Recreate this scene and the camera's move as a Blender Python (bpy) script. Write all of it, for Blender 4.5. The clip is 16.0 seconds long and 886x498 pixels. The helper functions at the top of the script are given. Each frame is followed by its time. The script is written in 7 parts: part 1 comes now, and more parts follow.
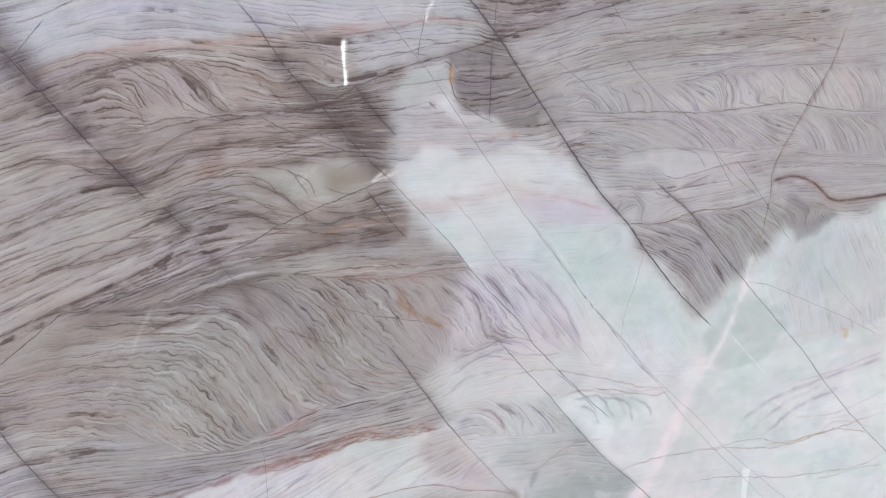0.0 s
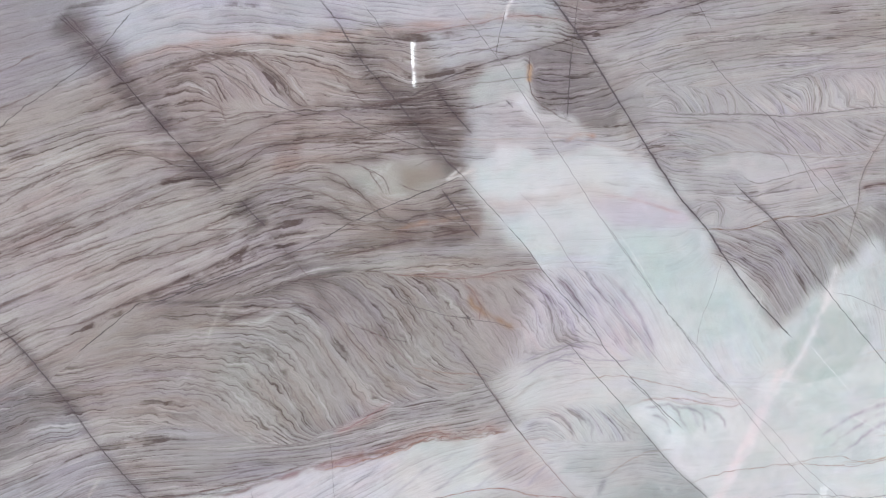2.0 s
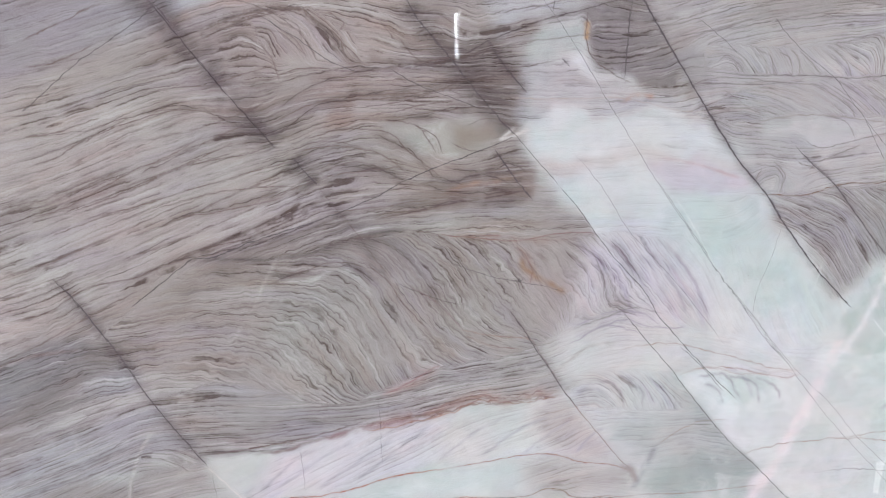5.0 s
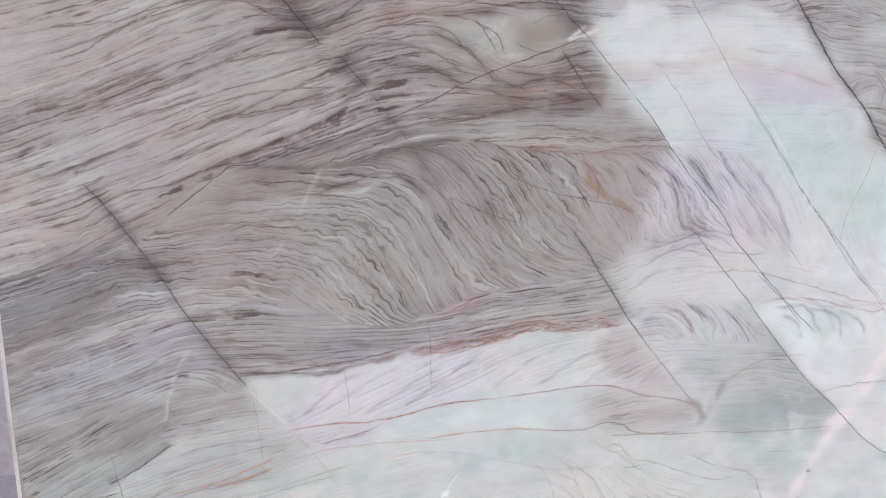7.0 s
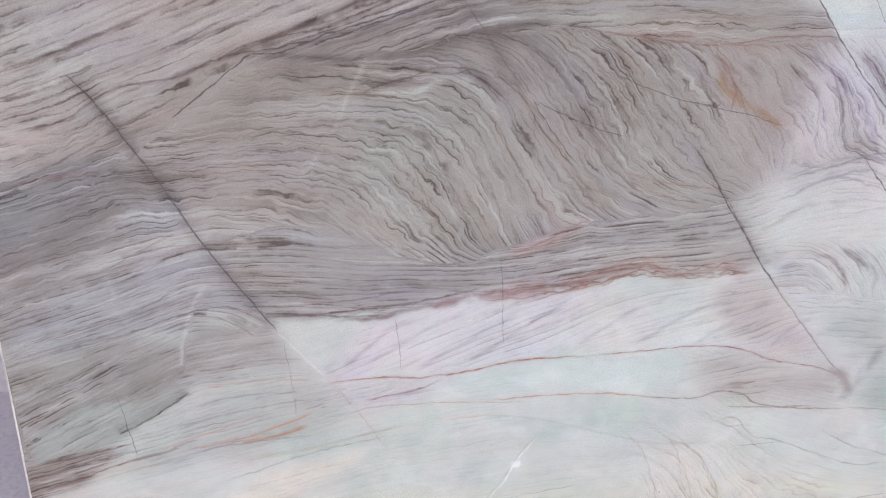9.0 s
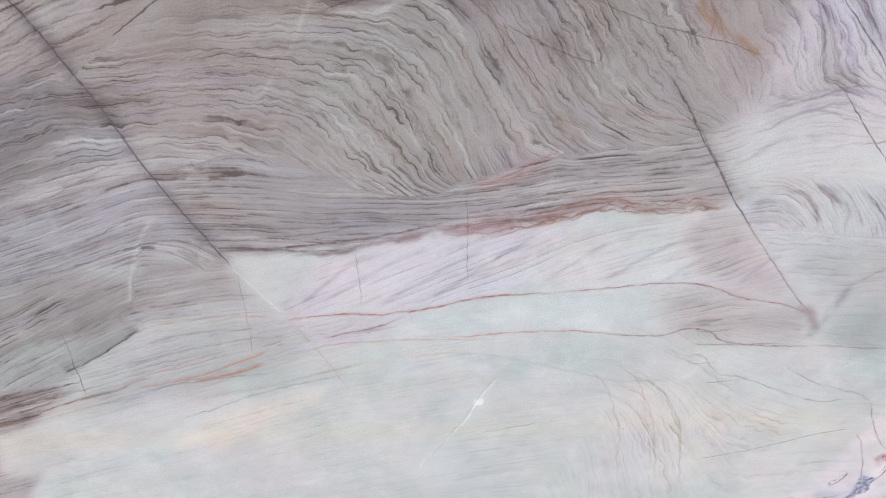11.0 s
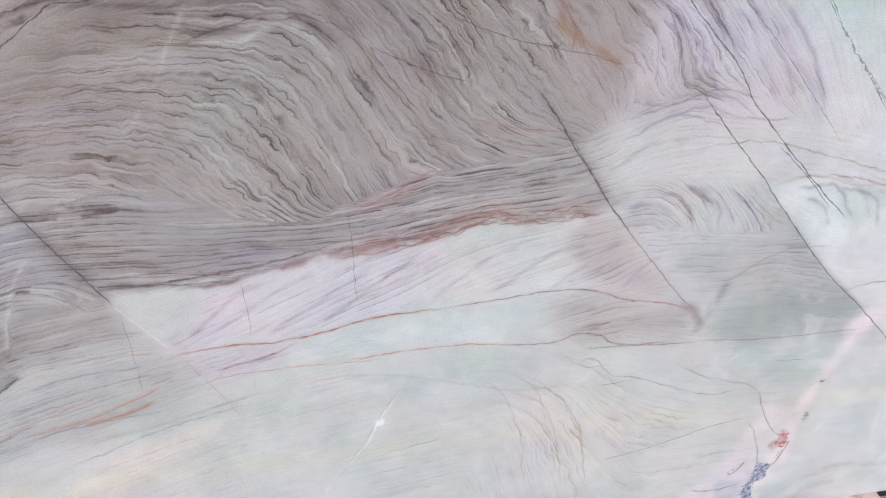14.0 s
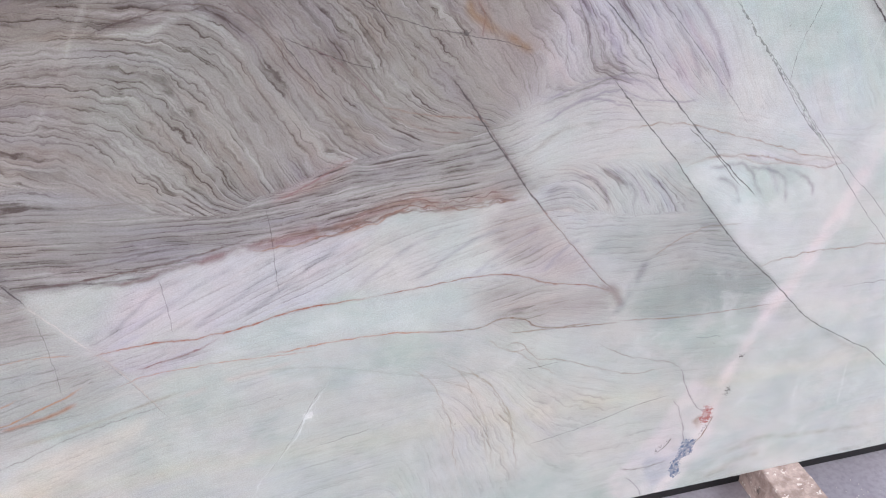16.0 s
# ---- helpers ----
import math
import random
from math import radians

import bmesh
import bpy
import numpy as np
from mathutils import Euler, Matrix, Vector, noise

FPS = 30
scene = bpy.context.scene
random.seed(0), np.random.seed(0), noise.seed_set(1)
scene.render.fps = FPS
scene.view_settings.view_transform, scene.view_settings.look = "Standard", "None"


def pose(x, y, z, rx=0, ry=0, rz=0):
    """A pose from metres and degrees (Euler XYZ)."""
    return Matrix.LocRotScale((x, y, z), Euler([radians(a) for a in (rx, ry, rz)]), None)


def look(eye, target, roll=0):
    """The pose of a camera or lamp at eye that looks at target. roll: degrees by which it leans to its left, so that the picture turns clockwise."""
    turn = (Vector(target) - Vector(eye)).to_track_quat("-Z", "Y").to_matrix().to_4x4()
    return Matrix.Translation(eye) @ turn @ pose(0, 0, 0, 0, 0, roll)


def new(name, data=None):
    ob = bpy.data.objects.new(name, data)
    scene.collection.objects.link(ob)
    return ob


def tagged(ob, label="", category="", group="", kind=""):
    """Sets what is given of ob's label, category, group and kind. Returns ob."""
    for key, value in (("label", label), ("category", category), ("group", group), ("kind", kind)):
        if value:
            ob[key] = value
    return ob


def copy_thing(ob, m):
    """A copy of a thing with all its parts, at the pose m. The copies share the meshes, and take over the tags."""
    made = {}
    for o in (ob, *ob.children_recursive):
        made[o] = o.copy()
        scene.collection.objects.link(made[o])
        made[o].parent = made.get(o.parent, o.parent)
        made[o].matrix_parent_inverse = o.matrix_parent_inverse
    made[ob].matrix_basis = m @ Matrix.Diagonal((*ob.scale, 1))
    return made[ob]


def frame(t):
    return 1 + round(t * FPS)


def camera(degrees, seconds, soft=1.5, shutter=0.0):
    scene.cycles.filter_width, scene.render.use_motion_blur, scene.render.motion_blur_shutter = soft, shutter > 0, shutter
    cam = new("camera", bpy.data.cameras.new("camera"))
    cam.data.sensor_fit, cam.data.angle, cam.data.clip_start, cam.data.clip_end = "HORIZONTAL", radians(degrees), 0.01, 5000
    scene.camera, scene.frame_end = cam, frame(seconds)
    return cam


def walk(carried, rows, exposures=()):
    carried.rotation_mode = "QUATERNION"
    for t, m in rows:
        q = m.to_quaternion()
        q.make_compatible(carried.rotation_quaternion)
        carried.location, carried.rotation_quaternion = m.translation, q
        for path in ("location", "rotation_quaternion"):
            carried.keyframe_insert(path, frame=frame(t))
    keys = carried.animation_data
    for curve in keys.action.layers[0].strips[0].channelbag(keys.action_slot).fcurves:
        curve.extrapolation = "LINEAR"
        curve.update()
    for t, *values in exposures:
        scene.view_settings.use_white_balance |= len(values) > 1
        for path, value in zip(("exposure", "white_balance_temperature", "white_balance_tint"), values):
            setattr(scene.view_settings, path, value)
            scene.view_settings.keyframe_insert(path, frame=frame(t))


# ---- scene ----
cam = camera(54.61, 16.0, soft=1.0)
# seconds, metres, degrees
PATH = [
    (0.0, 0.0379, -1.6460, 1.8362, 72.900, -0.062, -19.665),
    (0.5, 0.0437, -1.6407, 1.8362, 73.004, -0.093, -17.903),
    (1.0, 0.0422, -1.6314, 1.8303, 73.103, -0.212, -16.259),
    (1.5, 0.0334, -1.6267, 1.8255, 73.125, -0.328, -15.303),
    (2.0, 0.0206, -1.6214, 1.8234, 73.056, -0.327, -15.253),
    (2.5, 0.0114, -1.6146, 1.8173, 72.991, -0.356, -15.104),
    (3.0, 0.0024, -1.6104, 1.8091, 72.971, -0.306, -14.621),
    (3.5, -0.0114, -1.6072, 1.8083, 72.638, -0.393, -14.199),
    (6.0, 0.0016, -1.5750, 1.7443, 69.586, -0.497, -11.272),
    (6.5, -0.0044, -1.5345, 1.7156, 68.198, -0.661, -10.512),
    (7.0, -0.0049, -1.4694, 1.6922, 67.076, -0.373, -9.489),
    (7.5, 0.0198, -1.3542, 1.6545, 66.561, -0.384, -8.772),
    (8.0, 0.0777, -1.2442, 1.6185, 63.800, 0.715, -5.655),
    (8.5, 0.0938, -1.1749, 1.5952, 61.731, 1.220, -3.778),
    (9.0, 0.0831, -1.1120, 1.5746, 60.221, 0.719, -2.917),
    (9.5, 0.0763, -1.0615, 1.5602, 57.148, -0.228, -2.619),
    (9.7, 0.0674, -1.0529, 1.5448, 56.798, -0.550, -3.119),
    (12.0, 0.1111, -1.0629, 1.5475, 55.238, -0.796, -5.689),
    (12.5, 0.1207, -1.0645, 1.5524, 56.181, -0.611, -6.771),
    (13.0, 0.1371, -1.0617, 1.5543, 56.529, -0.399, -7.941),
    (13.5, 0.1493, -1.0659, 1.5536, 56.730, -0.286, -9.503),
    (14.0, 0.1523, -1.0725, 1.5510, 57.001, -0.411, -10.939),
    (14.5, 0.1587, -1.0837, 1.5549, 57.342, -0.660, -12.529),
    (15.0, 0.1622, -1.0917, 1.5555, 57.381, -0.783, -12.996),
    (15.5, 0.1752, -1.0933, 1.5524, 57.043, -0.921, -13.939),
    (16.0, 0.1872, -1.1018, 1.5359, 57.224, -0.671, -15.113),
]
walk(cam, [(t, pose(x, y, z, rx, ry, rz)) for t, x, y, z, rx, ry, rz in PATH], [(0.0, 0.42, 6190, 7), (9.0, 0.45, 6190, 8), (13.5, 0.45, 6190, 9), (16.0, 0.31, 6190, 9)])

# ---- daylight: an overcast sky over an open stone yard ----
world = bpy.data.worlds.new("overcast_sky")
scene.world = world
world.use_nodes = True
wn, wl = world.node_tree.nodes, world.node_tree.links
sky = wn.new("ShaderNodeTexSky")
sky.sky_type, sky.sun_disc = "NISHITA", False
sky.sun_elevation, sky.sun_rotation = radians(45), radians(225)
sky.air_density, sky.dust_density = 1.0, 4.0
sky_bg = wn["Background"]
sky_bg.inputs[1].default_value = 0.12
wl.new(sky.outputs[0], sky_bg.inputs[0])
sun = new("sun", bpy.data.lights.new("sun", "SUN"))
sun.data.energy, sun.data.angle, sun.data.color = 1.5, radians(20), (1.0, 0.97, 0.93)
sun.matrix_world = look((0, 0, 0), (-0.50, 0.50, -0.71))


# ---- small helpers for meshes and materials ----
def part(name, bm, material, parent=None, label="", smooth=False):
    me = bpy.data.meshes.new(name)
    bm.normal_update()
    bm.to_mesh(me)
    bm.free()
    me.materials.append(material)
    if smooth:
        me.shade_smooth()
    ob = new(name, me)
    ob.parent = parent
    if label:
        ob["label"] = label
    return ob


def box(bm, x0, x1, y0, y1, z0, z1, bevel=0.0, segments=2):
    made = bmesh.ops.create_cube(bm, size=1.0, matrix=Matrix.Translation(((x0 + x1) / 2, (y0 + y1) / 2, (z0 + z1) / 2)) @ Matrix.Diagonal((x1 - x0, y1 - y0, z1 - z0, 1)))
    if bevel:
        edges = list({e for v in made["verts"] for e in v.link_edges})
        bmesh.ops.bevel(bm, geom=edges, offset=bevel, segments=segments, profile=0.5, affect="EDGES")
    return bm


class Nodes:
    """A short way to write a node material."""

    def __init__(self, name):
        self.material = bpy.data.materials.new(name)
        self.material.use_nodes = True
        self.tree = self.material.node_tree
        self.bsdf = self.tree.nodes["Principled BSDF"]

    def add(self, kind, settings=None, **inputs):
        node = self.tree.nodes.new(kind)
        for key, value in (settings or {}).items():
            setattr(node, key, value)
        for key, value in inputs.items():
            self.put(node.inputs[int(key[1:])] if key[0] == "i" and key[1:].isdigit() else node.inputs[key], value)
        return node

    def put(self, socket, value):
        if isinstance(value, bpy.types.NodeSocket):
            self.tree.links.new(value, socket)
        else:
            socket.default_value = value

    def math(self, operation, a, b=0.0, c=0.0, clamp=False):
        return self.add("ShaderNodeMath", {"operation": operation, "use_clamp": clamp}, i0=a, i1=b, i2=c).outputs[0]

    def mix(self, factor, a, b, blend="MIX"):
        node = self.add("ShaderNodeMix", {"data_type": "RGBA", "blend_type": blend})
        for socket, value in ((node.inputs[0], factor), (node.inputs[6], a), (node.inputs[7], b)):
            self.put(socket, value)
        return node.outputs[2]

    def ramp(self, value, low, high, to_low=0.0, to_high=1.0):
        return self.add("ShaderNodeMapRange", {"interpolation_type": "SMOOTHSTEP"}, i0=value, i1=low, i2=high, i3=to_low, i4=to_high).outputs[0]

    def noise(self, scale, detail=4.0, vector=None, rough=0.55, distortion=0.0):
        if vector is None:
            vector = self.add("ShaderNodeTexCoord").outputs["Object"]
        return self.add("ShaderNodeTexNoise", Vector=vector, Scale=scale, Detail=detail, Roughness=rough, Distortion=distortion).outputs[0]

    def finish(self, colour, rough, bump=None, strength=0.2, distance=0.002, **more):
        self.put(self.bsdf.inputs["Base Color"], colour)
        self.put(self.bsdf.inputs["Roughness"], rough)
        for key, value in more.items():
            self.put(self.bsdf.inputs[key.replace("_", " ")], value)
        if bump is not None:
            node = self.add("ShaderNodeBump", Strength=strength, Distance=distance, Height=bump)
            self.tree.links.new(node.outputs[0], self.bsdf.inputs["Normal"])
        return self.material


def worn(name, light, dark, scale, rough=0.7, strength=0.3, distance=0.003):
    """A surface of two colours, in patches and in grain."""
    m = Nodes(name)
    patches, grain = m.noise(scale, 5.0), m.noise(scale * 22, 4.0)
    colour = m.mix(m.ramp(patches, 0.32, 0.68), (*dark, 1), (*light, 1))
    colour = m.mix(m.ramp(grain, 0.35, 0.75, 0.0, 0.45), colour, (*[c * 0.6 for c in dark], 1))
    return m.finish(colour, m.ramp(patches, 0.2, 0.8, rough - 0.1, rough + 0.1), m.math("ADD", patches, m.math("MULTIPLY", grain, 0.4)), strength, distance)


# ---- the stone: banded quartzite, laid out in metres along the slab (u) and up it (w) ----
LEAN_BACK, GAP = 7.0, 0.10
SLAB = pose(0, 0, GAP, 90 - LEAN_BACK, 0, 0)
STEP, U0, W0 = 0.0021, -0.66, -0.02
NU, NW = 1350, 905
GU, GW = np.meshgrid(U0 + STEP * np.arange(NU), W0 + STEP * np.arange(NW))
GU, GW = GU.astype(np.float32), GW.astype(np.float32)
rng = np.random.default_rng(7)


def lattice(size, u, w):
    """Smooth random values, about -1 to 1, with lumps of the given size in metres."""
    x, y = (u - U0) / size + 3.0, (w - W0) / size + 3.0
    table = rng.uniform(-1, 1, (int(y.max()) + 5, int(x.max()) + 5)).astype(np.float32)
    i, j = np.floor(x).astype(np.int32), np.floor(y).astype(np.int32)
    fx, fy = x - i, y - j
    fx, fy = fx * fx * (3 - 2 * fx), fy * fy * (3 - 2 * fy)
    low = table[j, i] * (1 - fx) + table[j, i + 1] * fx
    high = table[j + 1, i] * (1 - fx) + table[j + 1, i + 1] * fx
    return low * (1 - fy) + high * fy


def clouds(size, octaves=3, gain=0.5, u=None, w=None):
    total, amount = 0, 1.0
    for k in range(octaves):
        total = total + amount * lattice(size / 2**k, GU if u is None else u, GW if w is None else w)
        amount *= gain
    return total


def smear(field, cells):
    """A box blur, twice, along both axes."""
    n = int(cells)
    if n < 1:
        return field
    for axis in (0, 1, 0, 1):
        pad = [(0, 0), (0, 0)]
        pad[axis] = (n + 1, n)
        total = np.cumsum(np.pad(field, pad, mode="edge"), axis=axis, dtype=np.float64)
        size = field.shape[axis]
        upper, lower = np.take(total, np.arange(2 * n + 1, 2 * n + 1 + size), axis), np.take(total, np.arange(size), axis)
        field = ((upper - lower) / (2 * n + 1)).astype(np.float32)
    return field


def srgb(*rgb):
    c = np.array(rgb, np.float32) / 255
    return np.where(c < 0.04045, c / 12.92, ((c + 0.055) / 1.055) ** 2.4).astype(np.float32)


RAG_U = 0.010 * clouds(0.07, 4, 0.55)
RAG_W = 0.010 * clouds(0.07, 4, 0.55)
stone = np.empty((NW, NU, 3), np.float32)
stone[:] = srgb(172, 168, 165)
banding = np.ones((NW, NU), np.float32)  # how strongly the laminae show
waves = np.full((NW, NU), 0.42, np.float32)  # how much they waver
grades = np.ones((NW, NU), np.float32)  # how wide the beds are


def window(points, margin):
    u, w = [p[0] for p in points], [p[1] for p in points]
    i0, i1 = int((min(u) - margin - U0) / STEP), int((max(u) + margin - U0) / STEP) + 2
    j0, j1 = int((min(w) - margin - W0) / STEP), int((max(w) + margin - W0) / STEP) + 2
    return slice(max(j0, 0), max(min(j1, NW), 0)), slice(max(i0, 0), max(min(i1, NU), 0))


def inside(points, soft, rag):
    """A soft mask of a patch with a ragged outline, and its window."""
    win = window(points, 2.5 * soft + 0.03)
    u, w = GU[win] + rag * RAG_U[win], GW[win] + rag * RAG_W[win]
    mask = np.zeros(u.shape, bool)
    for (ua, wa), (ub, wb) in zip(points, points[1:] + points[:1]):
        cross = (wa > w) != (wb > w)
        mask ^= cross & (u < (ub - ua) * (w - wa) / (wb - wa + 1e-9) + ua)
    return win, smear(mask.astype(np.float32), soft / STEP / 1.6)


def zone(rgb, points, soft=0.02, rag=1.0, amount=1.0, band=None, wave=None, grade=None):
    """A body of stone of one colour."""
    win, mask = inside(points, soft, rag)
    mask = mask * amount
    stone[win] += mask[..., None] * (srgb(*rgb) - stone[win])
    if band is not None:
        banding[win] += mask * (band - banding[win])
    if wave is not None:
        waves[win] += mask * (wave - waves[win])
    if grade is not None:
        grades[win] += mask * (grade - grades[win])


grains = np.zeros((NW, NU, 3), np.float32)


def mineral(kind, points):
    """A cluster of coloured crystals: 0 blue, 1 red, 2 nearly black."""
    win, mask = inside(points, 0.008, 0.8)
    grains[win][..., kind] = np.maximum(grains[win][..., kind], 0.74 * mask)


strokes = []


bodies = np.zeros((NW, NU), np.int32)


def body(number, points):
    """A body of layers of its own, cut off from the rest along its outline."""
    win, mask = inside(points, 0.0, 0.7)
    bodies[win] = np.where(mask > 0.5, number, bodies[win])


def guide(points):
    """A line along which the layers run."""
    line = curve(points, 0.03)
    for p, q in zip(line, line[1:]):
        strokes.append((*((p + q) / 2), math.degrees(math.atan2(q[1] - p[1], q[0] - p[0]))))


def laminae(*rows):
    """Places (u, w) with the way (degrees) in which the layers run there."""
    strokes.extend(rows)


def direction_field(coarse, number):
    """The way of one body's layers, spread out from the strokes in it, as an angle between -115 and 65 degrees."""
    u, w = GU[::coarse, ::coarse], GW[::coarse, ::coarse]
    u, w = u + 0.8 * RAG_U[::coarse, ::coarse], w + 0.8 * RAG_W[::coarse, ::coarse]
    c, s = np.zeros_like(u), np.zeros_like(u)
    for su, sw, angle in strokes:
        j, i = int((sw - W0) / STEP), int((su - U0) / STEP)
        if bodies[min(max(j, 0), NW - 1), min(max(i, 0), NU - 1)] != number:
            continue
        a = radians(angle)
        along, across = (u - su) * math.cos(a) + (w - sw) * math.sin(a), (w - sw) * math.cos(a) - (u - su) * math.sin(a)
        weight = 1 / ((0.55 * along) ** 2 + across**2 + 0.0002) ** 2
        c += weight * math.cos(2 * a)
        s += weight * math.sin(2 * a)
    angle = 0.5 * np.arctan2(s, c)
    return np.where(angle > radians(65), angle - math.pi, angle)


def between(field, coarse, shape):
    """A coarse field spread smoothly over a finer grid."""
    j, i = [np.minimum(np.arange(n) / coarse, size - 1.001) for n, size in zip(shape, field.shape)]
    i0, j0 = i.astype(int), j.astype(int)
    fi, fj = (i - i0)[None, :], (j - j0)[:, None]
    rows = field[:, i0] * (1 - fi) + field[:, i0 + 1] * fi
    return rows[j0] * (1 - fj) + rows[j0 + 1] * fj


def settle(phi, angle, gap, held, cell, rounds, stiff=0.17):
    """Beds counted upwards: a field that stays level along the layers and climbs by one for each bed across them."""
    ca, sa = np.cos(angle), np.sin(angle)
    xx, yy, xy = ca * ca + stiff * sa * sa, sa * sa + stiff * ca * ca, (1 - stiff) * ca * sa
    xx, yy, xy = xx * held, yy * held, xy * held
    rise = stiff * cell / gap * held

    def turned(gx, gy):
        gx[:, -1] = 0
        gy[-1] = 0
        out = -gx - gy
        out[:, 1:] += gx[:, :-1]
        out[1:] += gy[:-1]
        return out

    def pull(p):
        gx, gy = np.zeros_like(p), np.zeros_like(p)
        gx[:, :-1] = p[:, 1:] - p[:, :-1]
        gy[:-1] = p[1:] - p[:-1]
        return turned(xx * gx + xy * gy, xy * gx + yy * gy)

    rest = turned(-sa * rise, ca * rise) - pull(phi)
    way, size = rest.copy(), float((rest * rest).sum())
    for _ in range(rounds):
        moved = pull(way)
        step = size / float((way * moved).sum() + 1e-30)
        phi = phi + step * way
        rest = rest - step * moved
        following = float((rest * rest).sum())
        way = rest + (following / (size + 1e-30)) * way
        size = following
    return phi


def curve(points, spacing=0.006):
    """Points along a smooth line through the given ones."""
    p = [np.array(q, float) for q in points]
    p = [2 * p[0] - p[1], *p, 2 * p[-1] - p[-2]]
    out = []
    for a, b, c, d in zip(p, p[1:], p[2:], p[3:]):
        n = max(2, int(np.linalg.norm(c - b) / spacing))
        for k in range(n):
            t = k / n
            out.append(0.5 * (2 * b + (c - a) * t + (2 * a - 5 * b + 4 * c - d) * t * t + (3 * b - a - 3 * c + d) * t**3))
    return np.array(out + [p[-2]])


def trace(points, reach, wobble):
    """Signed distance to a wavering line, and how far along it (0 to 1), within reach of it."""
    line = curve(points)
    n = len(line)
    if wobble:
        sway = np.convolve(rng.normal(0, 1, n + 8), np.ones(9) / 9, "valid") + 0.5 * np.convolve(rng.normal(0, 1, n + 2), np.ones(3) / 3, "valid")
        way = np.gradient(line, axis=0)
        way /= np.linalg.norm(way, axis=1, keepdims=True) + 1e-9
        line = line + wobble * sway[:, None] * np.stack([-way[:, 1], way[:, 0]], 1)
    win = window(line, reach)
    u, w = GU[win], GW[win]
    dist, along = np.full(u.shape, 1.0, np.float32), np.zeros(u.shape, np.float32)
    du0, dw0 = U0 + STEP * win[1].start, W0 + STEP * win[0].start
    for k, (a, b) in enumerate(zip(line, line[1:])):
        i0, i1 = int((min(a[0], b[0]) - reach - du0) / STEP), int((max(a[0], b[0]) + reach - du0) / STEP) + 2
        j0, j1 = int((min(a[1], b[1]) - reach - dw0) / STEP), int((max(a[1], b[1]) + reach - dw0) / STEP) + 2
        sub = slice(max(j0, 0), max(j1, 0)), slice(max(i0, 0), max(i1, 0))
        x, y = u[sub] - a[0], w[sub] - a[1]
        if x.size == 0:
            continue
        d = b - a
        size = float(d @ d) + 1e-12
        f = np.clip((x * d[0] + y * d[1]) / size, 0, 1)
        px, py = x - f * d[0], y - f * d[1]
        r = np.hypot(px, py) * np.where(d[0] * y - d[1] * x < 0, -1, 1)
        nearer = np.abs(r) < np.abs(dist[sub])
        dist[sub][nearer] = r[nearer]
        along[sub][nearer] = ((k + f) / (n - 1))[nearer]
    return win, dist, along


CHANNELS, SEAMS = 6, 3
fissure = np.zeros((CHANNELS + SEAMS, NW, NU, 3), np.float32)
fissure[..., 0] = 1.0
seam_colour = np.zeros((SEAMS, NW, NU, 3), np.float32)
lines = []


def vein(rgb, points, width, amount=0.8, wobble=0.0015, patchy=0.3, halo=None, halo_width=0.02, halo_amount=0.0, taper=0.12, one_side=0):
    """A coloured seam in the stone, laid over the layers; with a stain round it where there is a halo."""
    lines.append((rgb, points, width, min(1.0, 1.25 * amount), wobble, patchy, halo, halo_width, halo_amount, taper, one_side))


def draw_veins():
    patches = 0.5 + 0.7 * clouds(0.035, 3)
    for number, (rgb, points, width, amount, wobble, patchy, halo, halo_width, halo_amount, taper, one_side) in enumerate(lines):
        reach = max(3.2 * width, 2.6 * halo_width if halo_amount else 0) + 0.006
        win, dist, along = trace(points, reach, wobble)
        ends = np.clip(np.minimum(along, 1 - along) / max(taper, 1e-3), 0, 1)
        rough = np.clip(1 - patchy + patchy * 2 * patches[win], 0, 1.3)
        if halo_amount:
            side = np.where(dist * one_side < 0, 0.15, 1.0) if one_side else 1.0
            mask = np.exp(-((dist / halo_width) ** 2)) * halo_amount * ends * side * np.clip(rough, 0.5, 1)
            stone[win] += mask[..., None] * (srgb(*(halo or rgb)) - stone[win])
        if width < 0.0031:
            # a narrow seam keeps its distance too, so that it stays sharp
            field, tint = fissure[CHANNELS + number % SEAMS][win], seam_colour[number % SEAMS][win]
            near = np.abs(dist) < np.minimum(np.abs(field[..., 0]), 0.011)
            fade = np.clip((0.010 - np.abs(dist)) / 0.003, 0, 1) * ends * np.clip(rough, 0, 1)
            field[near] = np.stack([dist, min(1.0, 1.1 * amount) * fade, np.full_like(dist, 0.62 * width)], -1)[near]
            tint[near] = srgb(*rgb)
            amount = 0.28 * amount
        mask = np.clip(np.exp(-((dist / width) ** 2)) * amount * ends * rough, 0, 1)
        stone[win] += mask[..., None] * (srgb(*rgb) - stone[win])


cracks = []


def crack(channel, points, width=0.0012, amount=0.9, wobble=0.0012, taper=0.1):
    """A fine open fissure, kept as a distance so that it stays sharp from near by."""
    cracks.append((channel, points, width, amount, wobble, taper))


def draw_cracks():
    for channel, points, width, amount, wobble, taper in cracks:
        win, dist, along = trace(points, 0.012, wobble)
        ends = np.clip(np.minimum(along, 1 - along) / max(taper, 1e-3), 0, 1)
        field = fissure[channel][win]
        near = np.abs(dist) < np.minimum(np.abs(field[..., 0]), 0.011)
        fade = np.clip((0.010 - np.abs(dist)) / 0.003, 0, 1)
        field[near] = np.stack([dist, amount * ends * fade, np.full_like(dist, width)], -1)[near]


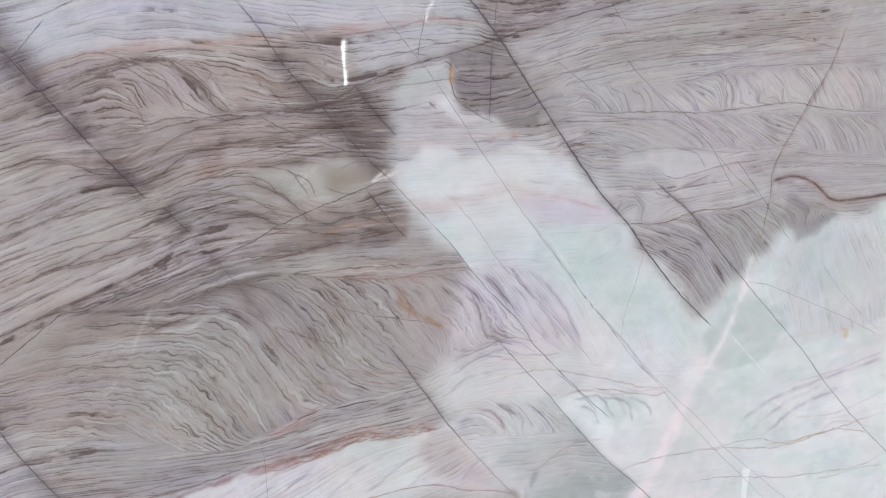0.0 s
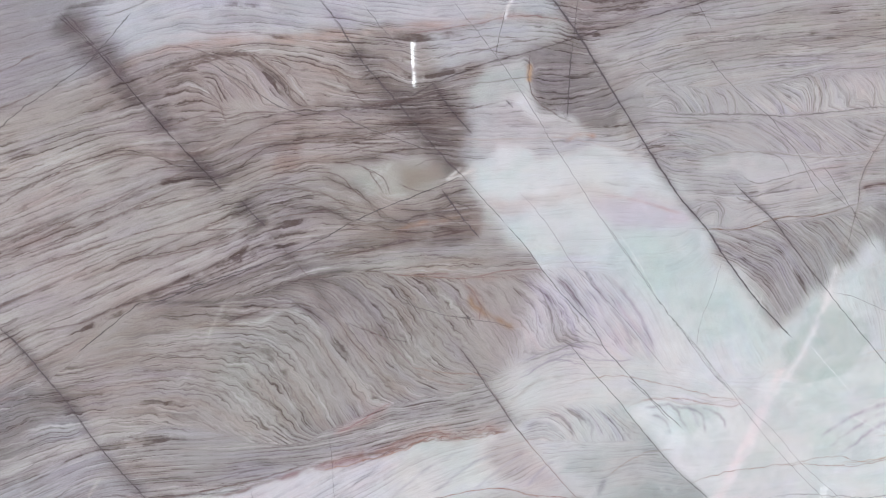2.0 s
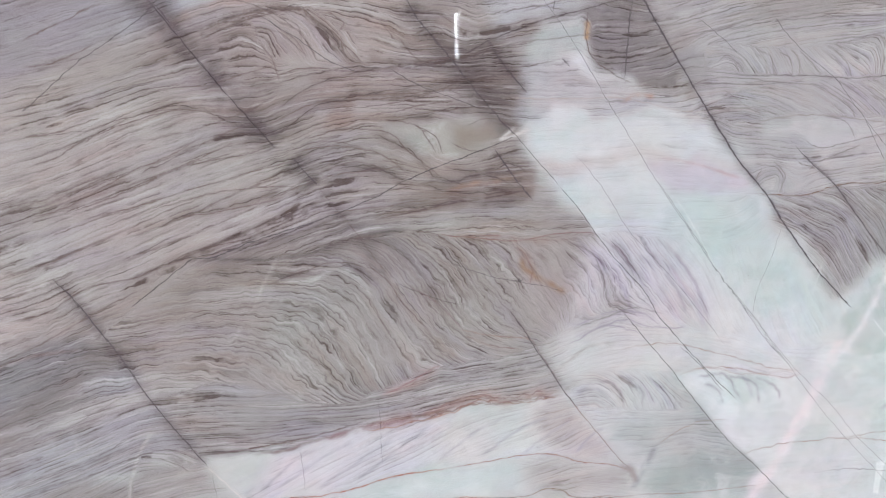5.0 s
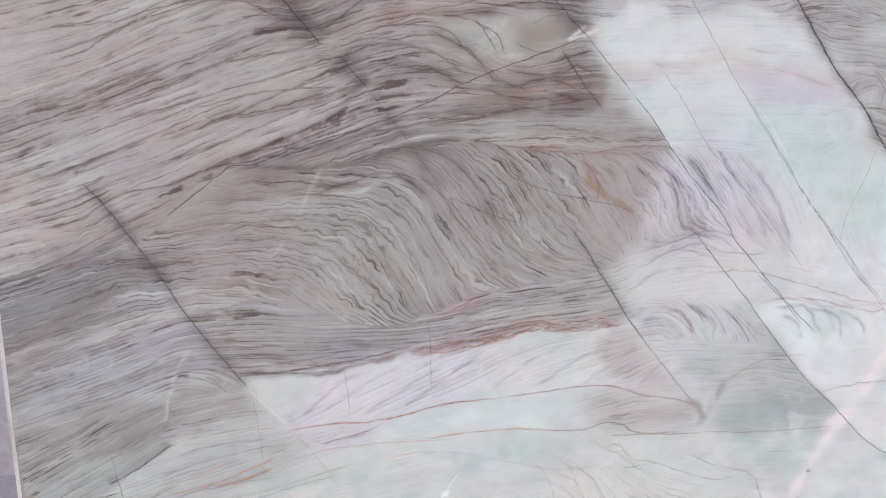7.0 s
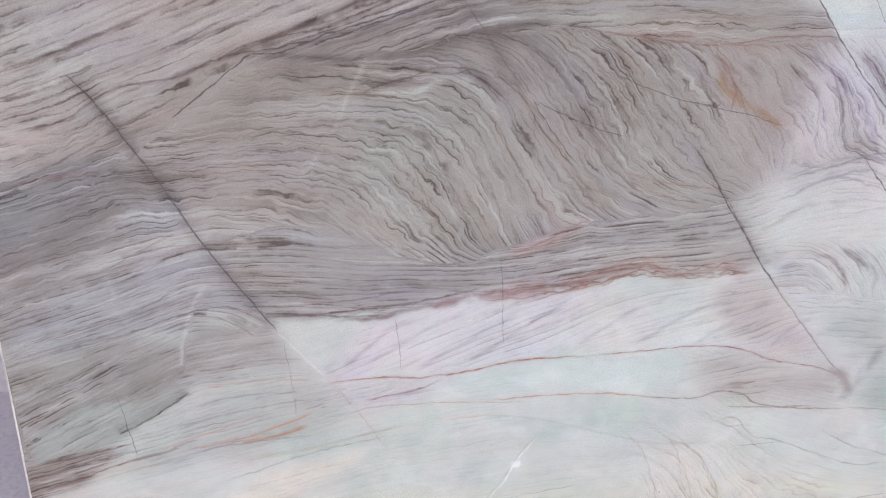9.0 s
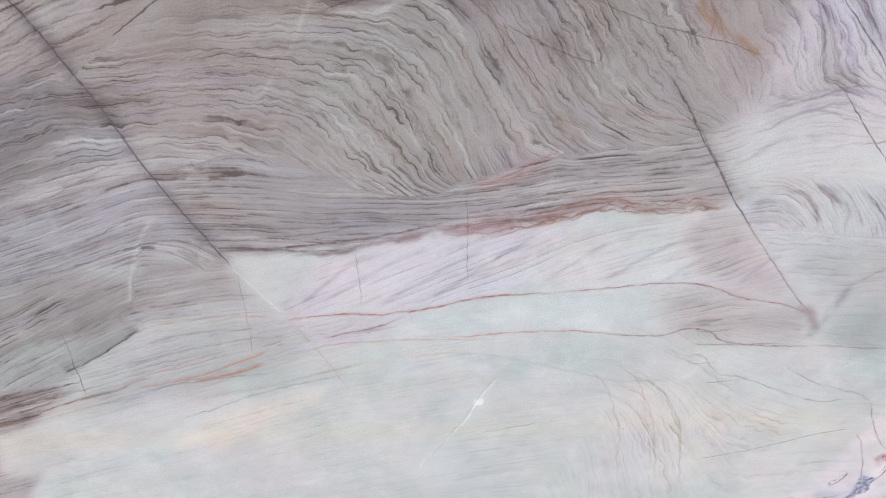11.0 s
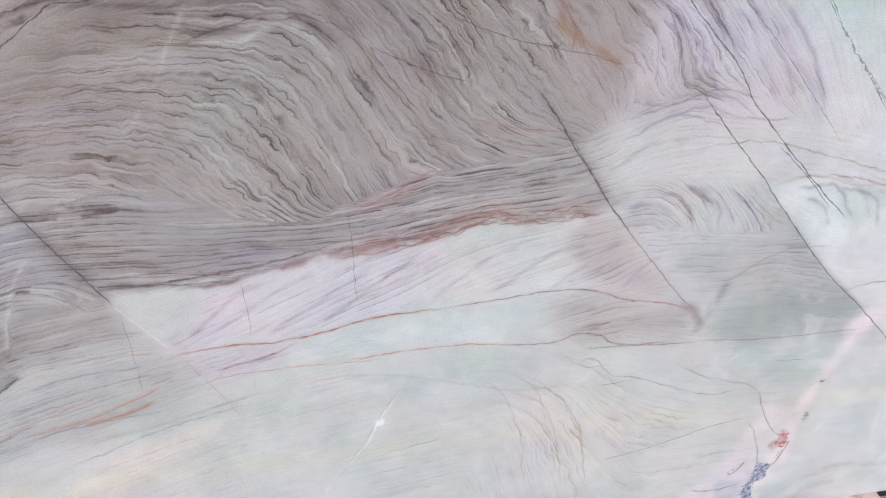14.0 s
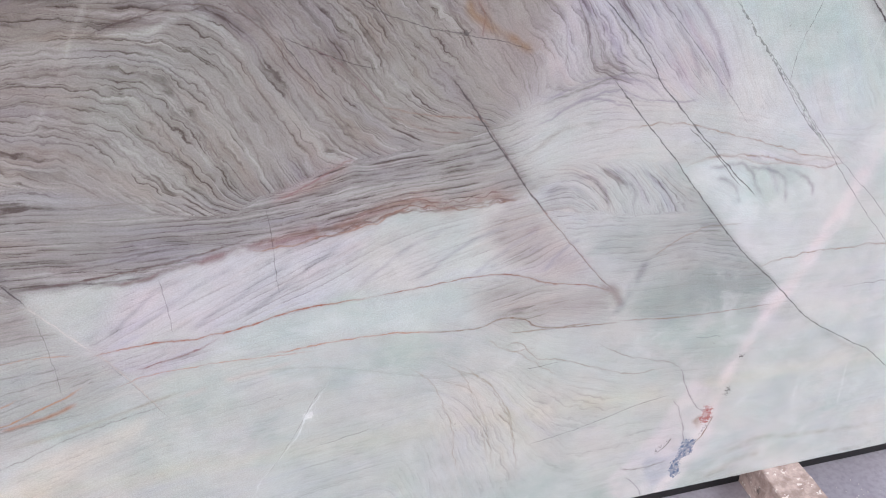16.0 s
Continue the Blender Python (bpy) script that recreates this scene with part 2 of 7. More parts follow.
def draw_layers():
    """The layers: a count of beds, from which the material draws the laminae, and how strongly they show."""
    for row in lines[:seams_along]:
        guide(row[1])
    for number in range(3):
        phi = None
        for coarse, rounds in ((16, 500), (8, 300), (4, 120)):
            angle = direction_field(coarse, number).astype(np.float64)
            gap = GAP_OF_BEDS * smear(grades, 12)[::coarse, ::coarse].astype(np.float64)
            held = smear((bodies == number).astype(np.float32), 2)[::coarse, ::coarse] + 0.01
            if phi is None:
                phi = GW[::coarse, ::coarse].astype(np.float64) / GAP_OF_BEDS
            else:
                phi = between(phi, 2, angle.shape)
            phi = settle(phi, angle, gap, held, coarse * STEP, rounds, 0.3 if number else 0.24)
        layers[..., 0] = np.where(bodies == number, between(phi, 4, (NW, NU)) + 500 * number, layers[..., 0])
    layers[..., 1] = smear(waves, 8)
    rise = np.hypot(np.diff(layers[..., 0], axis=0, append=0), np.diff(layers[..., 0], axis=1, append=0))
    crowd = smear(np.clip(rise * GAP_OF_BEDS * grades / STEP, 0, 1.5), 5)
    layers[..., 2] = np.clip(1.0 + 0.4 * clouds(0.16, 3), 0.65, 1.5) * (0.05 + 0.95 * banding**1.4) * np.clip(crowd / 0.7, 0.3, 1)


GAP_OF_BEDS = 0.0125
layers = np.zeros((NW, NU, 3), np.float32)


BROWN, GREY, RED = (104, 88, 84), (112, 104, 104), (132, 92, 88)
stains = []


def stain(rgb, points, **more):
    """A colour that lies over the layers."""
    stains.append(((rgb, points), more))


# bodies of stone
zone((189, 189, 195), [(-0.211, 1.782), (0.861, 1.791), (0.788, 1.681), (0.720, 1.672), (0.641, 1.675), (0.488, 1.660), (0.366, 1.648), (0.226, 1.637), (0.116, 1.635), (0.008, 1.626), (-0.097, 1.597), (-0.243, 1.526)], soft=0.012, band=0.95)
zone((172, 163, 159), [(-0.484, 1.496), (-0.240, 1.547), (-0.096, 1.608), (0.116, 1.635), (0.366, 1.646), (0.488, 1.656), (0.506, 1.541), (0.577, 1.428), (0.558, 1.328), (0.591, 1.197), (0.384, 1.204), (0.165, 1.189), (-0.152, 1.106), (-0.329, 0.990), (-0.643, 1.017)], soft=0.02, band=1.0)
zone((179, 172, 169), [(-0.674, 1.451), (-0.325, 1.471), (-0.091, 1.386), (0.026, 1.312), (0.114, 1.236), (0.135, 1.193), (-0.145, 1.109), (-0.342, 0.974), (-0.548, 0.901), (-0.740, 0.947)], soft=0.04, band=1.0, grade=1.7, wave=0.23)
zone((159, 154, 159), [(-0.485, 1.780), (-0.235, 1.784), (-0.159, 1.608), (-0.300, 1.524), (-0.525, 1.446)], soft=0.05, band=0.7)
zone((177, 172, 167), [(0.071, 1.512), (0.196, 1.541), (0.249, 1.492), (0.133, 1.463), (0.054, 1.445)], soft=0.02, band=0.6)
zone((179, 174, 169), [(0.251, 1.374), (0.395, 1.365), (0.497, 1.395), (0.560, 1.353), (0.493, 1.314), (0.390, 1.297), (0.318, 1.309)], soft=0.012, band=0.25)
zone((167, 160, 156), [(0.111, 1.349), (0.297, 1.353), (0.364, 1.281), (0.218, 1.257), (0.126, 1.265)], soft=0.02)
zone((166, 159, 155), [(-0.465, 0.988), (-0.142, 1.104), (0.209, 1.147), (0.590, 1.171), (0.754, 1.100), (0.837, 0.952), (0.776, 0.896), (0.546, 0.840), (0.357, 0.809), (0.153, 0.758), (0.064, 0.709), (-0.588, 0.780), (-0.565, 0.937)], soft=0.02, band=0.88, wave=0.95, grade=0.95, rag=2)
zone((165, 162, 159), [(0.004, 1.049), (0.201, 1.048), (0.361, 0.869), (0.203, 0.776), (0.070, 0.774), (0.002, 0.913)], soft=0.03, band=0.95, wave=1.0, amount=0.8, grade=0.9)
zone((171, 164, 160), [(0.547, 1.110), (0.782, 1.090), (0.837, 0.966), (0.718, 0.911), (0.604, 0.900), (0.555, 1.016)], soft=0.03, band=0.85, wave=0.9, grade=0.9)
zone((180, 177, 177), [(0.835, 1.630), (1.090, 1.697), (2.212, 1.890), (2.278, 1.187), (1.822, 1.190), (1.595, 1.193), (1.510, 1.003), (1.370, 0.927), (1.134, 1.188), (0.938, 1.473)], soft=0.015, band=0.8, grade=0.7)
zone((165, 158, 153), [(1.074, 1.626), (1.474, 1.701), (1.832, 1.684), (1.800, 1.598), (1.392, 1.592), (1.120, 1.572)], soft=0.03, amount=0.7, band=0.8)
zone((190, 187, 186), [(1.278, 1.486), (1.513, 1.526), (1.841, 1.531), (2.039, 1.517), (2.046, 1.425), (1.641, 1.440), (1.378, 1.440), (1.295, 1.451)], soft=0.015, band=0.8)
zone((192, 190, 190), [(1.126, 1.329), (1.279, 1.358), (1.467, 1.306), (1.314, 1.259), (1.247, 1.307)], soft=0.012, band=0.3)
zone((187, 184, 184), [(1.231, 1.251), (1.484, 1.305), (1.593, 1.253), (1.577, 1.202), (1.366, 1.175), (1.198, 1.182)], soft=0.02, band=0.6)
zone((160, 157, 158), [(1.115, 1.201), (1.264, 1.162), (1.357, 1.186), (1.595, 1.205), (1.510, 1.003), (1.378, 0.923), (1.215, 1.109)], soft=0.03, band=1.0, amount=0.6, rag=2)
zone((207, 212, 213), [(0.637, 1.583), (0.710, 1.592), (0.729, 1.483), (0.836, 1.413), (0.996, 1.371), (1.118, 1.211), (1.215, 1.109), (1.387, 0.910), (1.511, 0.987), (1.617, 1.099), (1.825, 1.143), (2.279, 1.170), (2.393, -0.044), (1.252, 0.392), (0.925, 0.824), (0.740, 1.115), (0.607, 1.235), (0.571, 1.315), (0.568, 1.378), (0.603, 1.426)], soft=0.03, band=0.36, rag=2.6)
zone((209, 215, 215), [(0.658, 1.217), (0.700, 1.167), (0.740, 1.109), (0.798, 1.040), (0.847, 1.056), (0.771, 1.166), (0.702, 1.233)], soft=0.004, rag=0.1, band=0.3)
zone((185, 190, 189), [(0.624, 1.580), (0.710, 1.593), (0.714, 1.521), (0.659, 1.486), (0.579, 1.477), (0.568, 1.514)], soft=0.02, band=0.5)
zone((194, 207, 204), [(0.910, 1.187), (1.118, 1.161), (1.215, 1.101), (1.370, 0.920), (1.199, 0.874), (1.053, 1.010), (0.961, 1.120)], soft=0.04, band=0.25, rag=2, amount=0.8)
zone((189, 199, 196), [(1.389, 0.848), (1.511, 0.972), (1.683, 0.872), (1.592, 0.756), (1.445, 0.729)], soft=0.015, band=0.25)
zone((195, 191, 198), [(0.875, 1.272), (0.994, 1.262), (1.110, 1.211), (1.118, 1.175), (0.917, 1.191)], soft=0.022, band=0.6, amount=0.75, rag=1.5)
zone((204, 200, 207), [(0.769, 1.112), (0.885, 1.100), (1.005, 0.944), (1.019, 0.854), (0.895, 0.858), (0.823, 0.982)], soft=0.045, band=1.1, wave=0.6, grade=0.6, rag=2)
zone((201, 198, 207), [(1.521, 0.604), (1.768, 0.713), (1.870, 0.681), (1.656, 0.581), (1.542, 0.542)], soft=0.03, band=1.3)
zone((212, 211, 214), [(1.002, 0.768), (1.285, 0.738), (1.321, 0.638), (1.199, 0.580), (1.082, 0.586)], soft=0.015, band=0.95)
zone((199, 204, 204), [(1.602, 1.008), (1.673, 1.094), (2.114, 1.085), (2.143, 0.710), (1.848, 0.718), (1.685, 0.807)], soft=0.03, band=0.6)
zone((141, 135, 135), [(0.710, 1.596), (0.835, 1.630), (0.938, 1.473), (0.930, 1.428), (0.822, 1.446), (0.740, 1.489)], soft=0.012, band=0.95, amount=0.9)
zone((159, 154, 153), [(0.835, 1.628), (0.940, 1.577), (1.012, 1.470), (0.996, 1.404), (0.938, 1.467)], soft=0.02, amount=0.6)
zone((186, 186, 189), [(0.488, 1.655), (0.641, 1.673), (0.720, 1.669), (0.815, 1.643), (0.718, 1.603), (0.584, 1.575), (0.506, 1.547)], soft=0.03, rag=2.5, band=1.0, wave=0.75)
zone((167, 159, 160), [(0.769, 1.717), (1.121, 1.755), (1.090, 1.697), (0.835, 1.635)], soft=0.008, band=1.4, wave=1.2)

zone((188, 188, 190), [(0.566, 1.471), (0.686, 1.485), (0.794, 1.444), (0.997, 1.407), (1.011, 1.374), (0.820, 1.378), (0.682, 1.394), (0.573, 1.365)], soft=0.012, band=1.0, rag=2)
zone((199, 195, 203), [(0.846, 1.265), (0.964, 1.265), (1.087, 1.220), (1.110, 1.183), (0.993, 1.184), (0.874, 1.218)], soft=0.012, band=0.3, rag=1.5)
zone((196, 188, 186), [(0.569, 1.276), (0.705, 1.285), (0.846, 1.281), (1.087, 1.255), (1.102, 1.226), (0.934, 1.267), (0.774, 1.257), (0.621, 1.240)], soft=0.02, band=0.8, rag=2, amount=0.8)

zone((200, 198, 202), [(0.697, 1.100), (0.812, 1.101), (0.930, 1.053), (0.990, 0.960), (1.020, 0.861), (0.911, 0.891), (0.792, 0.929), (0.689, 0.888), (0.672, 1.001)], soft=0.035, band=1.0, wave=0.7, rag=2, amount=0.85)

# the pale lower beds
zone((196, 201, 199), [(-0.373, 0.673), (-0.174, 0.678), (-0.030, 0.674), (0.100, 0.692), (0.232, 0.702), (0.380, 0.721), (0.456, 0.741), (0.533, 0.721), (0.662, 0.740), (0.734, 0.739), (0.795, 0.773), (0.933, 0.778), (1.110, 0.566), (1.232, 0.435), (1.390, 0.313), (1.740, 0.097), (1.979, -0.716), (-0.569, 0.109)], soft=0.012, band=0.34)
zone((163, 159, 158), [(-0.634, 0.741), (-0.467, 0.774), (-0.350, 0.833), (-0.137, 0.834), (0.059, 0.793), (0.334, 0.841), (0.597, 0.875), (0.669, 0.748), (0.459, 0.759), (0.319, 0.721), (0.130, 0.682), (-0.002, 0.672), (-0.144, 0.666), (-0.290, 0.685), (-0.663, 0.617)], soft=0.012, band=1.0, wave=0.25)
zone((165, 165, 169), [(-0.572, 0.697), (-0.247, 0.809), (-0.152, 0.679), (-0.292, 0.669), (-0.589, 0.613)], soft=0.02, band=0.9, wave=0.2)
zone((152, 148, 146), [(-0.608, 0.614), (-0.302, 0.664), (-0.155, 0.647), (-0.143, 0.570), (-0.309, 0.544), (-0.416, 0.469), (-0.550, 0.429), (-0.623, 0.409)], soft=0.03, band=0.9, rag=2)
zone((172, 168, 166), [(-0.299, 0.621), (-0.145, 0.647), (-0.085, 0.578), (-0.299, 0.544)], soft=0.03, band=0.7, rag=2)
zone((163, 168, 165), [(-0.591, 0.467), (-0.476, 0.519), (-0.309, 0.544), (-0.418, 0.458), (-0.596, 0.396)], soft=0.012, band=0.6)
zone((139, 136, 136), [(-0.610, 0.922), (-0.432, 0.961), (-0.299, 0.939), (-0.268, 0.849), (-0.361, 0.819), (-0.469, 0.764), (-0.659, 0.711)], soft=0.02, band=1.0, wave=0.75)
zone((160, 160, 163), [(-0.374, 0.904), (-0.281, 0.883), (-0.269, 0.844), (-0.358, 0.838), (-0.380, 0.867)], soft=0.02)
zone((201, 204, 203), [(0.683, 0.725), (0.631, 0.807), (0.688, 0.878), (0.806, 0.914), (0.932, 0.884), (1.075, 0.871), (1.105, 0.748), (0.936, 0.746), (0.775, 0.753)], soft=0.05, band=0.5, rag=2)
zone((208, 204, 209), [(-0.078, 0.554), (0.016, 0.647), (0.098, 0.684), (0.305, 0.709), (0.436, 0.711), (0.373, 0.610), (0.257, 0.580), (0.181, 0.564), (0.035, 0.554)], soft=0.03, rag=1.5, band=0.75, wave=0.15)
zone((194, 191, 196), [(-0.063, 0.540), (0.097, 0.549), (0.171, 0.557), (0.091, 0.506), (0.008, 0.494), (-0.044, 0.504)], soft=0.012, band=0.7, wave=0.2)
zone((206, 206, 205), [(0.296, 0.601), (0.417, 0.708), (0.663, 0.727), (0.797, 0.566), (0.634, 0.580), (0.450, 0.581)], soft=0.02, band=0.65, wave=0.1)
zone((195, 204, 203), [(0.076, 0.531), (0.180, 0.558), (0.371, 0.572), (0.551, 0.576), (0.699, 0.546), (0.529, 0.505), (0.367, 0.511), (0.212, 0.516)], soft=0.02, band=0.2)
zone((179, 174, 171), [(0.551, 0.576), (0.634, 0.580), (0.839, 0.518), (0.849, 0.462), (0.702, 0.469), (0.582, 0.508)], soft=0.035, band=0.8, wave=0.1, amount=0.9)
zone((184, 176, 174), [(0.592, 0.705), (0.673, 0.731), (0.809, 0.552), (0.698, 0.570), (0.613, 0.616)], soft=0.03, band=0.8, wave=0.1, amount=0.8)
zone((196, 199, 199), [(0.673, 0.731), (0.774, 0.765), (0.935, 0.762), (1.001, 0.673), (0.848, 0.626), (0.749, 0.641)], soft=0.012, band=1.0, wave=0.6)
zone((184, 188, 187), [(0.782, 0.636), (1.002, 0.661), (1.124, 0.551), (1.034, 0.505), (0.844, 0.535)], soft=0.05, band=0.5, rag=2)
zone((168, 176, 173), [(0.870, 0.495), (0.970, 0.539), (1.111, 0.559), (1.222, 0.456), (1.155, 0.435), (0.958, 0.430), (0.873, 0.457)], soft=0.035, band=0.4, amount=0.9, rag=1.5)
zone((209, 214, 213), [(0.941, 0.756), (1.093, 0.749), (1.255, 0.708), (1.381, 0.739), (1.546, 0.755), (2.354, 0.877), (3.790, -0.778), (1.947, -0.046), (1.507, 0.220), (1.280, 0.387), (1.082, 0.593)], soft=0.004, band=0.2, rag=0.2)
zone((207, 210, 210), [(1.186, 0.403), (1.267, 0.383), (1.507, 0.220), (1.750, 0.063), (1.802, -0.116), (1.052, 0.047), (1.120, 0.239)], soft=0.01, band=0.2)
zone((204, 206, 202), [(0.484, 0.369), (0.593, 0.384), (0.753, 0.314), (0.975, 0.268), (0.987, 0.152), (0.838, 0.099), (0.617, 0.109), (0.502, 0.221)], soft=0.04, band=0.75, wave=0.8)
zone((207, 206, 199), [(-0.298, 0.288), (-0.156, 0.374), (-0.005, 0.417), (-0.040, 0.371), (-0.184, 0.284)], soft=0.015, band=0.5)
zone((180, 183, 181), [(-0.418, 0.458), (-0.299, 0.544), (-0.164, 0.554), (-0.010, 0.530), (-0.054, 0.450), (-0.311, 0.380), (-0.487, 0.340)], soft=0.04, band=0.6, rag=2)
zone((136, 123, 117), [(-0.615, 0.397), (-0.482, 0.426), (-0.422, 0.434), (-0.539, 0.331), (-0.613, 0.310)], soft=0.012, band=1.2, amount=0.8)
zone((195, 188, 182), [(-0.508, 0.391), (-0.414, 0.422), (-0.378, 0.396), (-0.495, 0.353)], soft=0.015, amount=0.6)
zone((194, 194, 191), [(-0.587, 0.344), (-0.348, 0.372), (-0.255, 0.331), (-0.464, 0.262), (-0.589, 0.241)], soft=0.02, band=0.3)

# the way of the layers
laminae((-0.13, 1.66, 26), (-0.07, 1.69, 26), (0.03, 1.63, -36), (0.15, 1.69, -15), (0.20, 1.68, -15), (0.29, 1.69, -19), (0.34, 1.67, -19), (0.44, 1.69, -21), (0.49, 1.67, -21), (0.63, 1.69, -18), (0.83, 1.69, -13))
laminae((-0.17, 1.52, 22), (-0.10, 1.55, 22), (-0.03, 1.57, 14), (0.06, 1.59, 14), (0.16, 1.62, 1), (0.24, 1.62, 1), (0.31, 1.61, -6), (0.38, 1.61, -6), (0.10, 1.56, 19), (0.19, 1.55, -49), (0.13, 1.49, 7), (0.18, 1.49, 7), (0.28, 1.57, -8), (0.33, 1.56, -8), (0.44, 1.58, -44), (0.51, 1.62, 5), (0.56, 1.62, 5), (0.53, 1.58, 8), (0.59, 1.59, 8), (0.62, 1.66, 2), (0.69, 1.66, 2), (0.69, 1.64, 5), (0.75, 1.64, 5))
laminae((-0.18, 1.46, 2), (-0.13, 1.46, 2), (-0.18, 1.39, 10), (-0.10, 1.41, 10), (-0.17, 1.32, 24), (-0.05, 1.38, 24), (-0.18, 1.25, 22), (-0.05, 1.30, 22), (-0.18, 1.19, 23), (-0.05, 1.25, 23), (-0.18, 1.13, 22), (-0.03, 1.18, 22), (-0.06, 1.51, -23))
laminae((0.05, 1.42, 32), (0.10, 1.44, 32), (0.15, 1.47, 13), (0.22, 1.48, 13), (0.29, 1.49, 4), (0.36, 1.49, 4), (0.43, 1.51, 21), (0.49, 1.53, 21), (0.12, 1.38, 28), (0.18, 1.41, 28), (0.24, 1.40, 21), (0.30, 1.42, 21), (0.34, 1.41, 11), (0.41, 1.43, 11), (0.44, 1.46, 4), (0.51, 1.46, 4), (0.55, 1.54, 12), (0.63, 1.55, 12), (0.49, 1.44, -17))
laminae((0.14, 1.35, 4), (0.21, 1.36, 4), (0.27, 1.34, -27), (0.17, 1.30, 11), (0.22, 1.32, 11), (0.27, 1.31, -29), (0.32, 1.28, -29), (0.42, 1.35, -22), (0.48, 1.33, -22), (0.29, 1.37, -4), (0.34, 1.37, -4), (0.38, 1.34, -67), (0.21, 1.24, 4), (0.28, 1.25, 4), (0.34, 1.25, 9), (0.41, 1.26, 9), (0.47, 1.24, 1), (0.53, 1.24, 1), (0.53, 1.29, 5))
laminae((0.25, 1.18, 9), (0.34, 1.19, 9), (0.43, 1.19, 0), (0.52, 1.19, 0), (0.05, 1.13, 9), (0.14, 1.14, 9), (0.25, 1.15, 0), (0.34, 1.15, 0), (0.44, 1.13, -9), (0.51, 1.12, -9), (0.59, 1.12, -10), (0.64, 1.11, -10), (-0.06, 1.10, 5), (0.01, 1.11, 5), (0.66, 1.16, -10))
laminae((-0.21, 1.03, 15), (-0.16, 1.05, 15), (-0.21, 0.97, 11), (-0.14, 0.98, 11), (-0.21, 0.91, 10), (-0.14, 0.92, 10), (-0.17, 0.86, 4), (-0.08, 1.03, 6), (-0.03, 1.04, 6), (0.05, 1.06, 15), (0.14, 1.07, 0), (0.23, 1.06, -41), (0.15, 1.02, -15), (0.21, 0.99, -57), (0.24, 0.95, -57), (-0.04, 0.95, -2), (-0.04, 0.89, -2), (0.05, 0.97, -25))
laminae((0.05, 0.89, -49), (0.13, 0.94, -39), (0.14, 0.85, -64), (0.06, 0.83, -62), (0.21, 0.92, -62), (0.23, 0.87, -62), (0.20, 0.98, -47), (0.23, 0.82, -74), (0.27, 0.93, -61), (0.30, 0.88, -61), (0.30, 0.84, -66), (0.29, 1.02, -59), (0.32, 0.97, -59), (0.36, 0.96, -59), (0.40, 0.90, -59), (0.45, 0.85, -27))
laminae((0.28, 1.09, -69), (0.32, 1.07, -62), (0.35, 1.01, -62), (0.39, 1.05, -76), (0.44, 1.08, -72), (0.46, 1.01, -72), (0.48, 0.94, -72), (0.44, 0.91, -30), (0.52, 0.88, -16), (0.58, 0.87, -16), (0.49, 1.04, -64), (0.51, 0.99, -64), (0.56, 0.93, -63), (0.57, 1.05, -75), (0.62, 1.03, -84), (0.66, 0.93, -66), (0.69, 1.02, -76), (0.70, 0.97, -76), (0.73, 1.05, -69), (0.75, 1.00, -69))
laminae((0.65, 1.42, 5), (0.74, 1.43, 5), (0.81, 1.41, -15), (0.88, 1.39, -15), (0.68, 1.35, -19), (0.72, 1.34, -19), (0.89, 1.36, 2), (0.96, 1.36, 2), (0.68, 1.28, 4), (0.79, 1.28, 4), (0.97, 1.23, -5), (1.07, 1.22, -5), (0.82, 1.05, -68), (0.84, 1.00, -68), (0.88, 1.05, -67), (0.91, 0.99, -67), (0.95, 1.04, -64), (0.99, 0.97, -64), (1.06, 1.03, -78), (1.08, 0.96, -78), (1.15, 1.00, -82), (1.16, 0.94, -82))
laminae((0.78, 0.91, 9), (0.81, 0.87, -2), (0.92, 0.87, -2), (0.63, 1.48, 12))
laminae((0.77, 1.58, 11), (0.89, 1.52, 13), (0.96, 1.54, 13), (0.80, 1.49, -8), (0.87, 1.48, -8), (0.91, 1.61, 17), (1.02, 1.64, 17), (0.92, 1.58, 20), (0.98, 1.60, 20), (1.14, 1.62, 13), (1.23, 1.64, 13), (1.39, 1.64, 3), (1.56, 1.65, 3), (1.20, 1.56, 13), (1.31, 1.58, 13), (1.46, 1.57, 12), (1.59, 1.60, 12), (1.76, 1.61, 8), (1.90, 1.63, 8), (1.04, 1.53, 8), (1.11, 1.54, 8), (1.54, 1.67, 9), (1.67, 1.69, 9))
laminae((1.06, 1.48, 10), (1.12, 1.48, -58), (1.21, 1.48, -67), (1.35, 1.48, -59), (1.47, 1.49, -77), (1.62, 1.49, -71), (1.74, 1.51, -56), (1.77, 1.47, -56), (1.92, 1.49, -62), (1.33, 1.52, 10), (1.43, 1.54, 10))
laminae((1.04, 1.41, 7), (1.14, 1.42, 7), (1.17, 1.40, -38), (1.22, 1.37, -38), (1.30, 1.41, -39), (1.34, 1.37, -39), (1.42, 1.40, -46), (1.46, 1.36, -46), (1.54, 1.41, -27), (1.60, 1.38, -27), (1.72, 1.38, -77), (1.73, 1.33, -77), (1.84, 1.38, -68), (1.86, 1.32, -68), (1.94, 1.37, -97), (1.94, 1.32, -97), (1.06, 1.30, -37))
laminae((1.17, 1.33, 7), (1.26, 1.35, 7), (1.39, 1.26, 19), (1.49, 1.29, 19), (1.74, 1.28, 5), (1.90, 1.30, 5), (1.21, 1.25, 15), (1.34, 1.17, 4), (1.49, 1.18, 4), (1.27, 1.10, -12), (1.33, 1.09, -12), (1.39, 1.14, -33), (1.45, 1.10, -33), (1.49, 1.12, -48), (1.53, 1.08, -48), (1.71, 1.25, 1), (1.81, 1.25, 1), (1.86, 1.22, 1), (1.95, 1.22, 1))
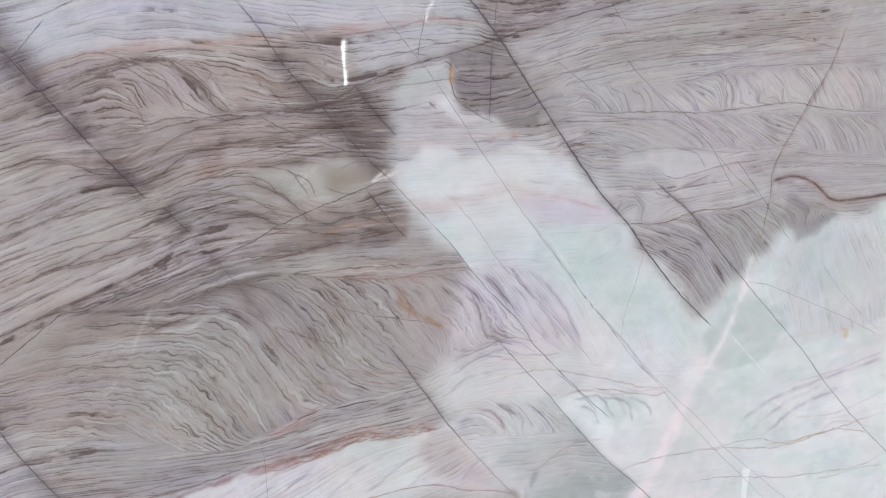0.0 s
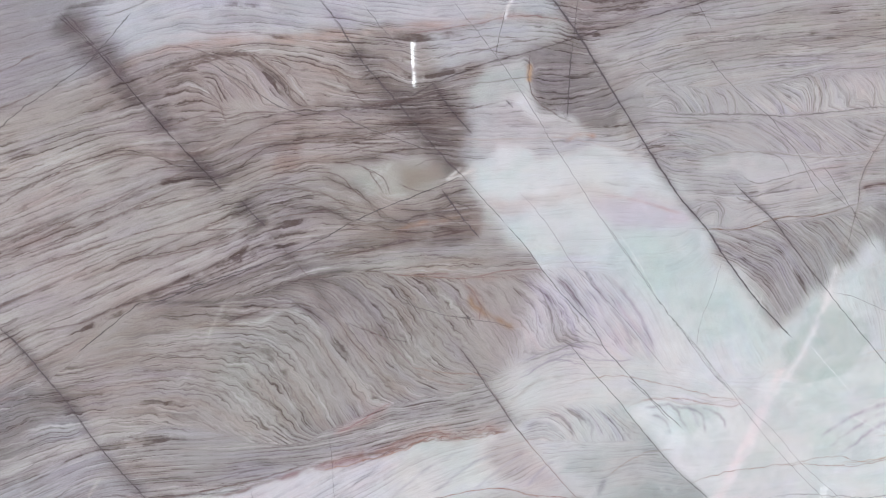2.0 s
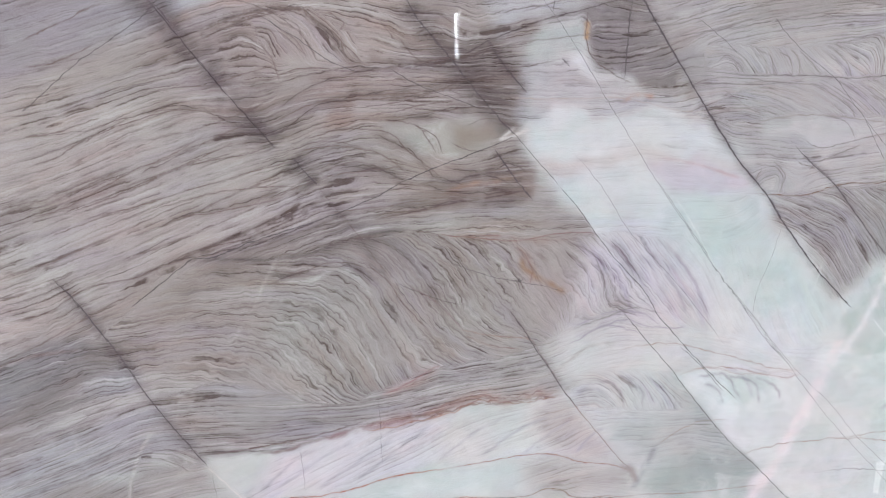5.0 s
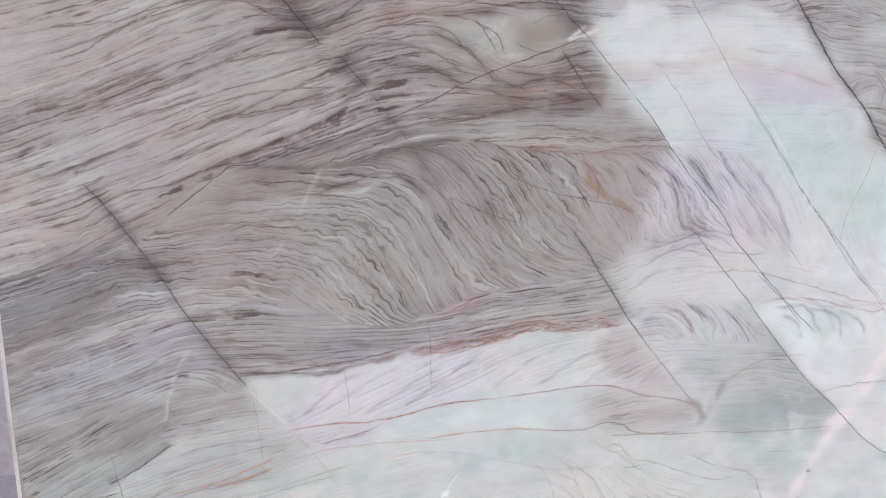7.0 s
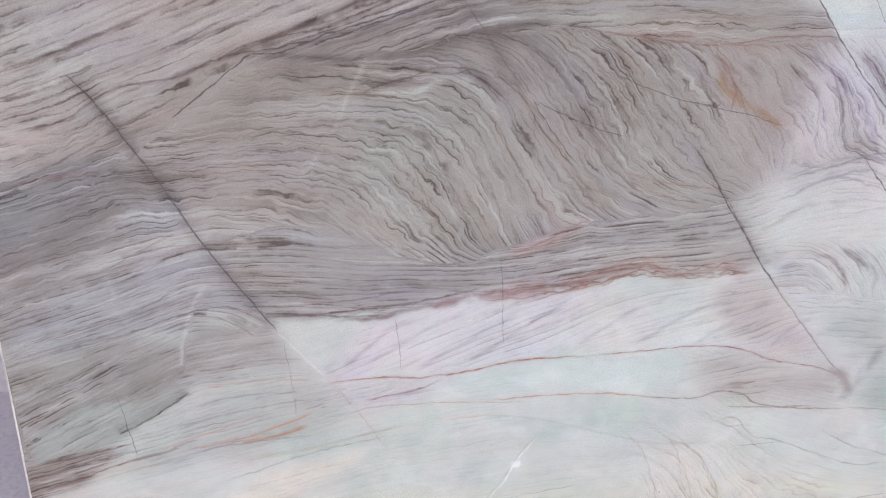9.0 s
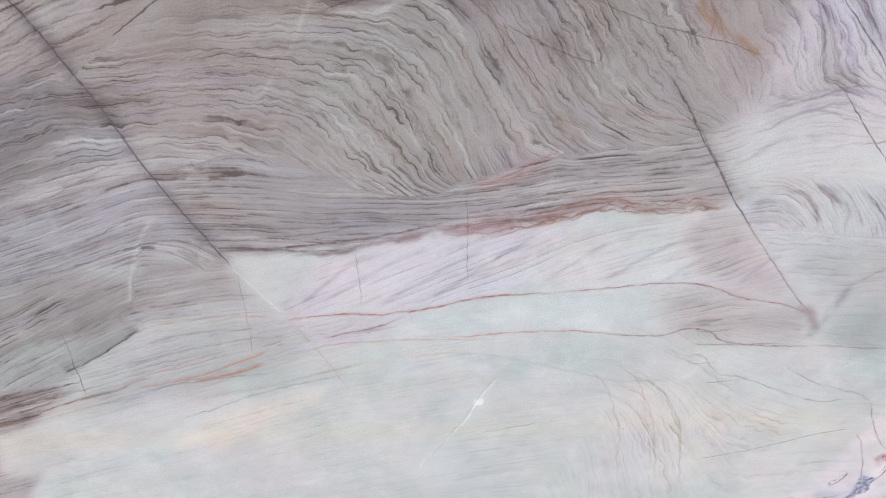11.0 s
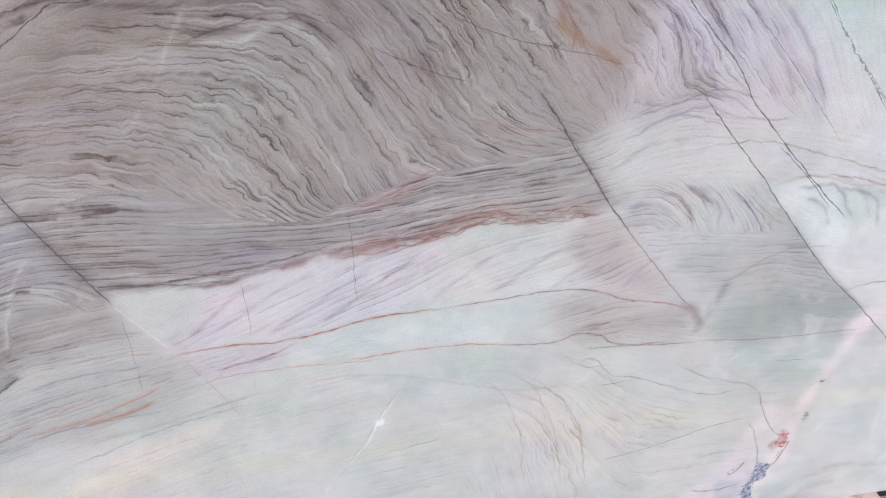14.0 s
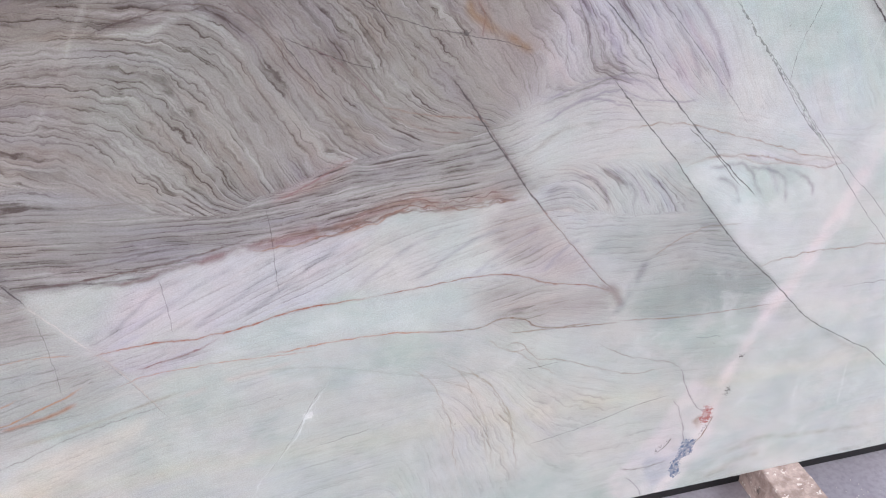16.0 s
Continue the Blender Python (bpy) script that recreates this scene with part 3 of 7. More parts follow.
laminae((1.65, 1.05, -73), (1.67, 0.97, -73), (1.76, 0.99, -75), (1.79, 0.90, -75), (1.89, 1.01, -64), (1.94, 0.92, -64), (1.60, 0.91, -66), (1.63, 0.85, -66), (1.63, 0.62, 23), (1.74, 0.66, 23), (1.77, 0.71, -1), (1.92, 0.71, -1), (1.58, 0.54, 3), (1.72, 0.55, 3), (1.44, 0.77, -27), (1.50, 0.73, -27), (1.78, 0.48, 3), (1.93, 0.48, 3), (1.05, 0.71, -9), (1.12, 0.70, -55), (1.19, 0.70, -47), (1.36, 0.68, 16), (1.43, 0.70, 16))
laminae((-0.43, 1.12, 15), (-0.34, 1.14, 15), (-0.41, 1.06, 20), (-0.31, 1.10, 20), (-0.44, 1.01, 15), (-0.32, 1.04, 15), (-0.44, 0.94, 17), (-0.33, 0.98, 17), (-0.23, 1.08, 14), (-0.17, 1.09, 14), (-0.47, 0.88, 11), (-0.41, 0.89, 11), (-0.48, 0.80, 15), (-0.42, 0.82, 15), (-0.33, 0.88, -24), (-0.32, 0.83, 5), (-0.24, 0.91, -2), (-0.17, 0.91, -2), (-0.20, 0.97, 2), (-0.14, 0.98, 2), (-0.06, 1.04, 4))
laminae((-0.51, 0.73, 16), (-0.42, 0.76, 16), (-0.48, 0.69, 19), (-0.35, 0.73, 19), (-0.48, 0.65, 16), (-0.35, 0.69, 16), (-0.23, 0.81, 2), (-0.17, 0.81, 2), (-0.09, 0.77, -7), (-0.03, 0.76, -7), (0.03, 0.75, 2), (0.10, 0.75, 2), (0.18, 0.76, 12), (0.28, 0.78, 12), (0.40, 0.81, 12), (0.53, 0.83, 12), (-0.07, 0.70, 5), (0.01, 0.71, 5), (-0.24, 0.69, 9), (-0.19, 0.67, -46), (-0.25, 0.64, 2), (-0.19, 0.65, 2))
laminae((-0.55, 0.60, 7), (-0.48, 0.60, 7), (-0.52, 0.56, -10), (-0.56, 0.50, 23), (-0.47, 0.53, 23), (-0.50, 0.47, 26), (-0.39, 0.52, 26), (-0.42, 0.62, 16), (-0.36, 0.63, 16), (-0.55, 0.40, 13), (-0.48, 0.42, 13), (-0.40, 0.44, 15), (-0.29, 0.47, 15), (-0.57, 0.37, 13), (-0.51, 0.38, 13), (-0.27, 0.47, 4), (-0.18, 0.47, 4), (-0.26, 0.61, 15), (-0.19, 0.63, 15), (-0.24, 0.56, 0), (-0.14, 0.56, 0))
laminae((-0.00, 0.59, 36), (0.06, 0.63, 36), (0.08, 0.59, 36), (0.14, 0.63, 36), (0.19, 0.60, 36), (0.25, 0.64, 36), (0.30, 0.64, 35), (0.35, 0.68, 35), (-0.01, 0.52, 4), (0.05, 0.53, 4), (0.13, 0.51, 17), (0.19, 0.53, 17), (0.40, 0.65, 25), (0.46, 0.67, 25), (0.52, 0.63, 29), (0.58, 0.66, 29), (0.64, 0.62, 28), (0.70, 0.65, 28), (0.76, 0.58, 11), (0.87, 0.56, 7), (0.94, 0.57, 7))
laminae((0.25, 0.53, 6), (0.33, 0.54, 6), (0.41, 0.55, 3), (0.51, 0.55, 3), (0.48, 0.49, 16), (0.54, 0.51, 16), (0.60, 0.52, 21), (0.65, 0.54, 21), (0.69, 0.50, 11), (0.76, 0.51, 11), (0.66, 0.45, -2), (0.73, 0.45, -4), (0.79, 0.44, -4), (0.94, 0.48, -3), (1.05, 0.47, -3), (0.97, 0.42, -2), (1.06, 0.42, -2))
laminae((0.57, 0.32, -45), (0.61, 0.27, -68), (0.64, 0.21, -68), (0.52, 0.35, -2), (0.57, 0.23, -85), (0.58, 0.16, -85), (0.71, 0.32, 5), (0.46, 0.38, -3), (0.39, 0.31, 10), (0.45, 0.32, 10), (0.79, 0.38, -3), (0.88, 0.37, -3), (0.81, 0.25, 2), (0.92, 0.25, 2), (0.85, 0.15, -4), (0.94, 0.14, -4))
laminae((-0.21, 0.40, 17), (-0.14, 0.42, 17), (-0.13, 0.32, 24), (-0.04, 0.36, 24), (-0.18, 0.51, 16), (-0.11, 0.53, 16), (0.06, 0.38, 5), (0.14, 0.39, 5), (0.18, 0.48, 3), (0.28, 0.48, 3), (-0.01, 0.45, 2), (0.08, 0.45, 2), (0.15, 0.32, 13), (0.23, 0.34, 13), (0.05, 0.28, 9), (0.13, 0.29, 9))
laminae((0.71, 0.75, 21), (0.78, 0.77, -18), (0.83, 0.75, -18), (0.87, 0.72, -58), (0.82, 0.70, -40), (0.79, 0.66, -2), (0.90, 0.66, -2), (0.97, 0.81, 8), (1.04, 0.82, 8), (0.72, 0.79, 15), (0.79, 0.81, 15), (0.78, 0.83, 12), (0.87, 0.85, 12), (1.00, 0.74, 8), (1.06, 0.74, 8), (1.13, 0.71, -45), (1.21, 0.71, -46), (1.28, 0.76, -1), (1.34, 0.76, -1), (1.06, 0.63, 11), (1.15, 0.65, 11), (1.26, 0.54, 2), (1.37, 0.54, 2), (1.32, 0.27, 8))
laminae((1.42, 0.29, 8), (1.19, 0.04, 1), (1.34, 0.04, 1))

# bodies whose layers are cut off above and below, and the way their layers run
body(1, [(-0.646, 0.690), (-0.587, 0.713), (-0.424, 0.762), (-0.274, 0.806), (-0.137, 0.834), (-0.030, 0.824), (0.058, 0.771), (0.150, 0.759), (0.243, 0.785), (0.380, 0.830), (0.500, 0.830), (0.599, 0.855), (0.688, 0.881), (0.791, 0.922), (0.895, 0.879), (1.084, 0.837), (1.284, 0.793), (1.407, 0.830), (1.685, 0.807), (2.319, 0.747), (2.281, 1.154), (2.000, 1.152), (1.731, 1.076), (1.511, 0.987), (1.370, 0.889), (1.232, 1.019), (1.069, 1.066), (0.900, 1.087), (0.740, 1.113), (0.735, 1.106), (0.581, 1.099), (0.451, 1.117), (0.323, 1.139), (0.172, 1.129), (0.072, 1.107), (-0.046, 1.094), (-0.145, 1.097), (-0.329, 0.971), (-0.566, 0.807), (-0.625, 0.780)])
body(1, [(0.684, 0.782), (0.832, 0.777), (0.986, 0.748), (1.149, 0.737), (1.311, 0.719), (1.303, 0.657), (1.234, 0.637), (1.066, 0.651), (0.969, 0.660), (0.829, 0.666), (0.710, 0.696), (0.675, 0.741)])
body(1, [(-0.144, 0.663), (-0.002, 0.675), (0.225, 0.697), (0.357, 0.715), (0.432, 0.730), (0.679, 0.738), (0.828, 0.535), (0.639, 0.587), (0.491, 0.582), (0.343, 0.578), (0.196, 0.568), (0.049, 0.552), (-0.062, 0.555)])
body(1, [(-0.058, 0.546), (0.068, 0.537), (0.108, 0.549), (-0.012, 0.493)])
body(1, [(0.326, 0.513), (0.492, 0.562), (0.640, 0.578), (0.786, 0.543), (0.820, 0.518), (0.692, 0.483), (0.547, 0.502)])
body(1, [(0.998, 1.523), (1.151, 1.511), (1.377, 1.524), (1.530, 1.540), (1.691, 1.542), (2.246, 1.529), (2.258, 1.399), (1.982, 1.417), (1.658, 1.452), (1.481, 1.441), (1.198, 1.447), (0.997, 1.468)])
body(2, [(0.966, 1.377), (1.073, 1.414), (1.166, 1.432), (1.362, 1.435), (1.534, 1.428), (1.660, 1.427), (1.967, 1.397), (2.260, 1.380), (2.270, 1.273), (1.990, 1.292), (1.645, 1.342), (1.466, 1.345), (1.230, 1.364), (1.072, 1.343)])
body(2, [(1.105, 1.179), (1.264, 1.179), (1.470, 1.181), (1.577, 1.191), (1.669, 1.210), (1.825, 1.135), (1.712, 1.083), (1.511, 0.992), (1.370, 0.893), (1.249, 1.047)])
body(2, [(-0.004, 1.603), (0.114, 1.613), (0.219, 1.551), (0.221, 1.499), (0.135, 1.486), (0.039, 1.513)])
guide([(-0.268, 0.998), (-0.160, 1.036), (-0.050, 1.057), (0.063, 1.072), (0.133, 1.088), (0.215, 1.078), (0.295, 0.997), (0.352, 0.924), (0.413, 0.861)])
guide([(0.005, 1.061), (0.097, 1.074), (0.178, 1.064), (0.247, 1.017), (0.291, 0.946), (0.336, 0.873), (0.360, 0.842)])
guide([(-0.163, 1.012), (-0.054, 1.021), (0.059, 1.030), (0.150, 1.005), (0.205, 0.946), (0.236, 0.876), (0.269, 0.817)])
guide([(-0.221, 0.961), (-0.114, 0.969), (-0.005, 0.952), (0.070, 0.902), (0.123, 0.829), (0.142, 0.773)])
guide([(-0.274, 0.946), (-0.171, 0.935), (-0.066, 0.899), (0.006, 0.837), (0.047, 0.778)])
guide([(-0.278, 0.911), (-0.197, 0.897), (-0.126, 0.860), (-0.075, 0.813)])
guide([(0.182, 1.113), (0.263, 1.066), (0.319, 0.994), (0.365, 0.922), (0.414, 0.874), (0.492, 0.841), (0.546, 0.840)])
guide([(0.243, 1.118), (0.325, 1.071), (0.382, 0.985), (0.429, 0.912), (0.494, 0.875), (0.603, 0.866)])
guide([(0.304, 1.130), (0.376, 1.090), (0.424, 1.032), (0.471, 0.946), (0.522, 0.898)])
guide([(0.430, 1.123), (0.477, 1.052), (0.526, 0.966), (0.563, 0.892)])
guide([(0.560, 1.108), (0.597, 1.024), (0.635, 0.951), (0.653, 0.879)])
guide([(0.641, 1.099), (0.694, 1.025), (0.734, 0.951), (0.750, 0.918)])
guide([(0.740, 1.102), (0.810, 1.039), (0.867, 0.948), (0.911, 0.877)])
guide([(0.841, 1.088), (0.928, 0.997), (0.989, 0.917), (1.020, 0.861)])
guide([(0.930, 1.078), (1.006, 0.987), (1.052, 0.894)])
guide([(1.150, 1.043), (1.199, 0.949), (1.233, 0.854)])
guide([(1.389, 0.848), (1.407, 0.814)])
guide([(1.677, 1.016), (1.719, 0.932), (1.733, 0.833)])
guide([(1.869, 1.060), (1.937, 0.939), (1.966, 0.803)])
guide([(0.728, 0.771), (0.831, 0.736), (0.875, 0.669)])
guide([(0.986, 0.733), (1.083, 0.706), (1.115, 0.650)])
guide([(1.149, 0.726), (1.234, 0.681), (1.251, 0.642)])
guide([(0.771, 0.758), (0.800, 0.719), (0.829, 0.670)])
guide([(1.013, 1.516), (1.073, 1.498), (1.104, 1.466)])
guide([(1.135, 1.508), (1.182, 1.487), (1.190, 1.451)])
guide([(1.294, 1.513), (1.344, 1.483), (1.412, 1.445)])
guide([(1.335, 1.516), (1.428, 1.504), (1.463, 1.450)])
guide([(1.530, 1.533), (1.602, 1.513), (1.622, 1.451)])
guide([(1.701, 1.535), (1.749, 1.497), (1.751, 1.445)])
guide([(1.842, 1.523), (1.902, 1.491), (1.925, 1.430)])
guide([(1.088, 1.402), (1.150, 1.382), (1.182, 1.353)])
guide([(1.279, 1.424), (1.362, 1.384), (1.397, 1.357)])
guide([(1.413, 1.417), (1.500, 1.384), (1.554, 1.347)])
guide([(1.679, 1.404), (1.737, 1.364), (1.758, 1.320)])
guide([(1.849, 1.392), (1.931, 1.345), (1.954, 1.301)])
guide([(1.150, 1.172), (1.231, 1.136), (1.282, 1.073)])
guide([(1.281, 1.168), (1.367, 1.108), (1.403, 1.030)])
guide([(1.435, 1.169), (1.507, 1.110), (1.528, 1.032)])
guide([(1.578, 1.172), (1.653, 1.142), (1.673, 1.094)])
guide([(0.017, 1.602), (0.046, 1.580), (0.052, 1.535)])
guide([(0.080, 1.601), (0.120, 1.566), (0.127, 1.521)])
guide([(0.144, 1.582), (0.184, 1.541), (0.204, 1.506)])
guide([(-0.290, 0.816), (-0.186, 0.806), (-0.077, 0.801), (0.035, 0.774), (0.153, 0.758), (0.278, 0.776), (0.409, 0.800), (0.545, 0.812), (0.658, 0.850)])
guide([(-0.296, 0.768), (-0.136, 0.761), (0.032, 0.742), (0.211, 0.714), (0.340, 0.737), (0.473, 0.755), (0.655, 0.780)])
guide([(0.714, 0.813), (0.834, 0.838), (0.987, 0.829), (1.149, 0.790)])
guide([(0.679, 0.661), (0.828, 0.648), (0.984, 0.604), (1.148, 0.526)])
guide([(-0.203, 1.535), (-0.100, 1.573), (0.006, 1.603)])
guide([(-0.216, 1.428), (-0.112, 1.465), (-0.057, 1.496)])
guide([(-0.222, 1.374), (-0.118, 1.411), (-0.016, 1.393)])
guide([(-0.232, 1.297), (-0.125, 1.344), (-0.019, 1.359), (0.065, 1.329)])
guide([(-0.252, 1.130), (-0.144, 1.175), (-0.036, 1.198), (0.077, 1.222), (0.169, 1.231)])
guide([(0.037, 1.378), (0.095, 1.420), (0.210, 1.436), (0.329, 1.465), (0.451, 1.465), (0.579, 1.465)])
guide([(0.087, 1.327), (0.125, 1.383), (0.208, 1.422), (0.327, 1.441), (0.450, 1.441)])
guide([(0.084, 1.292), (0.177, 1.320), (0.292, 1.287), (0.387, 1.241)])
guide([(0.086, 1.316), (0.202, 1.348), (0.271, 1.331), (0.351, 1.263)])
guide([(0.322, 1.364), (0.392, 1.322), (0.438, 1.249)])
guide([(0.189, 1.186), (0.310, 1.205), (0.435, 1.212), (0.565, 1.199)])
guide([(0.105, 1.159), (0.211, 1.172), (0.330, 1.146), (0.457, 1.146), (0.588, 1.118)])
guide([(0.856, 1.624), (1.000, 1.653), (1.120, 1.667), (1.277, 1.682)])
guide([(0.882, 1.553), (1.000, 1.601), (1.090, 1.626), (1.309, 1.619), (1.562, 1.628), (1.744, 1.599)])
guide([(0.925, 1.526), (1.074, 1.560), (1.229, 1.569), (1.477, 1.577)])
guide([(0.999, 1.537), (1.151, 1.538), (1.310, 1.567), (1.460, 1.563)])
guide([(1.119, 1.301), (1.231, 1.265), (1.347, 1.300), (1.484, 1.320), (1.646, 1.317)])
guide([(1.134, 1.216), (1.231, 1.230), (1.399, 1.238), (1.575, 1.269)])
guide([(-0.599, 0.657), (-0.451, 0.713), (-0.309, 0.747), (-0.182, 0.742)])
guide([(-0.589, 0.569), (-0.466, 0.629), (-0.318, 0.686), (-0.226, 0.682), (-0.154, 0.658)])
guide([(-0.577, 0.489), (-0.481, 0.542), (-0.376, 0.603), (-0.307, 0.632), (-0.184, 0.638)])
guide([(-0.133, 0.678), (-0.020, 0.689), (0.112, 0.720), (0.243, 0.745), (0.382, 0.780), (0.612, 0.821)])
guide([(-0.589, 0.431), (-0.461, 0.495), (-0.309, 0.544)])
guide([(-0.601, 0.371), (-0.453, 0.424), (-0.253, 0.449), (-0.092, 0.482)])
guide([(-0.084, 0.589), (-0.005, 0.629), (0.092, 0.668)])
guide([(0.051, 0.583), (0.148, 0.633), (0.244, 0.683)])
guide([(0.196, 0.582), (0.302, 0.637), (0.396, 0.697)])
guide([(0.392, 0.595), (0.515, 0.649), (0.607, 0.699)])
guide([(0.539, 0.599), (0.651, 0.654)])
guide([(-0.012, 0.501), (0.048, 0.527)])
guide([(-0.051, 0.497), (0.147, 0.522), (0.344, 0.547), (0.492, 0.573)])
guide([(0.395, 0.521), (0.543, 0.548), (0.643, 0.555)])
guide([(-0.365, 0.959), (-0.236, 0.963), (-0.102, 1.021), (0.001, 1.043)])
guide([(-0.577, 0.758), (-0.483, 0.784), (-0.344, 0.818), (-0.260, 0.844)])
guide([(-0.329, 0.912), (-0.245, 0.891), (-0.161, 0.859)])
guide([(0.045, 0.445), (0.196, 0.461), (0.347, 0.465), (0.553, 0.443)])
guide([(0.532, 0.444), (0.591, 0.367), (0.612, 0.264)])
guide([(-0.569, 0.332), (-0.362, 0.370), (-0.155, 0.432)])
body(2, [(-0.603, 0.548), (-0.500, 0.593), (-0.389, 0.642), (-0.304, 0.664), (-0.312, 0.578), (-0.390, 0.514), (-0.496, 0.456), (-0.603, 0.408)])
body(2, [(-0.284, 0.700), (-0.206, 0.697), (-0.161, 0.677), (-0.147, 0.652), (-0.211, 0.650), (-0.282, 0.642), (-0.300, 0.643)])
body(1, [(-0.606, 0.444), (-0.518, 0.498), (-0.415, 0.538), (-0.336, 0.555), (-0.304, 0.542), (-0.361, 0.513), (-0.417, 0.464), (-0.511, 0.427), (-0.592, 0.414)])
guide([(-0.603, 0.456), (-0.514, 0.521), (-0.425, 0.595)])
guide([(-0.524, 0.463), (-0.413, 0.550), (-0.325, 0.633)])
guide([(-0.589, 0.524), (-0.536, 0.556), (-0.471, 0.597)])
guide([(-0.285, 0.693), (-0.235, 0.684), (-0.201, 0.654)])
guide([(-0.243, 0.695), (-0.189, 0.680), (-0.159, 0.656)])
guide([(-0.589, 0.431), (-0.491, 0.485), (-0.406, 0.532)])
guide([(-0.500, 0.438), (-0.423, 0.487), (-0.349, 0.535)])

# seams along the layers
vein((187, 170, 164), [(-0.224, 1.525), (-0.097, 1.600), (0.008, 1.624), (0.115, 1.631), (0.226, 1.635), (0.366, 1.646), (0.488, 1.658), (0.589, 1.666), (0.654, 1.677), (0.720, 1.674), (0.788, 1.662)], 0.009, 0.6, patchy=0.5, wobble=0.004)
vein(RED, [(0.413, 1.638), (0.589, 1.661), (0.667, 1.677), (0.761, 1.674), (0.815, 1.662)], 0.0018, 0.5, patchy=0.5)
vein(BROWN, [(-0.208, 1.497), (-0.093, 1.546), (0.004, 1.586), (0.102, 1.602), (0.144, 1.588)], 0.003, 0.55, patchy=0.4)
vein(BROWN, [(0.267, 1.575), (0.323, 1.548), (0.372, 1.569), (0.407, 1.550)], 0.0025, 0.5)
vein(BROWN, [(0.300, 1.548), (0.344, 1.500), (0.403, 1.491)], 0.003, 0.5)
vein((91, 78, 77), [(0.027, 1.390), (0.121, 1.453), (0.248, 1.483), (0.404, 1.497), (0.505, 1.519), (0.582, 1.538)], 0.0022, 0.6, halo=(118, 106, 102), halo_width=0.016, halo_amount=0.35)
vein((83, 72, 72), [(0.307, 1.484), (0.404, 1.495), (0.480, 1.530), (0.532, 1.550), (0.637, 1.583), (0.717, 1.602), (0.835, 1.633), (0.942, 1.659), (1.090, 1.696), (1.244, 1.729)], 0.0022, 0.8, halo=(124, 112, 108), halo_width=0.012, halo_amount=0.35, taper=0.03)
vein(BROWN, [(0.084, 1.420), (0.208, 1.422), (0.351, 1.430), (0.502, 1.475), (0.580, 1.483), (0.659, 1.498)], 0.0022, 0.5)
vein(BROWN, [(0.138, 1.400), (0.302, 1.416), (0.400, 1.437), (0.500, 1.442), (0.577, 1.428)], 0.0018, 0.5)
vein(BROWN, [(0.216, 1.379), (0.323, 1.388), (0.397, 1.395), (0.472, 1.399), (0.548, 1.379)], 0.0018, 0.7)
vein(BROWN, [(0.322, 1.370), (0.375, 1.341), (0.391, 1.303)], 0.0018, 0.6)
vein(BROWN, [(0.123, 1.360), (0.227, 1.362), (0.284, 1.346), (0.312, 1.316), (0.352, 1.282), (0.399, 1.240)], 0.002, 0.55)
vein((95, 78, 75), [(0.235, 1.169), (0.383, 1.191), (0.486, 1.204), (0.592, 1.216)], 0.003, 0.6, halo=(128, 110, 104), halo_width=0.02, halo_amount=0.4)
vein((89, 74, 73), [(0.337, 1.246), (0.412, 1.245), (0.463, 1.253), (0.542, 1.259), (0.589, 1.272)], 0.004, 0.6, patchy=0.7, wobble=0.004)
vein((95, 78, 75), [(0.385, 1.216), (0.462, 1.235), (0.539, 1.215), (0.592, 1.199)], 0.005, 0.6, patchy=0.8, wobble=0.004)
vein((183, 153, 135), [(0.385, 1.216), (0.436, 1.231), (0.514, 1.240), (0.574, 1.253)], 0.006, 0.5, patchy=0.8, wobble=0.003)
vein(BROWN, [(-0.225, 1.352), (-0.122, 1.372), (-0.014, 1.404), (0.053, 1.439)], 0.003, 0.4, patchy=0.6)
vein(BROWN, [(-0.266, 1.262), (-0.141, 1.300), (-0.023, 1.319), (0.043, 1.337)], 0.0022, 0.55)
vein(BROWN, [(-0.279, 1.156), (-0.142, 1.200), (-0.008, 1.254), (0.116, 1.284)], 0.003, 0.45, patchy=0.5)
vein(BROWN, [(-0.284, 1.111), (-0.146, 1.158), (-0.036, 1.198), (0.079, 1.246), (0.149, 1.263)], 0.003, 0.45, patchy=0.5)
vein(BROWN, [(-0.279, 1.076), (-0.173, 1.108), (-0.040, 1.157), (0.098, 1.208), (0.167, 1.207)], 0.004, 0.5, patchy=0.5)
vein(BROWN, [(-0.452, 1.220), (-0.356, 1.259), (-0.237, 1.308)], 0.003, 0.45, patchy=0.5)
vein(BROWN, [(-0.436, 1.368), (-0.314, 1.379), (-0.229, 1.403), (-0.122, 1.412), (-0.025, 1.384)], 0.0018, 0.5)
vein(BROWN, [(-0.504, 1.096), (-0.427, 1.118), (-0.333, 1.152), (-0.248, 1.185)], 0.0028, 0.55, patchy=0.5)
vein(BROWN, [(-0.525, 0.999), (-0.429, 1.020), (-0.348, 1.062), (-0.237, 1.084), (-0.142, 1.123), (-0.042, 1.144), (0.025, 1.167)], 0.0028, 0.6, patchy=0.4)
vein(BROWN, [(-0.542, 0.920), (-0.451, 0.953), (-0.330, 1.015), (-0.232, 1.059)], 0.0025, 0.5, patchy=0.4)
vein((126, 101, 97), [(-0.544, 0.911), (-0.463, 0.931), (-0.368, 0.936)], 0.004, 0.4, patchy=0.4)
vein((95, 84, 83), [(-0.152, 1.103), (-0.078, 1.105), (0.005, 1.098), (0.088, 1.104), (0.181, 1.135), (0.239, 1.141), (0.323, 1.141)], 0.004, 0.5, halo=(124, 114, 110), halo_width=0.025, halo_amount=0.45)
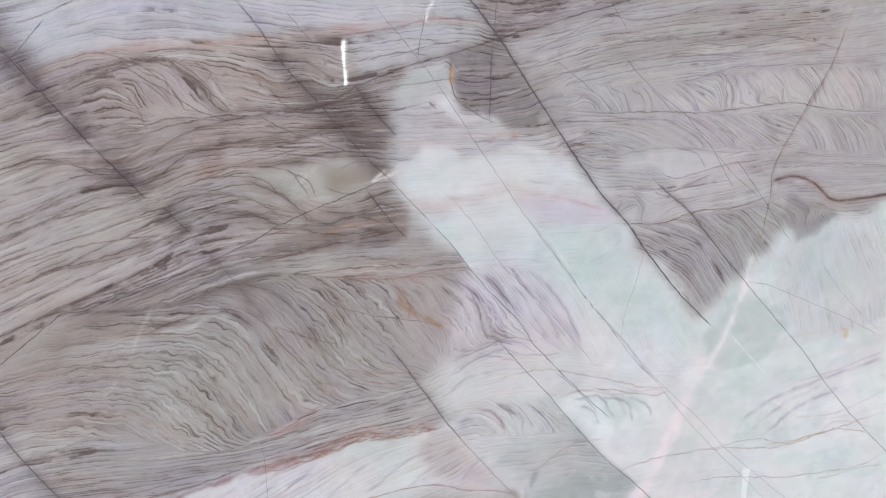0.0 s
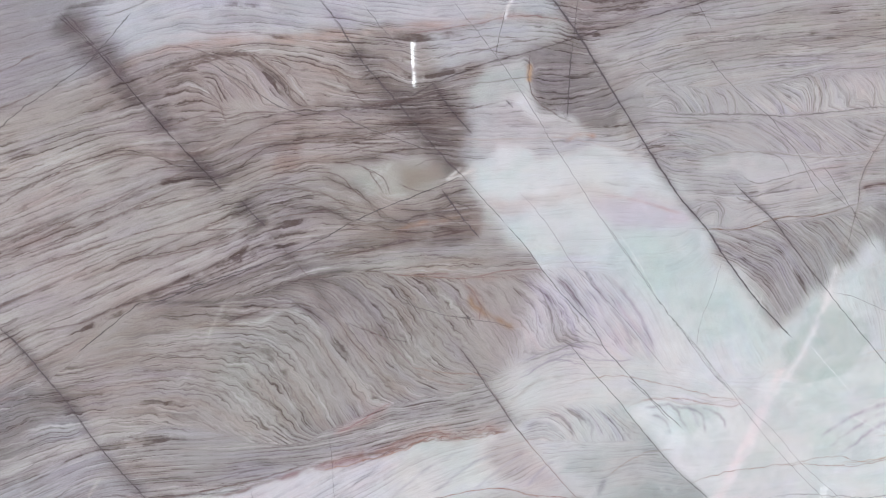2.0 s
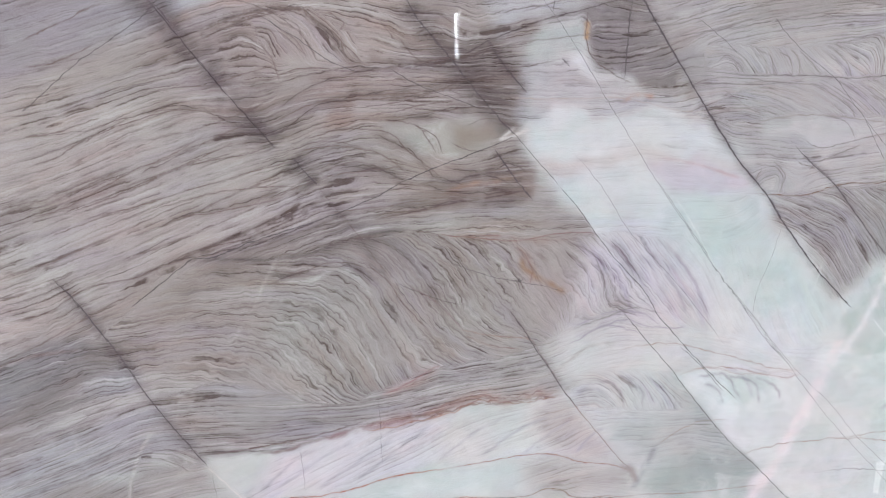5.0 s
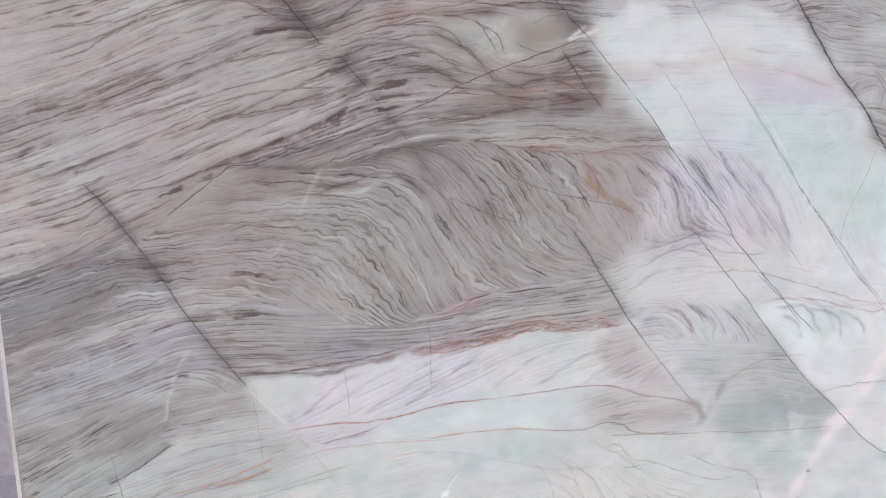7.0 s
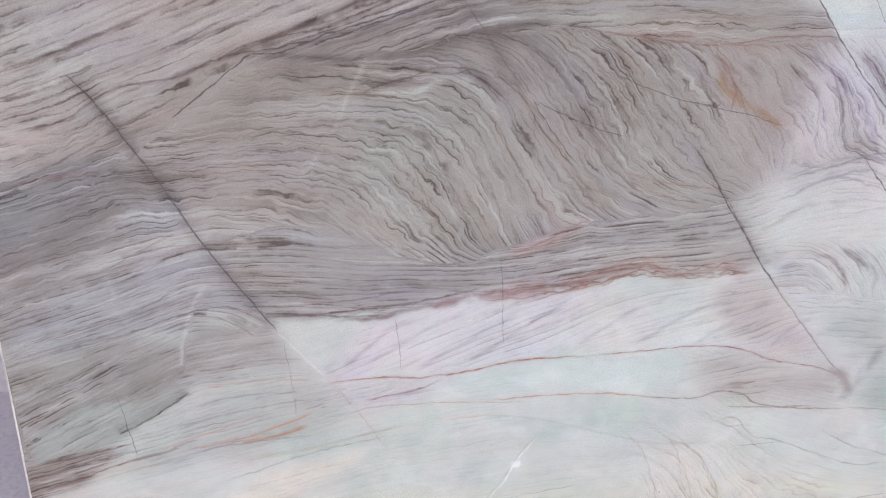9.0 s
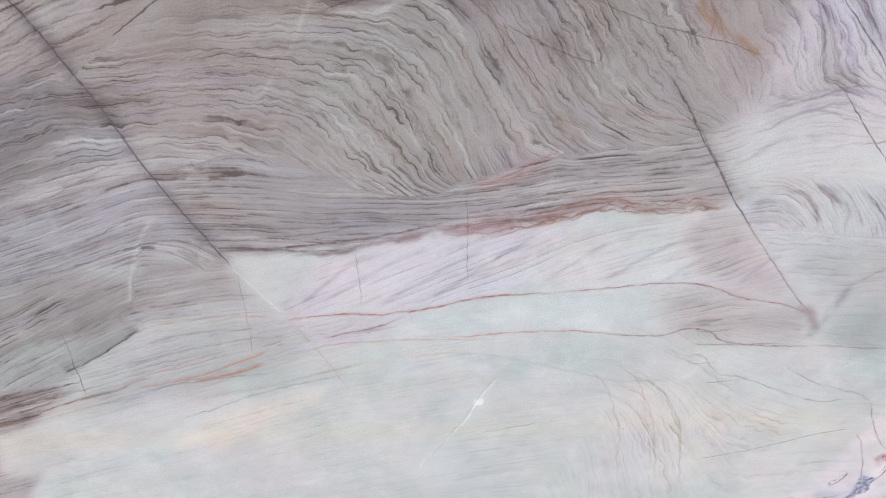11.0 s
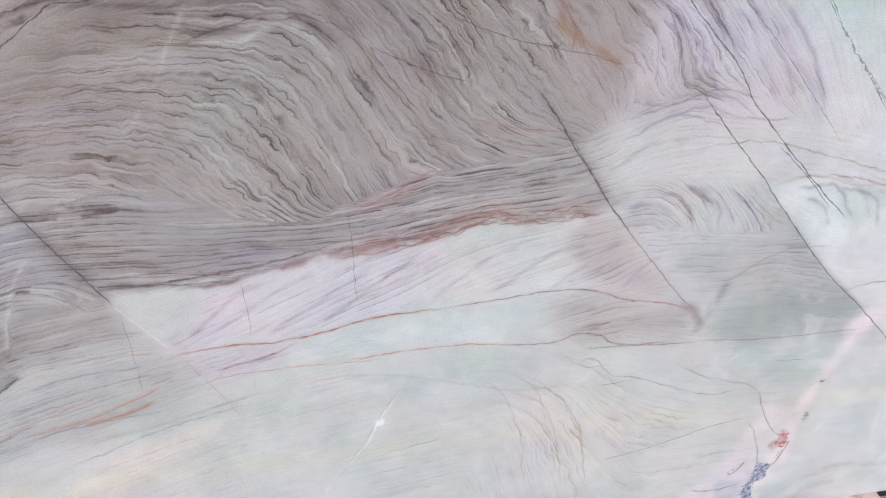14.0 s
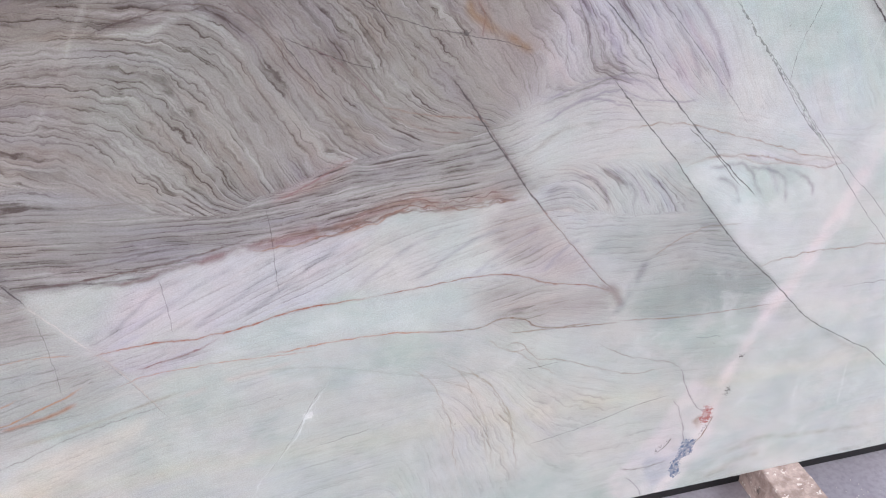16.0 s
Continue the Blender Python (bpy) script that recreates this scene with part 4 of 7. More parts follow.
vein(BROWN, [(0.003, 1.077), (0.070, 1.065), (0.121, 1.078), (0.172, 1.081), (0.223, 1.063)], 0.002, 0.55)
vein(BROWN, [(0.323, 1.139), (0.374, 1.130), (0.418, 1.095)], 0.0022, 0.55)
vein((137, 105, 98), [(0.365, 1.130), (0.433, 1.120), (0.494, 1.110), (0.563, 1.104), (0.665, 1.114), (0.753, 1.107)], 0.002, 0.6)
vein(BROWN, [(0.438, 1.120), (0.477, 1.106), (0.486, 1.098)], 0.0025, 0.5)
vein((157, 129, 103), [(0.558, 1.070), (0.580, 1.031), (0.618, 1.008), (0.676, 0.970)], 0.008, 0.5, patchy=0.5, wobble=0.004)
vein(BROWN, [(0.214, 1.080), (0.266, 1.027), (0.293, 0.982), (0.330, 0.936), (0.358, 0.907)], 0.0022, 0.6)
vein((126, 97, 101), [(0.310, 1.017), (0.364, 0.980), (0.401, 0.942), (0.430, 0.904)], 0.002, 0.5)
vein((147, 117, 102), [(0.421, 0.909), (0.495, 0.888), (0.569, 0.876), (0.598, 0.865)], 0.0025, 0.55)
vein((130, 105, 98), [(0.431, 0.895), (0.497, 0.864), (0.563, 0.852)], 0.002, 0.5)
vein((147, 113, 113), [(0.234, 0.771), (0.298, 0.793), (0.362, 0.825), (0.380, 0.820)], 0.0028, 0.7, halo=(190, 168, 172), halo_width=0.012, halo_amount=0.45)
vein(GREY, [(-0.569, 0.713), (-0.480, 0.749), (-0.394, 0.781), (-0.269, 0.844)], 0.002, 0.4)
vein(GREY, [(-0.546, 0.644), (-0.391, 0.689), (-0.273, 0.746)], 0.0022, 0.45)
vein(GREY, [(-0.513, 0.626), (-0.387, 0.658), (-0.290, 0.690), (-0.224, 0.698), (-0.161, 0.679)], 0.0024, 0.65)
vein(GREY, [(-0.589, 0.613), (-0.511, 0.637), (-0.433, 0.654)], 0.0025, 0.45)
vein(GREY, [(-0.141, 0.694), (-0.038, 0.700), (0.056, 0.712)], 0.002, 0.5)
vein(BROWN, [(-0.244, 0.683), (-0.209, 0.665), (-0.183, 0.643)], 0.0016, 0.5)
vein((109, 91, 89), [(-0.152, 0.677), (-0.077, 0.680), (0.017, 0.686), (0.112, 0.699), (0.206, 0.716)], 0.003, 0.7)
vein((84, 78, 76), [(-0.438, 0.459), (-0.385, 0.485), (-0.342, 0.512), (-0.305, 0.540)], 0.0025, 0.8, halo=(126, 128, 124), halo_width=0.016, halo_amount=0.6, one_side=1, taper=0.05)
vein((99, 82, 77), [(-0.606, 0.396), (-0.544, 0.411), (-0.483, 0.423), (-0.411, 0.440)], 0.003, 0.6)
vein((118, 89, 74), [(-0.606, 0.347), (-0.522, 0.367), (-0.469, 0.389), (-0.416, 0.407), (-0.386, 0.414)], 0.0025, 0.7)
vein((182, 133, 104), [(-0.325, 0.421), (-0.234, 0.438), (-0.132, 0.472), (-0.091, 0.493)], 0.0025, 0.6)
vein((182, 139, 116), [(-0.375, 0.420), (-0.292, 0.451), (-0.190, 0.487)], 0.002, 0.45)
vein((186, 143, 120), [(-0.299, 0.550), (-0.221, 0.554), (-0.144, 0.557), (-0.087, 0.550)], 0.002, 0.4)
vein((131, 105, 102), [(-0.056, 0.668), (0.028, 0.670), (0.116, 0.686), (0.224, 0.705), (0.306, 0.716), (0.362, 0.726), (0.410, 0.750), (0.457, 0.751)], 0.004, 0.6, patchy=0.6, wobble=0.006)
vein((132, 107, 102), [(0.197, 0.703), (0.269, 0.711), (0.343, 0.719), (0.409, 0.742), (0.471, 0.752), (0.533, 0.736), (0.602, 0.741), (0.667, 0.745)], 0.0018, 0.7, wobble=0.006)
vein((139, 109, 100), [(0.250, 0.695), (0.323, 0.705), (0.380, 0.713), (0.437, 0.730), (0.475, 0.735), (0.533, 0.719), (0.612, 0.723), (0.673, 0.732)], 0.0022, 0.7, wobble=0.006)
vein((161, 125, 111), [(0.196, 0.693), (0.286, 0.698), (0.361, 0.708), (0.427, 0.723), (0.475, 0.729)], 0.0026, 0.6, wobble=0.006)
vein((157, 129, 120), [(0.196, 0.699), (0.269, 0.707), (0.343, 0.716), (0.418, 0.738), (0.476, 0.746), (0.533, 0.728), (0.602, 0.735), (0.667, 0.742)], 0.005, 0.45, patchy=0.7, wobble=0.006, halo=(176, 142, 132), halo_width=0.018, halo_amount=0.45)
vein((124, 101, 97), [(0.305, 0.709), (0.380, 0.718), (0.437, 0.728), (0.494, 0.728), (0.572, 0.726), (0.668, 0.732)], 0.002, 0.6, wobble=0.006)
vein((166, 139, 143), [(0.107, 0.683), (0.214, 0.699), (0.305, 0.709)], 0.008, 0.4, patchy=0.6)
vein(GREY, [(-0.174, 0.678), (-0.095, 0.677), (-0.013, 0.673), (0.045, 0.672)], 0.003, 0.65)
vein((169, 158, 151), [(0.466, 0.752), (0.534, 0.764), (0.631, 0.782), (0.729, 0.840), (0.810, 0.847)], 0.005, 0.25)
vein((163, 106, 88), [(-0.076, 0.542), (-0.036, 0.549), (0.035, 0.553), (0.097, 0.549), (0.171, 0.557), (0.256, 0.575), (0.332, 0.578), (0.391, 0.579)], 0.0024, 0.8)
vein((147, 105, 93), [(0.381, 0.578), (0.490, 0.585), (0.572, 0.589), (0.634, 0.584), (0.710, 0.556), (0.787, 0.538), (0.839, 0.517)], 0.002, 0.65)
vein((147, 111, 113), [(-0.008, 0.508), (0.056, 0.518), (0.103, 0.531), (0.133, 0.546)], 0.0026, 0.6)
vein((188, 139, 116), [(-0.048, 0.477), (0.008, 0.494), (0.080, 0.497), (0.201, 0.494), (0.287, 0.489)], 0.0018, 0.45)
vein((182, 129, 108), [(0.201, 0.496), (0.288, 0.502), (0.366, 0.502), (0.426, 0.500), (0.508, 0.489)], 0.0024, 0.6)
vein((138, 113, 98), [(0.467, 0.493), (0.571, 0.484), (0.625, 0.496), (0.668, 0.486), (0.691, 0.467), (0.770, 0.453), (0.862, 0.447)], 0.002, 0.65)
vein((144, 122, 106), [(0.636, 0.463), (0.702, 0.459), (0.804, 0.455)], 0.0022, 0.5)
vein((148, 119, 108), [(0.850, 0.452), (0.982, 0.436), (1.105, 0.433), (1.194, 0.431)], 0.0018, 0.5)
vein((148, 132, 118), [(0.614, 0.436), (0.658, 0.434), (0.693, 0.397), (0.762, 0.377), (0.871, 0.330), (0.969, 0.324)], 0.0018, 0.4, wobble=0.004)
vein((157, 146, 130), [(0.528, 0.403), (0.582, 0.374), (0.627, 0.314), (0.645, 0.243), (0.652, 0.186)], 0.0022, 0.4, wobble=0.003)
vein((157, 146, 130), [(0.495, 0.389), (0.560, 0.353), (0.593, 0.268), (0.605, 0.155)], 0.003, 0.3, wobble=0.003)
vein((191, 139, 109), [(-0.230, 0.431), (-0.178, 0.439), (-0.141, 0.449), (-0.104, 0.464)], 0.0032, 0.6)
vein((183, 172, 152), [(-0.239, 0.393), (-0.132, 0.409), (-0.001, 0.439), (0.065, 0.454)], 0.004, 0.35)
vein((170, 172, 168), [(0.131, 0.464), (0.284, 0.457), (0.506, 0.392), (0.637, 0.388)], 0.003, 0.3)
vein(GREY, [(0.688, 0.888), (0.776, 0.912), (0.845, 0.925), (0.919, 0.904)], 0.0025, 0.35)
vein((190, 184, 195), [(0.689, 0.864), (0.766, 0.899), (0.826, 0.913), (0.910, 0.891)], 0.006, 0.4, patchy=0.6)
vein((188, 181, 197), [(0.847, 1.025), (0.886, 0.977), (0.934, 0.917), (0.976, 0.875)], 0.009, 0.5, patchy=0.6, wobble=0.003)
vein((188, 181, 197), [(0.915, 1.038), (0.952, 0.982), (1.002, 0.921), (1.021, 0.861)], 0.007, 0.4, patchy=0.6, wobble=0.003)
vein((186, 180, 191), [(0.821, 0.765), (0.867, 0.733), (0.899, 0.675)], 0.005, 0.45, wobble=0.002)
vein((184, 178, 189), [(1.081, 0.756), (1.138, 0.722), (1.159, 0.669)], 0.005, 0.4, wobble=0.002)
vein((179, 168, 161), [(0.948, 0.745), (1.035, 0.761), (1.131, 0.734), (1.250, 0.731)], 0.003, 0.4)
vein((175, 160, 150), [(0.499, 1.419), (0.655, 1.411), (0.793, 1.409), (0.936, 1.379), (1.011, 1.374)], 0.003, 0.35)
vein((197, 161, 143), [(0.792, 1.392), (0.829, 1.416), (0.879, 1.411)], 0.006, 0.5, patchy=0.6)
vein((194, 171, 173), [(0.890, 1.277), (0.994, 1.253), (1.102, 1.216)], 0.004, 0.5)
vein((203, 167, 125), [(0.714, 1.577), (0.715, 1.546), (0.712, 1.534)], 0.006, 0.7)
vein(BROWN, [(0.717, 1.602), (0.712, 1.565), (0.714, 1.527), (0.733, 1.493), (0.781, 1.461), (0.822, 1.440)], 0.0022, 0.6)
vein(GREY, [(1.090, 1.626), (1.245, 1.620), (1.476, 1.629), (1.651, 1.621), (1.838, 1.582)], 0.002, 0.6)
vein(GREY, [(1.090, 1.690), (1.182, 1.670), (1.277, 1.676), (1.407, 1.704)], 0.002, 0.5)
vein(GREY, [(0.825, 1.523), (0.999, 1.550), (1.229, 1.576), (1.477, 1.584), (1.653, 1.589)], 0.002, 0.45)
vein(GREY, [(0.997, 1.464), (1.119, 1.452), (1.246, 1.449), (1.378, 1.440), (1.533, 1.447), (1.658, 1.453), (1.809, 1.428), (1.982, 1.415)], 0.0024, 0.6)
vein(GREY, [(0.997, 1.438), (1.135, 1.431), (1.279, 1.438)], 0.002, 0.35)
vein((149, 140, 135), [(1.087, 1.331), (1.182, 1.353), (1.312, 1.356), (1.484, 1.334), (1.608, 1.338), (1.644, 1.347)], 0.0024, 0.5)
vein((149, 140, 135), [(1.664, 1.323), (1.816, 1.302), (1.991, 1.287)], 0.0022, 0.5)
vein((120, 93, 78), [(1.118, 1.182), (1.264, 1.169), (1.365, 1.190), (1.470, 1.188), (1.559, 1.203), (1.604, 1.215)], 0.0024, 0.65)
vein((106, 85, 77), [(1.602, 1.252), (1.676, 1.259), (1.743, 1.235), (1.803, 1.188), (1.862, 1.179), (2.022, 1.185)], 0.0036, 0.85, halo=(172, 150, 140), halo_width=0.012, halo_amount=0.5, taper=0.02)
vein((139, 130, 125), [(1.206, 1.509), (1.230, 1.488), (1.238, 1.446)], 0.0022, 0.5, wobble=0.0015)
vein((139, 130, 125), [(1.319, 1.509), (1.357, 1.476), (1.375, 1.440)], 0.0022, 0.5, wobble=0.0015)
vein((139, 130, 125), [(1.444, 1.529), (1.476, 1.492), (1.467, 1.443)], 0.0022, 0.5, wobble=0.0015)
vein((139, 130, 125), [(1.531, 1.526), (1.558, 1.489), (1.551, 1.446)], 0.0022, 0.5, wobble=0.0015)
vein((139, 130, 125), [(1.592, 1.534), (1.629, 1.501), (1.631, 1.446)], 0.0022, 0.5, wobble=0.0015)
vein((139, 130, 125), [(1.692, 1.531), (1.730, 1.490), (1.742, 1.445)], 0.0022, 0.5, wobble=0.0015)
vein((139, 130, 125), [(1.841, 1.531), (1.882, 1.492), (1.905, 1.438)], 0.0022, 0.5, wobble=0.0015)
vein((139, 130, 125), [(1.127, 1.499), (1.147, 1.478), (1.154, 1.450)], 0.0022, 0.5, wobble=0.0015)
vein((139, 130, 125), [(1.158, 1.498), (1.169, 1.470), (1.179, 1.449)], 0.0022, 0.5, wobble=0.0015)
vein((139, 130, 125), [(1.928, 1.535), (1.961, 1.489), (1.964, 1.436)], 0.0022, 0.5, wobble=0.0015)
vein((139, 130, 125), [(1.706, 1.410), (1.765, 1.362), (1.777, 1.309)], 0.0022, 0.5, wobble=0.0015)
vein((139, 130, 125), [(1.810, 1.412), (1.881, 1.356), (1.894, 1.293)], 0.0022, 0.5, wobble=0.0015)
vein((139, 130, 125), [(1.907, 1.400), (1.970, 1.359), (1.990, 1.303)], 0.0022, 0.5, wobble=0.0015)
vein((139, 130, 125), [(1.279, 1.424), (1.362, 1.384), (1.397, 1.340)], 0.0022, 0.5, wobble=0.0015)
vein((139, 130, 125), [(1.412, 1.424), (1.465, 1.393), (1.483, 1.341)], 0.0022, 0.5, wobble=0.0015)
stain((122, 118, 120), [(1.643, 1.151), (1.669, 1.210), (1.726, 1.190), (1.718, 1.144), (1.785, 1.149), (1.820, 1.153), (1.829, 1.136), (1.787, 1.115), (1.693, 1.085)], soft=0.012, amount=0.5, rag=1.5)
stain((207, 176, 120), [(1.859, 0.817), (1.883, 0.810), (1.889, 0.779), (1.868, 0.785)], soft=0.004, amount=0.6)
stain((105, 94, 93), [(0.405, 1.521), (0.519, 1.547), (0.584, 1.433), (0.560, 1.353), (0.497, 1.389), (0.438, 1.447)], soft=0.03, amount=0.65, rag=1.5)
stain((150, 135, 124), [(0.407, 1.364), (0.509, 1.369), (0.526, 1.331), (0.428, 1.307)], soft=0.02, amount=0.7)
stain((125, 105, 100), [(0.489, 1.258), (0.585, 1.275), (0.594, 1.190), (0.513, 1.215)], soft=0.012, amount=0.6, rag=2)
stain((151, 131, 122), [(0.163, 1.421), (0.209, 1.430), (0.193, 1.378), (0.147, 1.370)], soft=0.012, amount=0.6)
stain((128, 117, 113), [(-0.004, 1.504), (0.130, 1.429), (0.078, 1.351), (-0.014, 1.404)], soft=0.04, amount=0.4)
stain((146, 129, 120), [(0.258, 1.607), (0.412, 1.615), (0.428, 1.496), (0.355, 1.499), (0.300, 1.548)], soft=0.03, amount=0.5)
stain((126, 115, 113), [(-0.620, 0.784), (-0.533, 0.824), (-0.523, 0.741), (-0.629, 0.726)], soft=0.03, amount=0.3)
stain((170, 163, 183), [(0.209, 1.698), (0.310, 1.686), (0.343, 1.651), (0.274, 1.658)], soft=0.02, amount=0.5)
vein((115, 99, 95), [(-0.436, 1.368), (-0.375, 1.376), (-0.323, 1.393), (-0.281, 1.403)], 0.0022, 0.6, wobble=0.002)
vein((115, 99, 95), [(-0.442, 1.308), (-0.380, 1.327), (-0.337, 1.352), (-0.229, 1.394), (-0.121, 1.415)], 0.0022, 0.6, wobble=0.002)
vein((115, 99, 95), [(-0.453, 1.209), (-0.369, 1.231), (-0.260, 1.287), (-0.149, 1.332), (-0.093, 1.364)], 0.0022, 0.6, wobble=0.002)
vein((115, 99, 95), [(-0.392, 1.210), (-0.274, 1.248), (-0.152, 1.298), (-0.027, 1.349)], 0.0022, 0.6, wobble=0.002)
vein((115, 99, 95), [(-0.352, 1.202), (-0.244, 1.223), (-0.100, 1.261), (0.037, 1.294), (0.095, 1.303)], 0.0022, 0.6, wobble=0.002)
vein((115, 99, 95), [(-0.246, 1.200), (-0.135, 1.234), (-0.023, 1.250), (0.092, 1.250)], 0.0022, 0.6, wobble=0.002)
vein((115, 99, 95), [(-0.182, 1.196), (-0.071, 1.206), (0.056, 1.228)], 0.0022, 0.6, wobble=0.002)
vein((115, 99, 95), [(-0.128, 1.331), (-0.060, 1.362), (-0.014, 1.377)], 0.0022, 0.6, wobble=0.002)
vein((115, 99, 95), [(-0.422, 1.501), (-0.361, 1.510), (-0.288, 1.540)], 0.0022, 0.6, wobble=0.002)
vein((115, 99, 95), [(-0.417, 1.548), (-0.334, 1.588), (-0.260, 1.619)], 0.0022, 0.6, wobble=0.002)
vein((115, 99, 95), [(-0.086, 1.456), (-0.007, 1.482), (0.049, 1.494)], 0.0022, 0.6, wobble=0.002)
vein((115, 99, 95), [(0.014, 1.462), (0.105, 1.487), (0.220, 1.479), (0.340, 1.493), (0.438, 1.509)], 0.0022, 0.6, wobble=0.002)
vein((115, 99, 95), [(0.031, 1.379), (0.124, 1.418), (0.218, 1.430), (0.338, 1.434), (0.437, 1.443)], 0.0022, 0.6, wobble=0.002)
vein((115, 99, 95), [(0.216, 1.383), (0.337, 1.405), (0.436, 1.419)], 0.0022, 0.6, wobble=0.002)
vein((115, 99, 95), [(0.228, 1.379), (0.324, 1.370), (0.359, 1.332), (0.377, 1.301)], 0.0022, 0.6, wobble=0.002)
vein((115, 99, 95), [(0.073, 1.321), (0.166, 1.329), (0.260, 1.306), (0.320, 1.261)], 0.0022, 0.6, wobble=0.002)
vein((115, 99, 95), [(0.128, 1.265), (0.211, 1.273), (0.308, 1.280)], 0.0022, 0.6, wobble=0.002)
vein((115, 99, 95), [(0.135, 1.187), (0.256, 1.197), (0.380, 1.208), (0.456, 1.197)], 0.0022, 0.6, wobble=0.002)
vein((115, 99, 95), [(-0.077, 1.569), (0.000, 1.595), (0.101, 1.605), (0.121, 1.577)], 0.0022, 0.6, wobble=0.002)
vein((115, 99, 95), [(0.111, 1.594), (0.155, 1.571), (0.199, 1.525), (0.227, 1.496)], 0.0022, 0.6, wobble=0.002)
vein((115, 99, 95), [(0.157, 1.599), (0.190, 1.576), (0.178, 1.560)], 0.0022, 0.6, wobble=0.002)
vein((115, 99, 95), [(-0.003, 1.551), (0.039, 1.517), (0.058, 1.460)], 0.0022, 0.6, wobble=0.002)
vein((115, 99, 95), [(0.097, 1.344), (0.168, 1.364), (0.216, 1.383)], 0.0022, 0.6, wobble=0.002)
vein((115, 99, 95), [(-0.417, 1.167), (-0.310, 1.205), (-0.178, 1.242)], 0.0022, 0.6, wobble=0.002)
vein((115, 99, 95), [(-0.465, 1.102), (-0.336, 1.149), (-0.192, 1.208), (-0.102, 1.238)], 0.0022, 0.6, wobble=0.002)
vein((131, 122, 119), [(0.514, 1.519), (0.590, 1.535), (0.708, 1.546), (0.801, 1.562)], 0.002, 0.55, wobble=0.002)
vein((131, 122, 119), [(0.565, 1.595), (0.629, 1.612), (0.701, 1.630)], 0.002, 0.55, wobble=0.002)
vein((131, 122, 119), [(0.842, 1.550), (0.966, 1.585), (1.050, 1.609)], 0.002, 0.55, wobble=0.002)
vein((131, 122, 119), [(0.856, 1.512), (0.995, 1.547), (1.138, 1.583)], 0.002, 0.55, wobble=0.002)
vein((131, 122, 119), [(0.996, 1.522), (1.140, 1.545), (1.288, 1.562), (1.538, 1.572)], 0.002, 0.55, wobble=0.002)
vein((131, 122, 119), [(1.092, 1.628), (1.284, 1.627), (1.440, 1.606), (1.548, 1.606)], 0.002, 0.55, wobble=0.002)
vein((131, 122, 119), [(1.026, 1.483), (1.054, 1.496), (1.085, 1.456)], 0.002, 0.55, wobble=0.002)
vein((131, 122, 119), [(1.127, 1.507), (1.157, 1.493), (1.171, 1.448)], 0.002, 0.55, wobble=0.002)
vein((131, 122, 119), [(1.178, 1.506), (1.209, 1.486), (1.219, 1.446)], 0.002, 0.55, wobble=0.002)
vein((131, 122, 119), [(1.231, 1.505), (1.263, 1.478), (1.295, 1.444)], 0.002, 0.55, wobble=0.002)
vein((131, 122, 119), [(1.383, 1.528), (1.445, 1.534), (1.456, 1.487), (1.452, 1.440)], 0.002, 0.55, wobble=0.002)
vein((131, 122, 119), [(0.986, 1.356), (1.088, 1.378), (1.193, 1.361)], 0.002, 0.55, wobble=0.002)
vein((131, 122, 119), [(1.300, 1.357), (1.364, 1.341), (1.398, 1.299)], 0.002, 0.55, wobble=0.002)
vein((131, 122, 119), [(1.183, 1.254), (1.215, 1.219), (1.202, 1.178)], 0.002, 0.55, wobble=0.002)
vein((131, 122, 119), [(1.153, 1.236), (1.132, 1.203)], 0.002, 0.55, wobble=0.002)
vein((131, 122, 119), [(1.415, 1.284), (1.307, 1.248), (1.277, 1.222)], 0.002, 0.55, wobble=0.002)
vein((131, 122, 119), [(1.292, 1.228), (1.244, 1.251)], 0.002, 0.55, wobble=0.002)
vein((131, 122, 119), [(1.423, 1.400), (1.505, 1.370), (1.558, 1.327)], 0.002, 0.55, wobble=0.002)
vein((131, 122, 119), [(1.042, 1.425), (1.117, 1.377), (1.148, 1.363)], 0.002, 0.55, wobble=0.002)
vein((127, 116, 112), [(-0.068, 0.798), (0.023, 0.799), (0.114, 0.785), (0.178, 0.758)], 0.0018, 0.32, wobble=0.003)
vein((127, 116, 112), [(0.332, 0.889), (0.369, 0.873), (0.389, 0.834)], 0.0018, 0.32, wobble=0.003)
vein((127, 116, 112), [(-0.276, 0.982), (-0.172, 0.997), (-0.055, 0.975)], 0.0018, 0.32, wobble=0.003)
vein((127, 116, 112), [(0.003, 1.069), (0.071, 1.092), (0.147, 1.098), (0.197, 1.085)], 0.0018, 0.32, wobble=0.003)
vein((127, 116, 112), [(0.027, 1.051), (0.104, 1.058), (0.154, 1.043), (0.197, 1.012)], 0.0018, 0.32, wobble=0.003)
vein((127, 116, 112), [(-0.257, 0.937), (-0.170, 0.943), (-0.094, 0.922)], 0.0018, 0.32, wobble=0.003)
vein((127, 116, 112), [(-0.122, 0.986), (-0.055, 0.966), (-0.006, 0.928)], 0.0018, 0.32, wobble=0.003)
vein((127, 116, 112), [(0.265, 1.095), (0.292, 1.044), (0.328, 0.994)], 0.0018, 0.32, wobble=0.003)
vein((127, 116, 112), [(0.410, 1.091), (0.440, 1.030), (0.506, 0.975)], 0.0018, 0.32, wobble=0.003)
vein((127, 116, 112), [(0.452, 1.098), (0.491, 1.046), (0.540, 0.992)], 0.0018, 0.32, wobble=0.003)
vein((127, 116, 112), [(0.495, 1.097), (0.543, 1.045), (0.583, 1.000)], 0.0018, 0.32, wobble=0.003)
